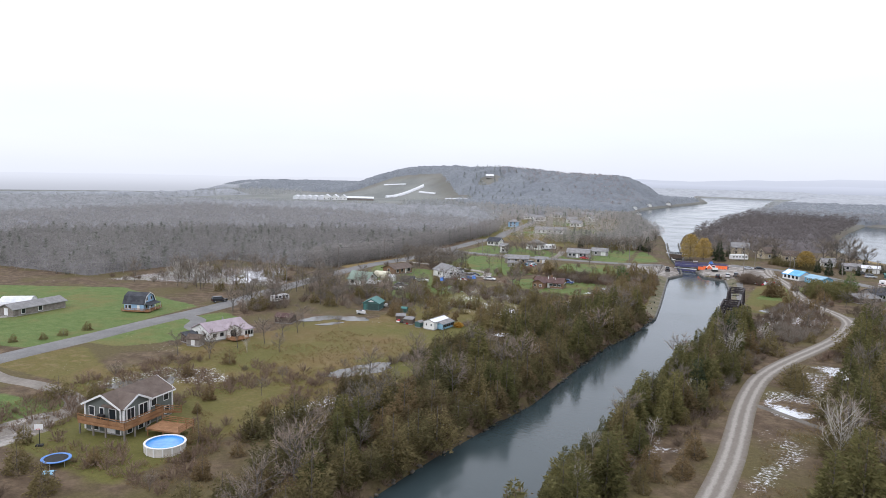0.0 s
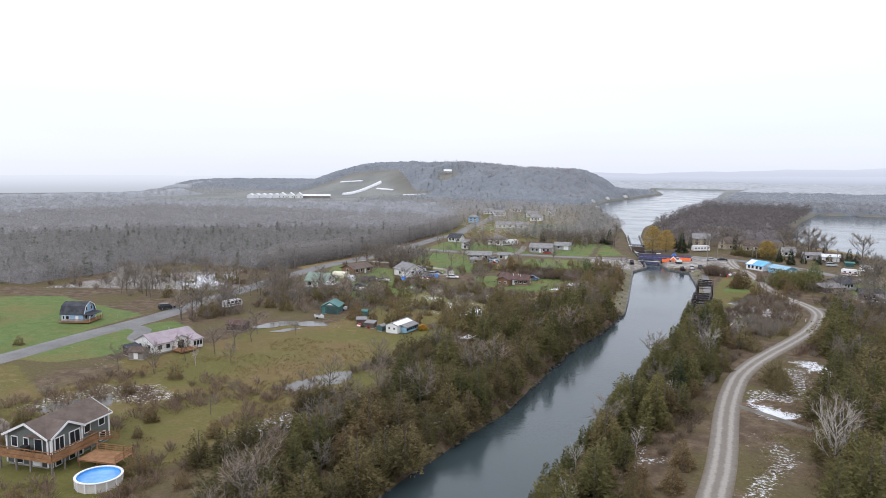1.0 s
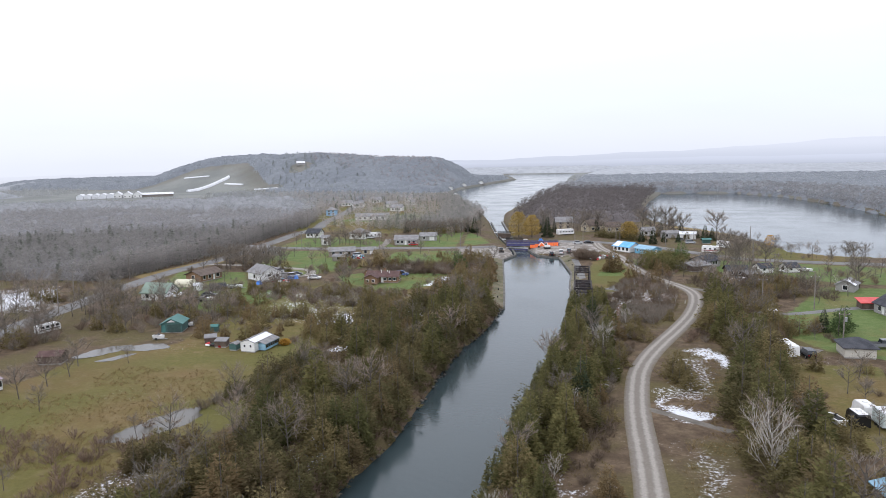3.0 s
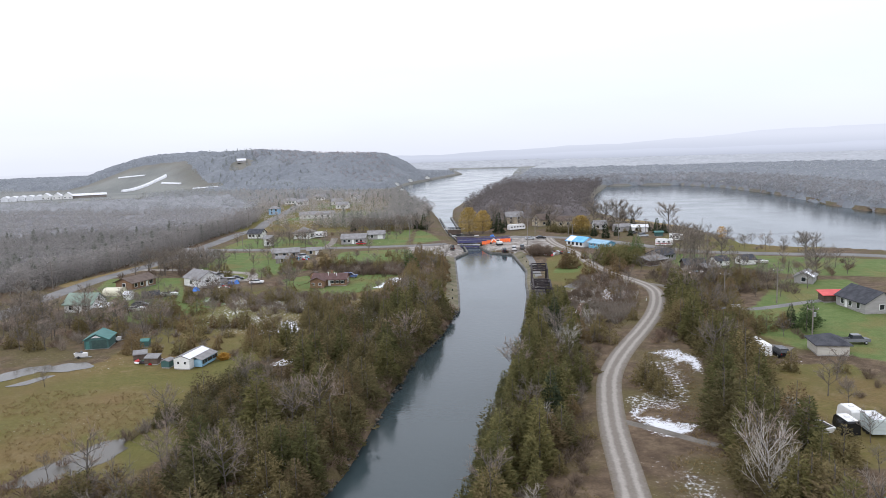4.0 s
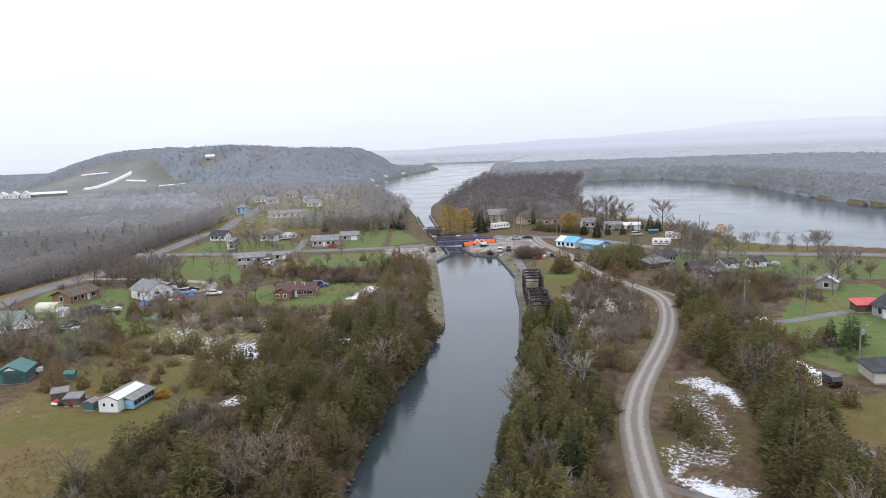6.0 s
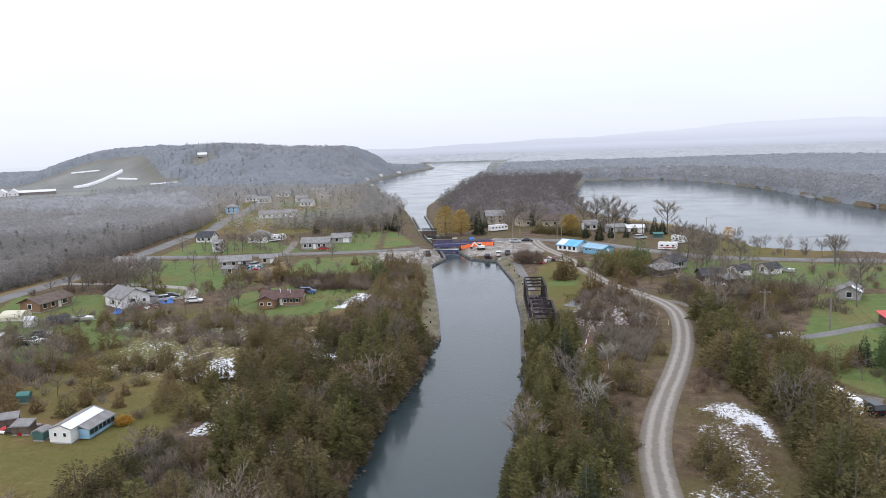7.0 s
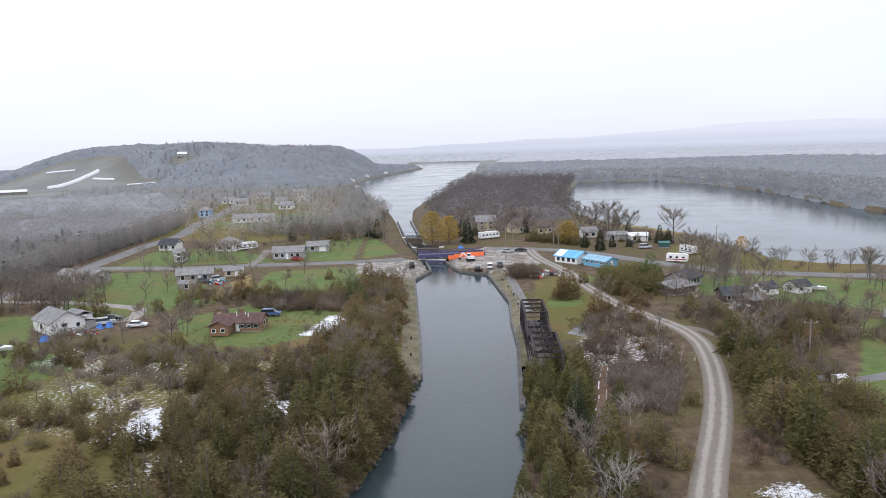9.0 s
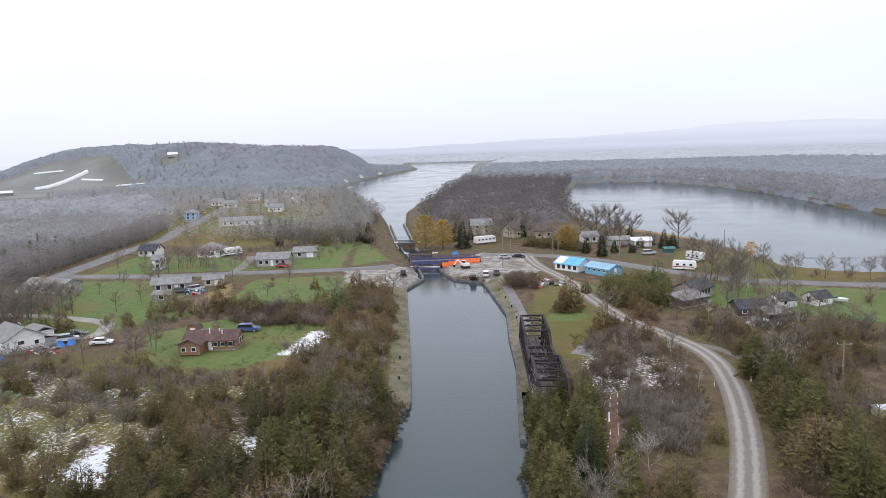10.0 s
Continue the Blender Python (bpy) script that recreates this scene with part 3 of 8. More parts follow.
def tracked(name, dull, pale):
    """A gravel road with two pale wheel tracks, ragged at their edges."""
    m = bpy.data.materials.new(name)
    m.use_nodes = True
    n, l = m.node_tree.nodes, m.node_tree.links
    b = n["Principled BSDF"]
    pos = n.new("ShaderNodeNewGeometry").outputs["Position"]
    a = n.new("ShaderNodeAttribute")
    a.attribute_name = "across"
    fine, mid, big = noise_tex(n, l, pos, 3.0, 4, 0.75), noise_tex(n, l, pos, 0.7, 4, 0.7), noise_tex(n, l, pos, 0.12, 3)

    def op(kind, x, y):
        q = n.new("ShaderNodeMath")
        q.operation = kind
        for i, v in enumerate((x, y)):
            if isinstance(v, bpy.types.NodeSocket):
                l.new(v, q.inputs[i])
            else:
                q.inputs[i].default_value = v
        return q.outputs[0]

    off = op("ABSOLUTE", op("SUBTRACT", op("ABSOLUTE", a.outputs["Fac"], 0), 0.85), 0)
    off = op("ADD", off, op("MULTIPLY", op("SUBTRACT", mid, 0.5), 0.9))
    q = ramp(n, l, off, 0.62, 0.12)
    col = mix_rgb(n, l, q, mix_rgb(n, l, big, dull, [c * 1.25 for c in dull]), mix_rgb(n, l, mid, pale, [c * 1.2 for c in pale]))
    edge = ramp(n, l, op("ADD", op("ABSOLUTE", a.outputs["Fac"], 0), op("MULTIPLY", op("SUBTRACT", mid, 0.5), 1.6)), 1.55, 2.3)
    col = mix_rgb(n, l, edge, col, mix_rgb(n, l, mid, (0.085, 0.068, 0.046), (0.17, 0.14, 0.095)))
    col = mix_rgb(n, l, 1.0, col, mix_rgb(n, l, fine, (0.62, 0.62, 0.62), (1.38, 1.38, 1.38)), "MULTIPLY")
    l.new(col, b.inputs["Base Color"])
    b.inputs["Roughness"].default_value = 0.95
    return m


TRACKED = tracked("rutted_gravel", (0.165, 0.145, 0.122), (0.285, 0.262, 0.232))
DIRT_LANE = surf("dirt_lane", (0.125, 0.112, 0.095), (0.185, 0.168, 0.145), 0.3, 2.5, 0.95, 0.4)
GRAVEL_TRACK = surf("packed_wheel_tracks", (0.270, 0.248, 0.220), (0.335, 0.312, 0.282), 0.3, 2.5, 0.9, 0.3)
CONCRETE = surf("weathered_concrete", (0.24, 0.23, 0.215), (0.36, 0.35, 0.33), 0.5, 5, 0.9, 0.3)
EDGE = (-0.25, 0.12, 0.16, 0.16, 0.12, -0.25)


def road(name, line, width, material, label, lift=0.10):
    h = width / 2
    return structure(name, ribbon(line, (-h - 0.6, -h, -h * 0.3, h * 0.3, h, h + 0.6), [lift + e - 0.12 for e in EDGE]), material, label, "road")


GRAVEL_LINE = [(-15, -120), (-12.4, 60), (-11.4, 97), (-11.2, 113), (-11.7, 126), (-12.4, 139.5), (-12.5, 151), (-11.9, 164), (-9.9, 175.5), (-7.0, 186.5), (-3.5, 198), (0.2, 212), (2.6, 224), (4.0, 234), (4.6, 243.5), (3.6, 252), (1.1, 259), (-2.1, 265.3), (-6.1, 272.6), (-8.6, 280), (-12.2, 296), (-16.4, 318), (-23.8, 342), (-27.2, 359), (-28, 367)]
MAIN_LINE = [(-148, -40), (-149.5, 60), (-152.5, 96), (-156, 125), (-159, 153), (-168, 198), (-177, 250), (-178.5, 300), (-181.5, 330), (-187, 367), (-190, 391), (-193, 426), (-203, 459), (-212, 500), (-228, 566), (-260, 680)]
CROSS_LINE = [(-180, 334), (-160, 334), (-142, 333.5), (-117, 339), (-89, 343), (-72, 350), (-60, 359), (-45, 370), (-25, 368.5), (-6.6, 357.5), (12.9, 335), (28.6, 321), (42, 316.5), (55, 313), (80, 308), (110, 292), (160, 240), (240, 100)]
road("gravel_road", GRAVEL_LINE, 3.9, TRACKED, "pale gravel road winding beside the canal")
road("main_road", MAIN_LINE, 6.5, ASPHALT, "grey asphalt country road along the woods")
road("cross_road", CROSS_LINE[:6], 6.0, ASPHALT, "grey asphalt road towards the lock bridge")
road("shore_road", CROSS_LINE[7:], 6.0, ASPHALT, "grey asphalt road beyond the lock bridge")
road("driveway", [(-152, 82), (-138, 79.5), (-128, 80.5), (-118, 80), (-112.5, 77.5), (-109.5, 72), (-110, 62)], 3.2, GRAVEL_ROAD, "curved gravel driveway", 0.08)
road("driveway", [(-156, 140), (-149, 138), (-143.5, 131), (-137, 130)], 4.0, ASPHALT, "dark asphalt driveway", 0.06)
road("driveway", [(-124, 340), (-126, 355), (-131, 374)], 3.0, GRAVEL_ROAD, "gravel driveway", 0.05)
road("driveway", [(-131, 257), (-124, 261), (-125, 268), (-130, 274), (-150, 280), (-176, 282)], 3.2, GRAVEL_TRACK, "pale gravel driveway", 0.05)
road("lane", [(3.0, 256), (6.6, 253.5), (9.4, 249), (10.6, 241.7), (11.6, 234), (14.2, 220), (14.8, 208), (15.4, 198), (19, 190), (24, 186)], 2.4, DIRT_LANE, "gravel lane through the trees", 0.06)
road("lane", [(14, 222.5), (18.7, 222.5), (23.5, 221.5), (29.4, 223.6), (41, 230), (55, 236)], 2.4, ASPHALT, "grey lane to the houses", 0.07)
road("quay_road", [(-34.6, 316), (-31, 291), (-28.8, 270)], 2.4, ASPHALT, "narrow grey path along the quay", 0.06)
RED_DIRT = surf("red_brown_dirt", (0.115, 0.068, 0.042), (0.185, 0.120, 0.080), 0.4, 2.5, 0.95, 0.4)
RUT_SNOW = surf("rut_snow", (0.62, 0.63, 0.66), (0.76, 0.77, 0.80), 0.8, 4, 0.85, 0.3, grain=0.25)
RUT_LINE = [(-25.0, 168), (-24.6, 175.6), (-23.2, 182.6), (-21.3, 190), (-18.9, 200.9), (-17.3, 209.9), (-16.1, 220.6), (-15.4, 227)]
road("rutted_lane", RUT_LINE, 1.9, RED_DIRT, "red-brown rutted lane through the scrub", 0.04)
rng_rut = random.Random(71)
for side in (-0.55, 0.55):
    for a, b in zip(RUT_LINE[:-1], RUT_LINE[1:]):
        u = rng_rut.uniform(0.0, 0.2)
        while u < 0.9:
            v = min(1.0, u + rng_rut.uniform(0.12, 0.45))
            wide, shift = rng_rut.uniform(0.04, 0.13), rng_rut.uniform(-0.12, 0.12)
            stretch = [(a[0] + (b[0] - a[0]) * k, a[1] + (b[1] - a[1]) * k) for k in (u, (u + v) / 2, v)]
            structure("rut_snow", ribbon(stretch, (side + shift - wide, side + shift, side + shift + wide), (0.05, 0.085, 0.05)), RUT_SNOW, "thin line of snow lying in a wheel rut", "snow")
            u = v + rng_rut.uniform(0.1, 0.4)
road("side_track", [(-10.8, 144.5), (-6, 141.5), (-1, 138), (6, 134)], 1.5, DIRT_LANE, "muddy side track", 0.03)

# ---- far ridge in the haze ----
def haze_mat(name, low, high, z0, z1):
    """A distant land that pales into the sky towards its top: it glows, with haze put into the emission."""
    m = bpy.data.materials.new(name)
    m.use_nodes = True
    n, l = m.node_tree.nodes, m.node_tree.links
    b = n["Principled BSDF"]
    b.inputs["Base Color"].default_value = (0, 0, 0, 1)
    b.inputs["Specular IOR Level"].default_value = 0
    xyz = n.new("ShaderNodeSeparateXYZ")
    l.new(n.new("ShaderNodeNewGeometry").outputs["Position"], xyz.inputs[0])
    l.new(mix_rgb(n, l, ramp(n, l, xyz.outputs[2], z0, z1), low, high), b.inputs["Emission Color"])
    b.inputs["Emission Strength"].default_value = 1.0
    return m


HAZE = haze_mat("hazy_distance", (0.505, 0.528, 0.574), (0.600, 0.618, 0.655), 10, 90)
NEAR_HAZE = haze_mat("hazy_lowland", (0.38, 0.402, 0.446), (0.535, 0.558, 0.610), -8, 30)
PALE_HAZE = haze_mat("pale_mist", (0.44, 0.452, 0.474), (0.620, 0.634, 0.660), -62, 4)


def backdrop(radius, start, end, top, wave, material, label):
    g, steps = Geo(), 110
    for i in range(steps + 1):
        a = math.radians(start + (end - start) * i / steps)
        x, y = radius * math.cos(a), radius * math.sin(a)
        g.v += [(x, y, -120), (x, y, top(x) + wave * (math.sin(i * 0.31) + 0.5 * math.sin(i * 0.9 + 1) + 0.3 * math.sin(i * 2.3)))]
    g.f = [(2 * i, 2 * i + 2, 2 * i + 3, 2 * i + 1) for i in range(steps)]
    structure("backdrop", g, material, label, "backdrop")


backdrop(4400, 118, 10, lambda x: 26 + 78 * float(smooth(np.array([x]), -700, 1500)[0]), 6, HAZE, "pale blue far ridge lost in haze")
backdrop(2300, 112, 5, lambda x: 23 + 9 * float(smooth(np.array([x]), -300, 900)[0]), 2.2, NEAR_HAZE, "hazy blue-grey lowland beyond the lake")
# Sky-coloured sheet added to hide the ground's far edge, as mist would.
backdrop(2900, 190, 108, lambda x: 1 + 12 * float(smooth(np.array([x]), -2400, -900)[0]), 1.0, PALE_HAZE, "pale glowing mist hiding the ground beyond the fields")
road("quay_path", [(-68.6, 314), (-66.4, 302), (-62.6, 281), (-58.6, 259), (-55.2, 240)], 1.6, DIRT_LANE, "worn concrete path along the quay", 0.04)

# ---- trees: shapes ----
def sprays(c, d, s, length, width, base=0.35):
    """Pointed sprays at c along d, spread along s."""
    length, width = length[:, None], width[:, None]
    p = np.stack([c + s * width / 2, c - s * width / 2, c + d * length], 1)
    return p.reshape(-1, 3), np.arange(len(c) * 3).reshape(-1, 3)


def unit(v):
    return v / np.maximum(np.linalg.norm(v, axis=1, keepdims=True), 1e-6)


def prisms(a, b, r0, r1):
    """Three-sided tapered limbs from a to b."""
    d = unit(b - a)
    s = unit(np.cross(d, np.where(np.abs(d[:, 2:]) > 0.9, [[1.0, 0, 0]], [[0, 0, 1.0]])))
    t = np.cross(d, s)
    ring = [(math.cos(q), math.sin(q)) for q in (0, 2.094, 4.189)]
    v = np.stack([a + r0[:, None] * (c * s + e * t) for c, e in ring] + [b + r1[:, None] * (c * s + e * t) for c, e in ring], 1)
    f = np.array([(0, 1, 4, 3), (1, 2, 5, 4), (2, 0, 3, 5)])
    return v.reshape(-1, 3), (np.arange(len(a))[:, None, None] * 6 + f).reshape(-1, 4)


def join(*shapes):
    v, f, k = [], [], 0
    for a, b in shapes:
        v.append(a), f.append(b + k)
        k += len(a)
    return np.concatenate(v), np.concatenate(f)


def conifer(rng, h, r, n, taper=0.75, lobes=0.25, size=0.095, foot=0.03, up=(-0.25, 0.6), tiers=0):
    """A crown of n sprays on a lobed cone."""
    u = foot + (1 - foot) * (1 - np.sqrt(1 - rng.random(n) * 0.985))
    ang = rng.random(n) * 2 * np.pi
    ph = rng.random(4) * 6.28
    reach = r * (1 - u) ** taper * (1 + lobes * np.sin(3 * ang + 8 * u + ph[0]) + 0.6 * lobes * np.sin(7 * ang - 13 * u + ph[1]) + 0.14 * np.sin(23 * u + ph[2]))
    if tiers:
        reach = reach * (0.72 + 0.42 * ((u * tiers + 0.12 * np.sin(5 * ang)) % 1.0)[::1])
    rad = reach * (0.4 + 0.62 * np.sqrt(rng.random(n))) + 0.02 * r
    out = np.stack([np.cos(ang), np.sin(ang), np.zeros(n)], 1)
    c = out * rad[:, None] + np.stack([0.05 * h * np.sin(3 * u + ph[3]) * 0.5, np.zeros(n), u * h * 0.97], 1)
    d = unit(out * (0.75 + 0.3 * rng.random((n, 1))) + np.stack([rng.normal(0, 0.35, n), rng.normal(0, 0.35, n), rng.uniform(*up, n) + 0.6 * u ** 4], 1))
    s = unit(np.cross(d, unit(rng.normal(0, 1, (n, 3)))))
    ln = h * size * rng.uniform(0.6, 1.35, n) * (1.08 - 0.55 * u)
    return sprays(c - d * ln[:, None] * 0.3, d, s, ln, ln * rng.uniform(0.32, 0.6, n))


def bare(rng, h, spread_r, limbs=9, subs=5, twigs=6, thick=0.018, lean=0.04, low=0.25, fine=0.035, rise=1.0):
    """Trunk and limbs, and the twigs on them, of a leafless tree."""
    top = np.array([rng.normal(0, lean * h), rng.normal(0, lean * h), h * 0.72])
    a0, b0 = np.zeros((1, 3)), top[None]
    u = np.sort(rng.uniform(low, 1.0, limbs))
    a1 = u[:, None] * top
    ang = np.arange(limbs) * 2.4 + rng.random(limbs)
    ln = spread_r * rng.uniform(0.75, 1.15, limbs) * (1.15 - 0.45 * u)
    d1 = unit(np.stack([np.cos(ang), np.sin(ang), rise * rng.uniform(0.5, 1.2, limbs)], 1))
    b1 = a1 + d1 * ln[:, None]
    b1[:, 2] = np.minimum(b1[:, 2], h)
    k = np.repeat(np.arange(limbs), subs)
    w = rng.uniform(0.3, 1.0, len(k))
    a2 = a1[k] + (b1 - a1)[k] * w[:, None]
    d2 = unit(d1[k] + rng.normal(0, 0.5, (len(k), 3)) + [0, 0, 0.3 * rise])
    b2 = a2 + d2 * (ln[k] * rng.uniform(0.3, 0.6, len(k)))[:, None]
    q = np.repeat(np.arange(len(k)), twigs)
    w = rng.uniform(0.25, 1.0, len(q))
    a3 = a2[q] + (b2 - a2)[q] * w[:, None]
    d3 = unit(d2[q] + rng.normal(0, 0.6, (len(q), 3)) + [0, 0, 0.25 * rise])
    l3 = ln[k][q] * rng.uniform(0.15, 0.38, len(q))
    t = thick * h
    full = lambda n, x: np.full(n, x)
    wood = join(prisms(a0, b0, full(1, t), full(1, t * 0.35)), prisms(a1, b1, full(limbs, t * 0.42), full(limbs, t * 0.14)), prisms(a2, b2, full(len(k), t * 0.17), full(len(k), t * 0.07)))
    s3 = unit(np.cross(d3, rng.normal(0, 1, d3.shape)))
    return wood, sprays(a3, d3, s3, l3, np.full(len(q), fine) * rng.uniform(0.7, 1.5, len(q)), 0.3)


def shrub(rng, h, r, stems=26, twigs=5, fine=0.05):
    ang, lean = rng.random(stems) * 6.283, rng.random(stems) ** 0.7
    a = np.stack([0.3 * r * lean * np.cos(ang), 0.3 * r * lean * np.sin(ang), np.zeros(stems)], 1)
    b = np.stack([r * lean * np.cos(ang), r * lean * np.sin(ang), h * rng.uniform(0.6, 1.0, stems) * (1 - 0.35 * lean)], 1)
    d = unit(b - a)
    q = np.repeat(np.arange(stems), twigs)
    a2 = a[q] + (b - a)[q] * rng.uniform(0.25, 0.95, len(q))[:, None]
    d2 = unit(d[q] + rng.normal(0, 0.5, (len(q), 3)))
    ln = h * rng.uniform(0.2, 0.45, len(q))
    s1, s2 = unit(np.cross(d, rng.normal(0, 1, d.shape))), unit(np.cross(d2, rng.normal(0, 1, d2.shape)))
    return join(sprays(a, d, s1, np.linalg.norm(b - a, axis=1), np.full(stems, fine * 1.3), 0.2), sprays(a2, d2, s2, ln, fine * rng.uniform(0.8, 1.8, len(q)), 0.35))


def clump(rng, h, r, n, size, low=0.15, point=0.0):
    """A far tree: n ragged sprays in an egg-shaped or pointed crown, down to its stem."""
    u = low + (1 - low) * rng.random(n)
    wide = r * ((1 - u) ** 0.8 if point else np.sin(np.pi * np.clip(u * 0.86 + 0.1, 0, 1)) ** 0.6)
    ang = rng.random(n) * 6.283
    rad = wide * np.sqrt(rng.random(n))
    c = np.stack([rad * np.cos(ang), rad * np.sin(ang), u * h * 0.93], 1)
    d = unit(np.stack([np.cos(ang) * 0.5 + rng.normal(0, 0.55, n), np.sin(ang) * 0.5 + rng.normal(0, 0.55, n), rng.uniform(-0.1, 0.9, n) * (0.3 if point else 1)], 1))
    s = unit(np.cross(d, rng.normal(0, 1, (n, 3))))
    ln = size * rng.uniform(0.6, 1.4, n)
    v, f = sprays(c - d * ln[:, None] * 0.4, d, s, ln, ln * rng.uniform(0.4, 0.6, n) if point else ln * rng.uniform(0.14, 0.30, n))
    stem = sprays(np.zeros((1, 3)), np.array([[0, 0, 1.0]]), np.array([[1.0, 0, 0]]), np.array([h * 0.8]), np.array([0.035 * h]), 0.1)
    return join((v, f), stem)


def scatter(rng, ring, n, gap, patchy=0.0):
    """Up to n places in a ring, gap metres apart, off the water, the roads and the buildings."""
    xs, ys = [p[0] for p in ring], [p[1] for p in ring]
    x, y = rng.uniform(min(xs), max(xs), n * 12), rng.uniform(min(ys), max(ys), n * 12)
    ok = signed(x, y, ring) < 0
    x, y = x[ok], y[ok]
    ok = water_dist(x, y) > 0.5
    for line, w in KEEP_ROADS:
        ok &= line_dist(x, y, line) > w
    for bx, by, br in KEEP_CLEAR:
        ok &= np.hypot(x - bx, y - by) > br
    if patchy:
        ok &= wavy(x, y, 5.0) + 0.6 * wavy(y + 40, x, 11.0) > patchy - 1
    x, y = x[ok], y[ok]
    cells, out = {}, []
    for i in range(len(x)):
        cx, cy = int(x[i] // gap), int(y[i] // gap)
        if all((x[i] - px) ** 2 + (y[i] - py) ** 2 > gap * gap for a in (-1, 0, 1) for b in (-1, 0, 1) for px, py in cells.get((cx + a, cy + b), ())):
            cells.setdefault((cx, cy), []).append((x[i], y[i]))
            out.append((x[i], y[i]))
            if len(out) == n:
                break
    return np.array(out).reshape(-1, 2)


KEEP_ROADS = [(RUT_LINE, 1.3), (GRAVEL_LINE, 4.2), (MAIN_LINE, 6.0), (CROSS_LINE, 5.0)]
KEEP_CLEAR = [(-85, 201, 5), (-82, 194, 4.5), (-66, 204, 4.5), (-65, 199, 3.5), (-72.6, 258, 5), (-72, 250, 4), (-73.5, 169, 4), (-70, 164, 3.5), (-105, 212, 4), (-96, 226, 3), (-90, 185, 3), (-76, 244, 3), (-86.5, 119, 2.6), (-83, 127, 3.0), (-96, 76, 10), (-84, 72, 5), (-129, 129, 11), (-174, 140, 7), (-193, 120, 9), (-202, 121, 7), (-120, 179, 6), (-92, 168, 6), (-131, 250, 11), (-91, 250, 10),
              (-168, 311, 11), (-129, 309, 9), (-173, 377, 7), (-146, 374, 8), (-115, 353, 8), (-26, 250, 7), (-26, 232, 6), (-25, 270, 6), (-10, 335, 12), (18, 180, 4), (30, 186, 7),
              (46, 224, 9), (11, 298, 7), (17, 276, 6), (30, 288, 6), (38, 290, 6), (17, 144, 5), (-65, 340, 10), (-40, 345, 14), (-108, 90, 6), (-122, 158, 9), (-85.3, 201.2, 3.5), (-64.4, 204.9, 3.5), (-93.0, 200.6, 3.5),
              (-179, 484, 15), (-172, 470, 15), (-192, 470, 9), (-221, 515, 8), (-214, 501, 9), (-166, 505, 17), (-258, 556, 9), (-253, 543, 9), (-232, 598, 9), (-228, 584, 9), (-204, 601, 9), (-200, 588, 9),
              (-186, 560, 9), (-183, 547, 9), (-216, 690, 9), (-212, 676, 9), (-240, 660, 9), (-236, 646, 9), (-292, 640, 9), (-286, 627, 9), (-340, 520, 22), (-318, 500, 12),
              (-632, 745, 20), (-615, 758, 24), (-590, 775, 26), (-566, 790, 32), (-580, 915, 22), (-565, 940, 18), (-540, 915, 22), (-520, 900, 22), (-625, 970, 28), (-500, 880, 26), (-470, 878, 22), (-452, 956, 13), (-447, 942, 12)]
TREE_RNG = np.random.default_rng(7)


def tree_kind(name, label, category, wood, crown, bark, leaf):
    """One plant with its trunk and crown, kept as a pattern for copies."""
    ob = thing(name, label, category, pose(0, 0, -300))
    if wood is not None:
        part("trunk", fast_mesh("trunk", *wood, bark), None, ob)
    part("crown", fast_mesh("crown", *crown, leaf), None, ob)
    return ob


def stem(h, r):
    return prisms(np.zeros((1, 3)), np.array([[0, 0, h]]), np.array([r]), np.array([r * 0.3]))


def cedar_kind(i, leaf, label):
    rng = np.random.default_rng(100 + i)
    h = 5.2 + 0.5 * (i % 3)
    return tree_kind("cedar", label, "tree", stem(h * 0.9, 0.11), conifer(rng, h, 1.75 + 0.3 * (i % 4), 1500, 0.46 + 0.09 * (i % 3), 0.30, 0.078), BARK, leaf)


CEDARS = [cedar_kind(i, CEDAR, "olive-brown cedar tree with a ragged cone of sprays") for i in range(4)]
BRONZES = [cedar_kind(i, CEDAR_BRONZE, "bronze-brown winter cedar with a ragged crown") for i in range(4, 7)]
GREENS = [tree_kind("cedar", "olive-green cedar tree with a tall pointed crown", "tree", stem(6.2, 0.12), conifer(np.random.default_rng(190 + i), 6.8 + 0.4 * i, 1.6 + 0.12 * i, 1500, 0.72, 0.24, 0.076), BARK, CEDAR_GREEN) for i in range(4)]
SPRUCES = [tree_kind("spruce", "dark green spruce with drooping tiers", "tree", stem(8, 0.15), conifer(np.random.default_rng(120 + i), 8.5, 2.1, 1800, 0.85, 0.12, 0.06, 0.03, (-0.5, 0.2), 11), BARK, SPRUCE) for i in range(2)]
PINES = [tree_kind("pine", "light green pine with loose layered boughs", "tree", stem(8.5, 0.2), conifer(np.random.default_rng(130 + i), 9.5, 3.2, 1800, 0.6, 0.3, 0.062, 0.12, (-0.1, 0.7), 7), BARK, PINE) for i in range(2)]
BARES = [tree_kind("bare_tree", "leafless grey-brown tree with fine spreading twigs", "tree", *bare(np.random.default_rng(140 + i), 7.5, 3.0, 12, 6, 8, fine=0.04), BARK, TWIG) for i in range(4)]
TALLS = [tree_kind("bare_tree", "tall leafless tree with a wide dark crown", "tree", *bare(np.random.default_rng(150 + i), 13, 5.0, 15, 8, 9, 0.022, 0.03, 0.25, 0.06), BARK, TWIG) for i in range(2)]
PALES = [tree_kind("bare_tree", "pale leafless sapling with thin upright twigs", "tree", *bare(np.random.default_rng(160 + i), 5.5, 1.6, 9, 5, 7, 0.011, 0.05, 0.2, 0.022, 1.8), BARK_PALE, TWIG_PALE) for i in range(2)]
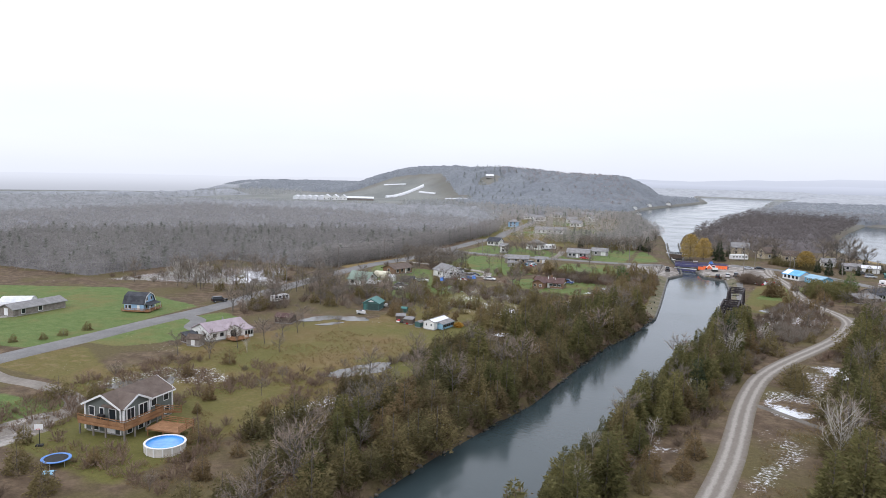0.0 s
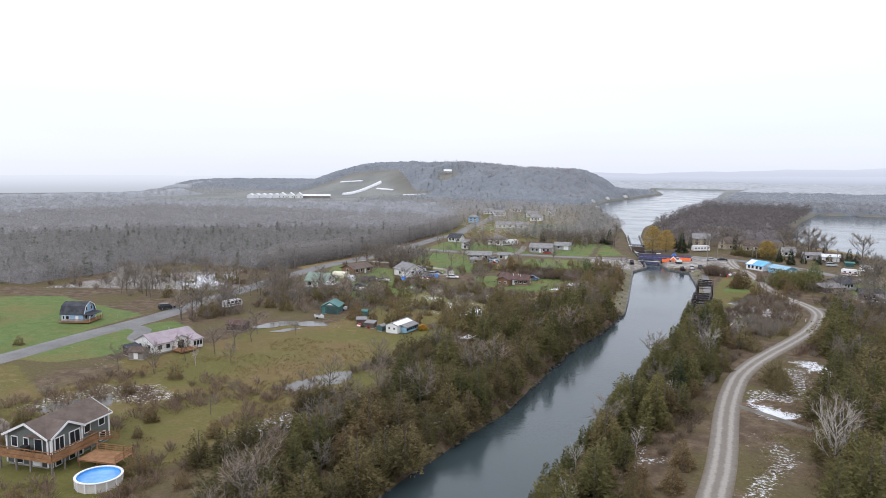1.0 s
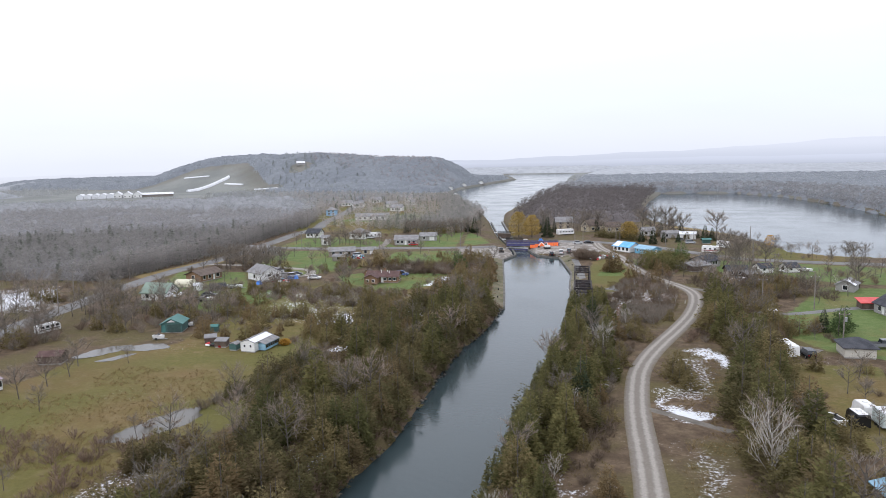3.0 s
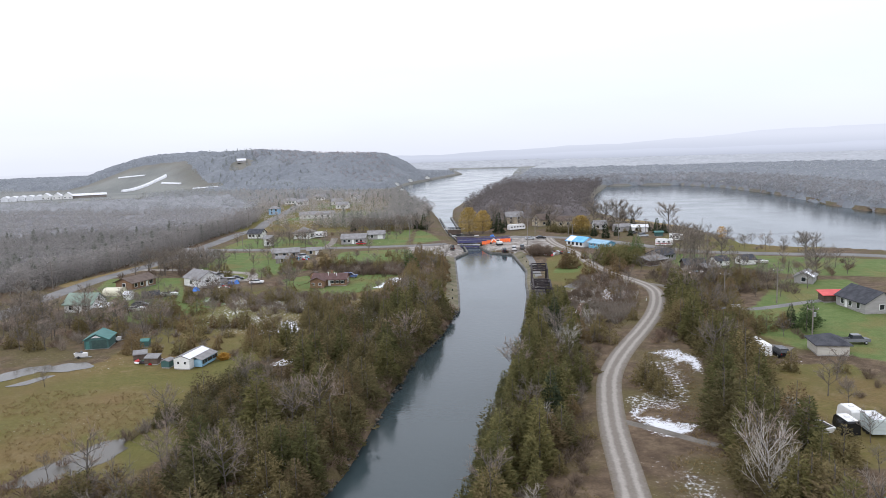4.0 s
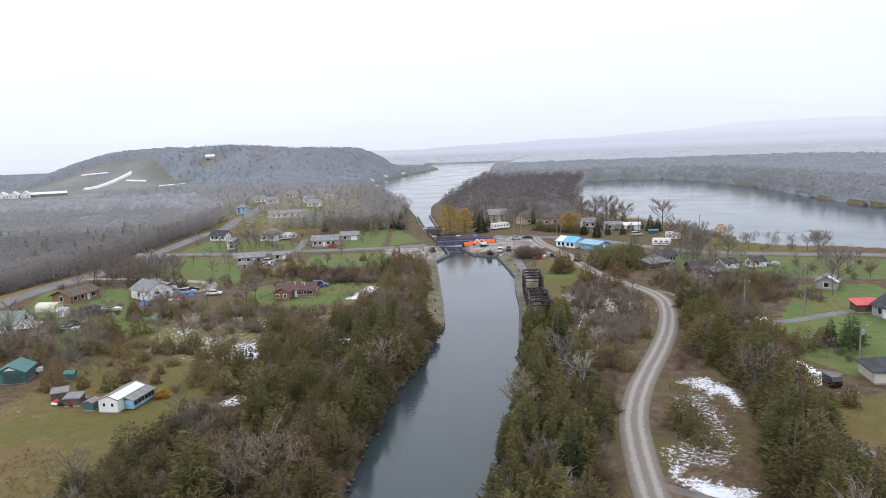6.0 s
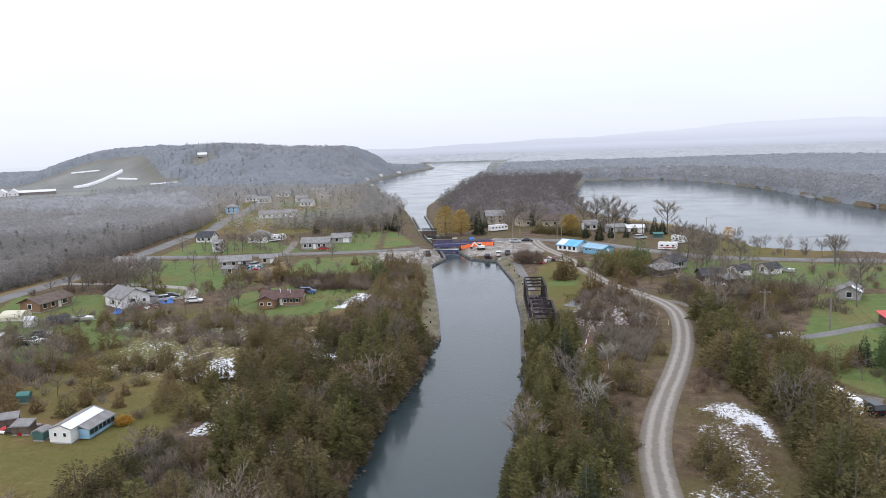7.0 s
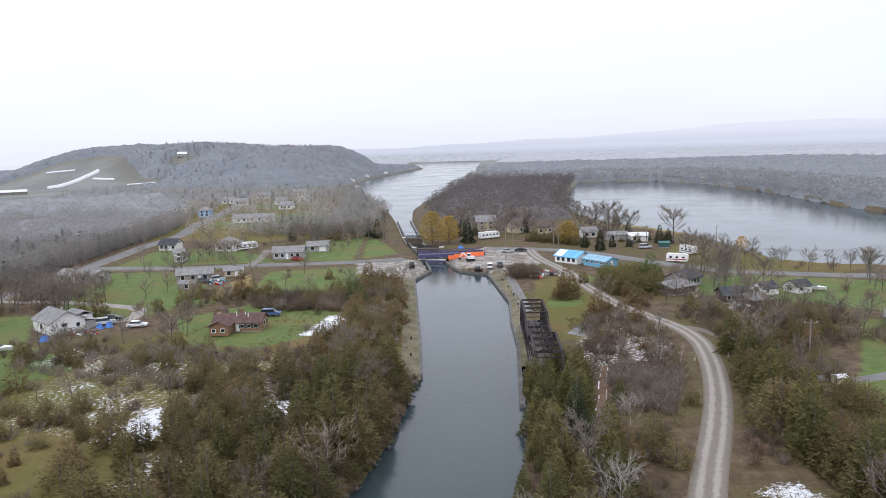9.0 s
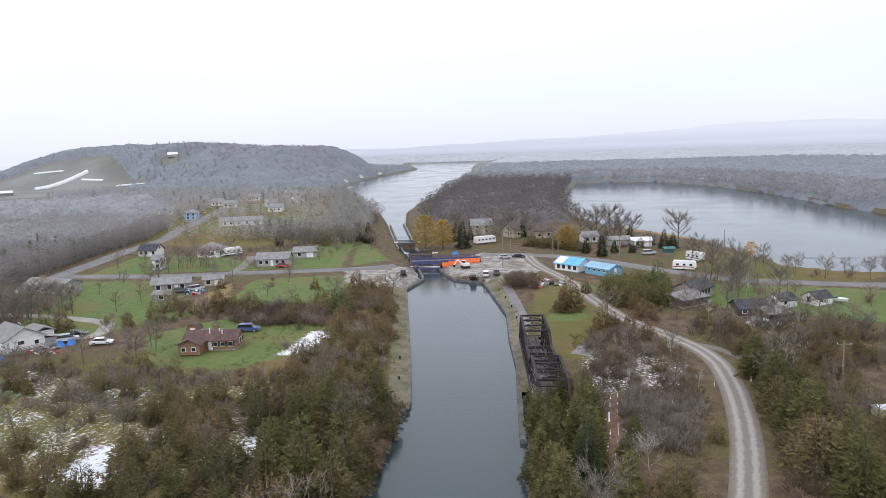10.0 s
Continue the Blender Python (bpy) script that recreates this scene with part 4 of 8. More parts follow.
PALEWIDES = [tree_kind("bare_tree", "pale grey leafless tree with a broad rounded crown", "tree", *bare(np.random.default_rng(165 + i), 6.4, 3.6, 15, 6, 9, 0.013, 0.03, 0.08, 0.026, 1.3), BARK_PALE, TWIG_PALE) for i in range(2)]
SHRUBS = [tree_kind("shrub", "leafless red-brown shrub with dense twigs", "shrub", None, shrub(np.random.default_rng(170 + i), 2.4, 1.8, 48, 8, 0.042), None, TWIG_RED) for i in range(3)]
GREYSHRUBS = [tree_kind("shrub", "leafless grey shrub with upright stems", "shrub", None, shrub(np.random.default_rng(180 + i), 3.0, 1.8, 44, 8, 0.042), None, TWIG) for i in range(2)]
used, tally, rest = set(), {}, []


def plant(kinds, x, y, size, group=""):
    ob = kinds[int(TREE_RNG.integers(len(kinds)))]
    kind = ob.name.split(".")[0]
    tally[kind] = tally.get(kind, 0) + 1
    z = float(height(np.array([x]), np.array([y]))[0])
    m = pose(x, y, z - 0.05, 0, 0, TREE_RNG.uniform(0, 360)) @ Matrix.Diagonal((size, size, size * TREE_RNG.uniform(0.9, 1.12), 1))
    if tally[kind] > 285 and ob.name in used:
        rest.append((ob, m))
        return None
    if ob.name not in used:
        used.add(ob.name)
        ob.matrix_basis = m
        made = ob
    else:
        made = copy_thing(ob, Matrix())
        made.matrix_basis = m
    if group:
        made["group"] = group
    return made


def join_rest():
    """The plants past the first few hundred of a kind, one mesh for each material."""
    sets = {}
    for ob, m in rest:
        for o in ob.children:
            me = o.data
            v = np.empty(len(me.vertices) * 3, np.float32)
            me.vertices.foreach_get("co", v)
            v = v.reshape(-1, 3) @ np.array(m.to_3x3()).T + np.array(m.translation)
            k = me.polygons[0].loop_total
            f = np.empty(len(me.loops), np.int32)
            me.loops.foreach_get("vertex_index", f)
            sets.setdefault((o.name.split(".")[0], k, me.materials[0].name), []).append((v, f.reshape(-1, k)))
    for (what, k, name), shapes in sets.items():
        tagged(new("far_growth", fast_mesh("far_growth", *join(*shapes), bpy.data.materials[name])), "further trees and shrubs with " + name.replace("_", " "), "trees", kind="stuff")


def grove(ring, n, gap, mix, lo, hi, group, patchy=0.0):
    """Plants of mixed kinds over a ring: mix holds (kinds, share)."""
    share = np.array([s for _, s in mix], float)
    for x, y in scatter(TREE_RNG, ring, n, gap, patchy):
        plant(mix[int(TREE_RNG.choice(len(mix), p=share / share.sum()))][0], x, y, TREE_RNG.uniform(lo, hi), group)


LEFT_BANK = [(-53.1, 56), (-51.3, 97), (-49.5, 127), (-50.2, 156), (-50.4, 181), (-49.2, 203), (-51, 222), (-58, 224), (-66, 216), (-64, 190), (-66, 165), (-64, 140), (-65, 112), (-68, 92), (-66, 56)]
LEFT_INNER = [(-66, 82), (-64, 140), (-66, 166), (-79, 166), (-80, 150), (-82, 136), (-82, 126), (-79, 114), (-75, 99), (-77, 82)]
LEFT_GROVE = [(-64, 166), (-60, 222), (-86, 222), (-86, 195), (-80, 170)]
RIGHT_BANK = [(-28.8, 60), (-22, 60), (-23, 110), (-19, 140), (-18, 200), (-20, 226), (-27.5, 228), (-27.5, 180), (-28.5, 140)]
EAST_WOOD = [(2, 100), (10, 108), (12, 160), (15, 176), (13, 200), (12, 226), (9, 240), (7, 236), (4, 205), (7, 182), (6, 168), (2, 140)]
EAST_FAR = [(2, 60), (14, 60), (11, 108), (2, 100)]
grove(LEFT_BANK, 150, 2.9, [(CEDARS, 6), (BRONZES, 2), (GREENS, 3), (BARES, 1), (SHRUBS, 1)], 0.8, 1.5, "canal bank thicket")
grove(LEFT_INNER, 95, 2.9, [(CEDARS, 5), (BRONZES, 2), (BARES, 1), (SHRUBS, 2), (GREYSHRUBS, 2)], 0.55, 1.1, "canal bank thicket", 0.6)
grove(LEFT_GROVE, 46, 3.8, [(CEDARS, 7), (BRONZES, 1), (GREENS, 1), (BARES, 0.6)], 0.7, 1.25, "cedars on the snowy meadow", 0.5)
grove(RIGHT_BANK, 70, 2.8, [(CEDARS, 1), (GREENS, 6), (SPRUCES, 1), (PALES, 1), (BARES, 0.7), (SHRUBS, 1), (BRONZES, 1)], 0.8, 1.35, "trees between canal and gravel road")
grove(EAST_WOOD, 75, 3.1, [(CEDARS, 5), (BRONZES, 2), (GREENS, 4), (BARES, 1), (SHRUBS, 1)], 0.95, 1.6, "trees east of the gravel road")
grove(EAST_FAR, 12, 3, [(CEDARS, 3), (BRONZES, 3), (SHRUBS, 2)], 0.6, 1.0, "trees east of the gravel road")
grove([(-17, 225), (-3, 228), (-1, 262), (-16, 264)], 28, 3.2, [(SHRUBS, 3), (GREYSHRUBS, 2), (BARES, 1), (BRONZES, 1)], 0.5, 0.95, "scrub beside the gravel road")
grove([(-15, 258), (-2, 258), (0, 288), (-8, 290)], 34, 2.6, [(SHRUBS, 5), (BRONZES, 2), (BARES, 1)], 0.7, 1.1, "scrub beside the gravel road")
grove([(6, 244), (30, 240), (40, 270), (12, 285), (3, 262)], 34, 4.2, [(SHRUBS, 3), (BARES, 3), (CEDARS, 3), (PALES, 1)], 0.6, 1.0, "scrub by the lakeside houses")
grove([(-128, 222), (-84, 212), (-60, 228), (-60, 240), (-80, 236), (-126, 240)], 60, 3.0, [(CEDARS, 2), (SHRUBS, 4), (BARES, 1)], 0.5, 0.9, "hedge across the meadow")
grove([(-72, 226), (-53, 228), (-58, 262), (-66, 312), (-76, 312), (-72, 262)], 70, 3.0, [(CEDARS, 3), (BRONZES, 2), (SHRUBS, 3), (BARES, 1)], 0.7, 1.1, "trees behind the quay")
grove([(-112, 172), (-82, 170), (-80, 200), (-118, 212)], 48, 4.5, [(CEDARS, 5), (SHRUBS, 4), (GREYSHRUBS, 1), (BRONZES, 2), (BARES, 1)], 0.4, 0.95, "scattered bushes on the meadow")
grove([(-118, 60), (-70, 62), (-74, 110), (-124, 112)], 34, 6, [(SHRUBS, 3), (BRONZES, 3), (CEDARS, 2), (BARES, 1)], 0.35, 0.85, "scattered bushes on the rough field")
grove([(-145, 176), (-126, 174), (-112, 192), (-124, 216), (-150, 220), (-160, 200)], 105, 2.6, [(BARES, 5), (CEDARS, 1.5), (GREYSHRUBS, 3), (SHRUBS, 2)], 0.7, 1.05, "grove by the green garage")
grove([(-172, 290), (-140, 268), (-138, 276), (-166, 310)], 16, 5, [(BARES, 5), (GREYSHRUBS, 2)], 0.8, 1.2, "trees among the village houses")
grove([(-148, 338), (-132, 350), (-136, 358), (-150, 356)], 8, 4, [(BARES, 3)], 0.9, 1.3, "trees among the village houses")
grove([(4, 305), (24, 330), (30, 300), (24, 266), (12, 262)], 22, 6, [(BARES, 5), (GREYSHRUBS, 2), (PALES, 1)], 0.8, 1.2, "leafless trees by the lakeside cabins")
grove([(50, 322), (74, 330), (74, 322), (52, 316)], 7, 5, [(BARES, 3), (GREYSHRUBS, 2)], 0.7, 1.0, "leafless trees on the lake shore")
grove([(46, 268), (66, 266), (70, 292), (50, 296)], 16, 4, [(BARES, 4), (SHRUBS, 3)], 0.7, 1.0, "leafless trees by the lakeside lawn")
grove([(-5, 276), (14, 256), (20, 262), (0, 286)], 16, 4, [(BARES, 3), (SHRUBS, 3), (GREENS, 1)], 0.7, 1.1, "trees past the bend of the gravel road")
grove([(-170, 262), (-150, 210), (-120, 222), (-76, 240), (-76, 330), (-165, 330)], 64, 5.5, [(SHRUBS, 3), (GREYSHRUBS, 2), (BARES, 5), (BRONZES, 0.5)], 0.5, 0.95, "shrubs round the village yards")
grove([(-172, 345), (-95, 350), (-100, 400), (-175, 400)], 44, 6, [(SHRUBS, 2), (BARES, 5), (GREYSHRUBS, 1)], 0.5, 1.0, "shrubs round the upper houses")
grove([(-164, 150), (-146, 152), (-142, 166), (-160, 182)], 60, 2.2, [(BARES, 4), (PALES, 0.6), (GREYSHRUBS, 3), (CEDARS, 1.5), (SHRUBS, 2)], 0.8, 1.25, "grove by the road")
grove([(-206, 170), (-170, 170), (-176, 215), (-215, 220)], 40, 4, [(BARES, 4), (PALES, 2), (CEDARS, 1)], 0.7, 1.1, "trees in the snowy clearing")


# ---- far woods, joined ----
def forest(name, ring, n, gap, shapes, material, label, lo=0.75, hi=1.2, patchy=0.0):
    rng = np.random.default_rng(abs(hash_name(name)))
    at = scatter(rng, ring, n, gap, patchy)
    v, f, k0 = [], [], 0
    z = height(at[:, 0], at[:, 1])
    pick = rng.integers(len(shapes), size=len(at))
    turn, size = rng.uniform(0, 6.283, len(at)), rng.uniform(lo, hi, len(at))
    for i, (x, y) in enumerate(at):
        a, b = shapes[pick[i]]
        c, s = math.cos(turn[i]) * size[i], math.sin(turn[i]) * size[i]
        v.append(np.stack([a[:, 0] * c - a[:, 1] * s + x, a[:, 0] * s + a[:, 1] * c + y, a[:, 2] * size[i] + z[i] - 0.1], 1))
        f.append(b + k0)
        k0 += len(a)
    return tagged(new(name, fast_mesh(name, np.concatenate(v), np.concatenate(f), material)), label, "woods", kind="stuff")


def hash_name(name):
    h = 7
    for ch in name:
        h = (h * 31 + ord(ch)) % 1000003
    return h


S_RNG = np.random.default_rng(11)
MID_BARE = [clump(S_RNG, 7.6, 2.5, 105, 1.0, 0.12) for _ in range(5)]
MID_EVER = [clump(S_RNG, 7.5, 1.8, 70, 0.9, 0.04, 1) for _ in range(4)]
FAR_BARE = [clump(S_RNG, 8.8, 3.6, 62, 1.5, 0.25) for _ in range(5)]
FAR_CONE = [clump(S_RNG, 10, 2.4, 34, 1.5, 0.05, 1) for _ in range(3)]
WEST_NEAR = [(-187, 238), (-187, 300), (-190, 335), (-196, 372), (-199, 395), (-262, 372), (-330, 320), (-380, 250), (-400, 150), (-300, 162), (-236, 166), (-236, 232)]
WEST_DEEP = [(-199, 395), (-203, 430), (-212, 462), (-222, 490), (-330, 520), (-520, 480), (-520, 130), (-400, 150), (-380, 250), (-330, 320), (-262, 372)]
WOOD_EDGE = [(-185, 236), (-186, 300), (-189, 335), (-195, 372), (-202, 430), (-214, 470), (-224, 470), (-214, 430), (-207, 372), (-200, 335), (-198, 300), (-198, 236)]
WEST_FAR = [(-225, 480), (-250, 560), (-330, 690), (-420, 650), (-540, 590), (-900, 440), (-1000, 100), (-520, 100), (-520, 480), (-330, 520)]
VALLEY = [(-270, 600), (-180, 700), (-255, 748), (-335, 765), (-460, 800), (-440, 690), (-330, 690)]
BEYOND = [(-700, 800), (-900, 700), (-1400, 800), (-1500, 1300), (-1050, 1060), (-760, 930)]
NORTH = [(-215, 470), (-185, 420), (-100, 412), (-108, 520), (-135, 590), (-165, 690), (-250, 740), (-340, 760), (-400, 740), (-300, 640)]
ISLAND = [(-88, 520), (-62, 448), (-4, 470), (-2, 500), (-8, 560), (2, 700), (14, 810), (-88, 820), (-92, 690)]
EAST_SHORE = [(-92, 825), (15, 815), (88, 815), (118, 752), (138, 636), (140, 548), (155, 460), (186, 380), (226, 285), (520, 300), (640, 800), (400, 1300), (-95, 1300)]
HILLSIDE = [(-214, 838), (-228, 960), (-223, 1095), (-216, 1330), (-500, 1500), (-1100, 1750), (-1700, 1600), (-1050, 1080), (-720, 960), (-650, 1010), (-560, 1000), (-460, 880), (-440, 800), (-340, 776), (-306, 820)]
LITE = [conifer(S_RNG, 4.2 + 0.5 * i, 1.6 + 0.15 * i, 700, 0.5, 0.25, 0.10) for i in range(4)]
SPIRE = [conifer(S_RNG, 5.6 + 0.5 * i, 1.3 + 0.12 * i, 700, 0.75, 0.2, 0.086) for i in range(4)]
BRUSH = [shrub(S_RNG, 1.7, 1.5, 16, 5, 0.075) for _ in range(4)]
def shore(line, near, far, lo, hi, side):
    """A strip beside the water along part of a bank."""
    p = [q for q in line if lo <= q[1] <= hi]
    return [(x + side * near, y) for x, y in p] + [(x + side * far, y) for x, y in p[::-1]]


LEFT_EDGE, RIGHT_EDGE = shore(CANAL_LEFT, 0.7, 3.6, 40, 226, -1), shore(CANAL_RIGHT, 0.4, 3.2, 40, 232, 1)
forest("edge_cedars", LEFT_EDGE, 90, 1.9, LITE, CEDAR, "small olive cedars leaning over the canal edge", 0.3, 0.8)
forest("edge_brush", LEFT_EDGE, 230, 1.0, BRUSH, TWIG_RED, "tangled brown brush along the canal edge", 0.4, 0.9)
forest("towpath_edge_cedars", RIGHT_EDGE, 90, 1.8, SPIRE, CEDAR_GREEN, "small green cedars along the canal edge", 0.35, 0.85)
forest("bank_cedars", LEFT_BANK, 75, 3.0, LITE, CEDAR, "olive-brown cedars crowded on the canal bank", 0.5, 1.25, 0.6)
forest("inner_cedars", LEFT_INNER, 60, 2.4, LITE, CEDAR, "olive cedars behind the canal bank", 0.4, 0.9, 0.8)
forest("towpath_cedars", RIGHT_BANK, 80, 2.4, SPIRE, CEDAR_GREEN, "green cedars crowded between canal and road", 0.75, 1.25)
forest("east_cedars", EAST_WOOD, 160, 2.2, LITE, CEDAR, "olive cedars crowded east of the gravel road", 0.6, 1.25, 0.5)
for nm, ring, n in (("bank_brush", LEFT_BANK, 240), ("inner_brush", LEFT_INNER, 230), ("grove_brush", LEFT_GROVE, 60), ("towpath_brush", RIGHT_BANK, 150), ("east_brush", EAST_WOOD, 200), ("far_east_brush", EAST_FAR, 60), ("road_brush", [(1, 196), (7, 196), (10, 236), (6.5, 238)], 110), ("rail_brush", [(-24, 214), (-14, 214), (-12, 244), (-22, 246)], 160), ("field_brush", [(-122, 60), (-72, 62), (-68, 108), (-74, 130), (-84, 122), (-124, 108)], 300), ("scrub_edge_brush", [(-21, 150), (-14.5, 150), (-13, 188), (-8, 203), (-3, 224), (-19, 226), (-21, 208)], 190), ("roadside_low_brush", [(-4, 188), (6, 188), (7.5, 214), (8, 240), (5, 232)], 170), ("ruts_brush", [(-23, 120), (-16, 120), (-14, 180), (-18, 214), (-25, 214), (-25, 170)], 220), ("meadow_brush", [(-118, 176), (-84, 178), (-76, 200), (-90, 216), (-120, 210)], 50), ("scrub_brush", [(-19, 196), (-9, 200), (-2, 226), (-18, 226)], 130), ("roadside_brush", [(-19, 222), (-2, 226), (2, 262), (-17, 264)], 110),
                    ("quay_brush", [(-72, 226), (-53, 228), (-58, 262), (-66, 312), (-76, 312), (-72, 262)], 260), ("hedge_brush", [(-128, 222), (-84, 212), (-60, 228), (-60, 170), (-80, 236), (-126, 240)], 240), ("lakeside_brush", [(6, 244), (40, 238), (48, 272), (12, 285), (3, 262)], 240), ("bank_edge_brush", [(-28.6, 60), (-26, 60), (-27, 200), (-28, 205)], 80)):
    forest(nm, ring, n, 1.3, BRUSH, TWIG_RED if "a" in nm[:2] or nm[0] in "fr" else TWIG, "tangled grey-brown leafless brush", 0.5, 1.3, 0.85)
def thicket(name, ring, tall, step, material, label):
    """The dense lower growth of a wood: one uneven sheet that ends on the ground at its rim, added to soften contrast
    as haze does.
    """
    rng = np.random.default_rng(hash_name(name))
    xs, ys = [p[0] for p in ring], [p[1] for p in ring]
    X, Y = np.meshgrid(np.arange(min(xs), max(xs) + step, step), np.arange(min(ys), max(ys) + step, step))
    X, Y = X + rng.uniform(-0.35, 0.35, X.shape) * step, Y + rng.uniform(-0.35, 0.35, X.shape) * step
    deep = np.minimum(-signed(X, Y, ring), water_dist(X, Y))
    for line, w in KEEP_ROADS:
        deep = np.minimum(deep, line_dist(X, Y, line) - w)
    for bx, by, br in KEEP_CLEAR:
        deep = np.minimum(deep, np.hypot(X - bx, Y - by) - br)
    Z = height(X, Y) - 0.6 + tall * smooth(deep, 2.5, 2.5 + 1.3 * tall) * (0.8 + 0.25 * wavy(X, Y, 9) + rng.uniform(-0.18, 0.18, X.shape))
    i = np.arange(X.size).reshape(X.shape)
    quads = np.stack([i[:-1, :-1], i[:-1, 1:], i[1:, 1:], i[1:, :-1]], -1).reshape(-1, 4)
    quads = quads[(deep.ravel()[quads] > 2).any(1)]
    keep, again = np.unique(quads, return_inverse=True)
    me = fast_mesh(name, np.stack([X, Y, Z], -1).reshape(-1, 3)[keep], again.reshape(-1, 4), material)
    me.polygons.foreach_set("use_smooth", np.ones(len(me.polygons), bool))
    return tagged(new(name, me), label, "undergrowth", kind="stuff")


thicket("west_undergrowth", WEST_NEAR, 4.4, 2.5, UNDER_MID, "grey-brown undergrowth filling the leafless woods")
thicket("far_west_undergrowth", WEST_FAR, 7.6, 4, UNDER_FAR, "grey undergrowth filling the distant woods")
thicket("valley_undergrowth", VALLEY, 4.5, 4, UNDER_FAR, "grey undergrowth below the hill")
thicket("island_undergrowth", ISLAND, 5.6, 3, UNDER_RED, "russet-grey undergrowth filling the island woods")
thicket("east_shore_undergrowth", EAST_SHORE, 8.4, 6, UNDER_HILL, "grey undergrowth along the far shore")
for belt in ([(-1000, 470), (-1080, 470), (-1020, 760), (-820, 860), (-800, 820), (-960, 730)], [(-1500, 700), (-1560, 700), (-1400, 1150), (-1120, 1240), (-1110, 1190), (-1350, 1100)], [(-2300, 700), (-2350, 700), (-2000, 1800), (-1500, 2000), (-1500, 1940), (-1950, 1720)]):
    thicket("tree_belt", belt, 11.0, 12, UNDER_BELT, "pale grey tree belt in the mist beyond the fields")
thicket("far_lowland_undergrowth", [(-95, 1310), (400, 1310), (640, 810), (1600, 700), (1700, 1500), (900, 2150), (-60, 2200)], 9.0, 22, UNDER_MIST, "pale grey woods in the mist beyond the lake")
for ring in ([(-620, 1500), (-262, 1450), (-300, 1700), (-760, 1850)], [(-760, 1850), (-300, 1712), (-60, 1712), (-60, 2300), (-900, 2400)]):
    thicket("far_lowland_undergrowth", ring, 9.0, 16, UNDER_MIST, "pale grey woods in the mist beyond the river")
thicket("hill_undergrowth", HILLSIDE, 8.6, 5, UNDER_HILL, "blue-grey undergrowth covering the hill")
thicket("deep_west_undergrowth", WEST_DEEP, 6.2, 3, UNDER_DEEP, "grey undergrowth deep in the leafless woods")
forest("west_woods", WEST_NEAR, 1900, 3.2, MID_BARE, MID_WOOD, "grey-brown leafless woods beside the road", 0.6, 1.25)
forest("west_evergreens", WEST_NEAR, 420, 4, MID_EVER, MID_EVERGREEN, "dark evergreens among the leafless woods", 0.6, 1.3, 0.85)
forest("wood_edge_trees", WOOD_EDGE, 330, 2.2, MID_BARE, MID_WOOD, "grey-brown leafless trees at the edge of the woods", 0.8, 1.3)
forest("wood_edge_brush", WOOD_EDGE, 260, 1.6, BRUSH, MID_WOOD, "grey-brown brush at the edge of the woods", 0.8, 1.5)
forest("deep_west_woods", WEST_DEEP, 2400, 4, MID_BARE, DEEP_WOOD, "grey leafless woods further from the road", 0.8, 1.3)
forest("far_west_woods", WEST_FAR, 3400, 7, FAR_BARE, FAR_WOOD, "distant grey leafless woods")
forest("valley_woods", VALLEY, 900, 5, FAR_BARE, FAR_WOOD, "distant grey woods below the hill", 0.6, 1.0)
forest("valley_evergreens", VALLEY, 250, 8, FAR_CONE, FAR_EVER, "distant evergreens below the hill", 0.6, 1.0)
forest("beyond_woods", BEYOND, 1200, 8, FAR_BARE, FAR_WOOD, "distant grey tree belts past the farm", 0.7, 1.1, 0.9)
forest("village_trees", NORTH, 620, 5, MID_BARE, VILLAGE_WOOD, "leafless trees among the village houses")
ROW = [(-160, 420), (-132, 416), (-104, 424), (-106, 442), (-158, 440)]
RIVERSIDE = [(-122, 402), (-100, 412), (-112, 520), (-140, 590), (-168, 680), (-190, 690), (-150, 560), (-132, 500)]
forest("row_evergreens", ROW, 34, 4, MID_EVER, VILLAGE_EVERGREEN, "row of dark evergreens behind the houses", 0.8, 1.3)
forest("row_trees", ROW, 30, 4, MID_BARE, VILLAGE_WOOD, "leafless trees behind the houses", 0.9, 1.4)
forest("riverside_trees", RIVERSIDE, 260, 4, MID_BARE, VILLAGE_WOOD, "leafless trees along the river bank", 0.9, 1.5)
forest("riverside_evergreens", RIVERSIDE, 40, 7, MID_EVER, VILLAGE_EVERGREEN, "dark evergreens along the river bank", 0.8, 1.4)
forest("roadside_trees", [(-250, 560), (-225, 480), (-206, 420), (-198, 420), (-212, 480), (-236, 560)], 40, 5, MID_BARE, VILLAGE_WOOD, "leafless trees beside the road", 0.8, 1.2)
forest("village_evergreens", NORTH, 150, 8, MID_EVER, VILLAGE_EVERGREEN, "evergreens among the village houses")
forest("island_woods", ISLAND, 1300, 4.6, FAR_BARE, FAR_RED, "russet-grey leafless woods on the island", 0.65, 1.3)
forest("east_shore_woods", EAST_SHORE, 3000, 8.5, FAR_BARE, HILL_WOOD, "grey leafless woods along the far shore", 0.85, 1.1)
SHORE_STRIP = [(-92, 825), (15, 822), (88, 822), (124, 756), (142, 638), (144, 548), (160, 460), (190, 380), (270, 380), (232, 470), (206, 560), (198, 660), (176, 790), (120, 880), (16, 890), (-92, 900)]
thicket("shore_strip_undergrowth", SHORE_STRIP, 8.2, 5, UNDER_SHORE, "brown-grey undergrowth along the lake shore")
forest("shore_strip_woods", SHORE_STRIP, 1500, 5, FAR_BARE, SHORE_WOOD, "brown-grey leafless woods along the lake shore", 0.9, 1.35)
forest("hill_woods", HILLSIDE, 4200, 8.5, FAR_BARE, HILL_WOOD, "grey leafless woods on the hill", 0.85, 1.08)
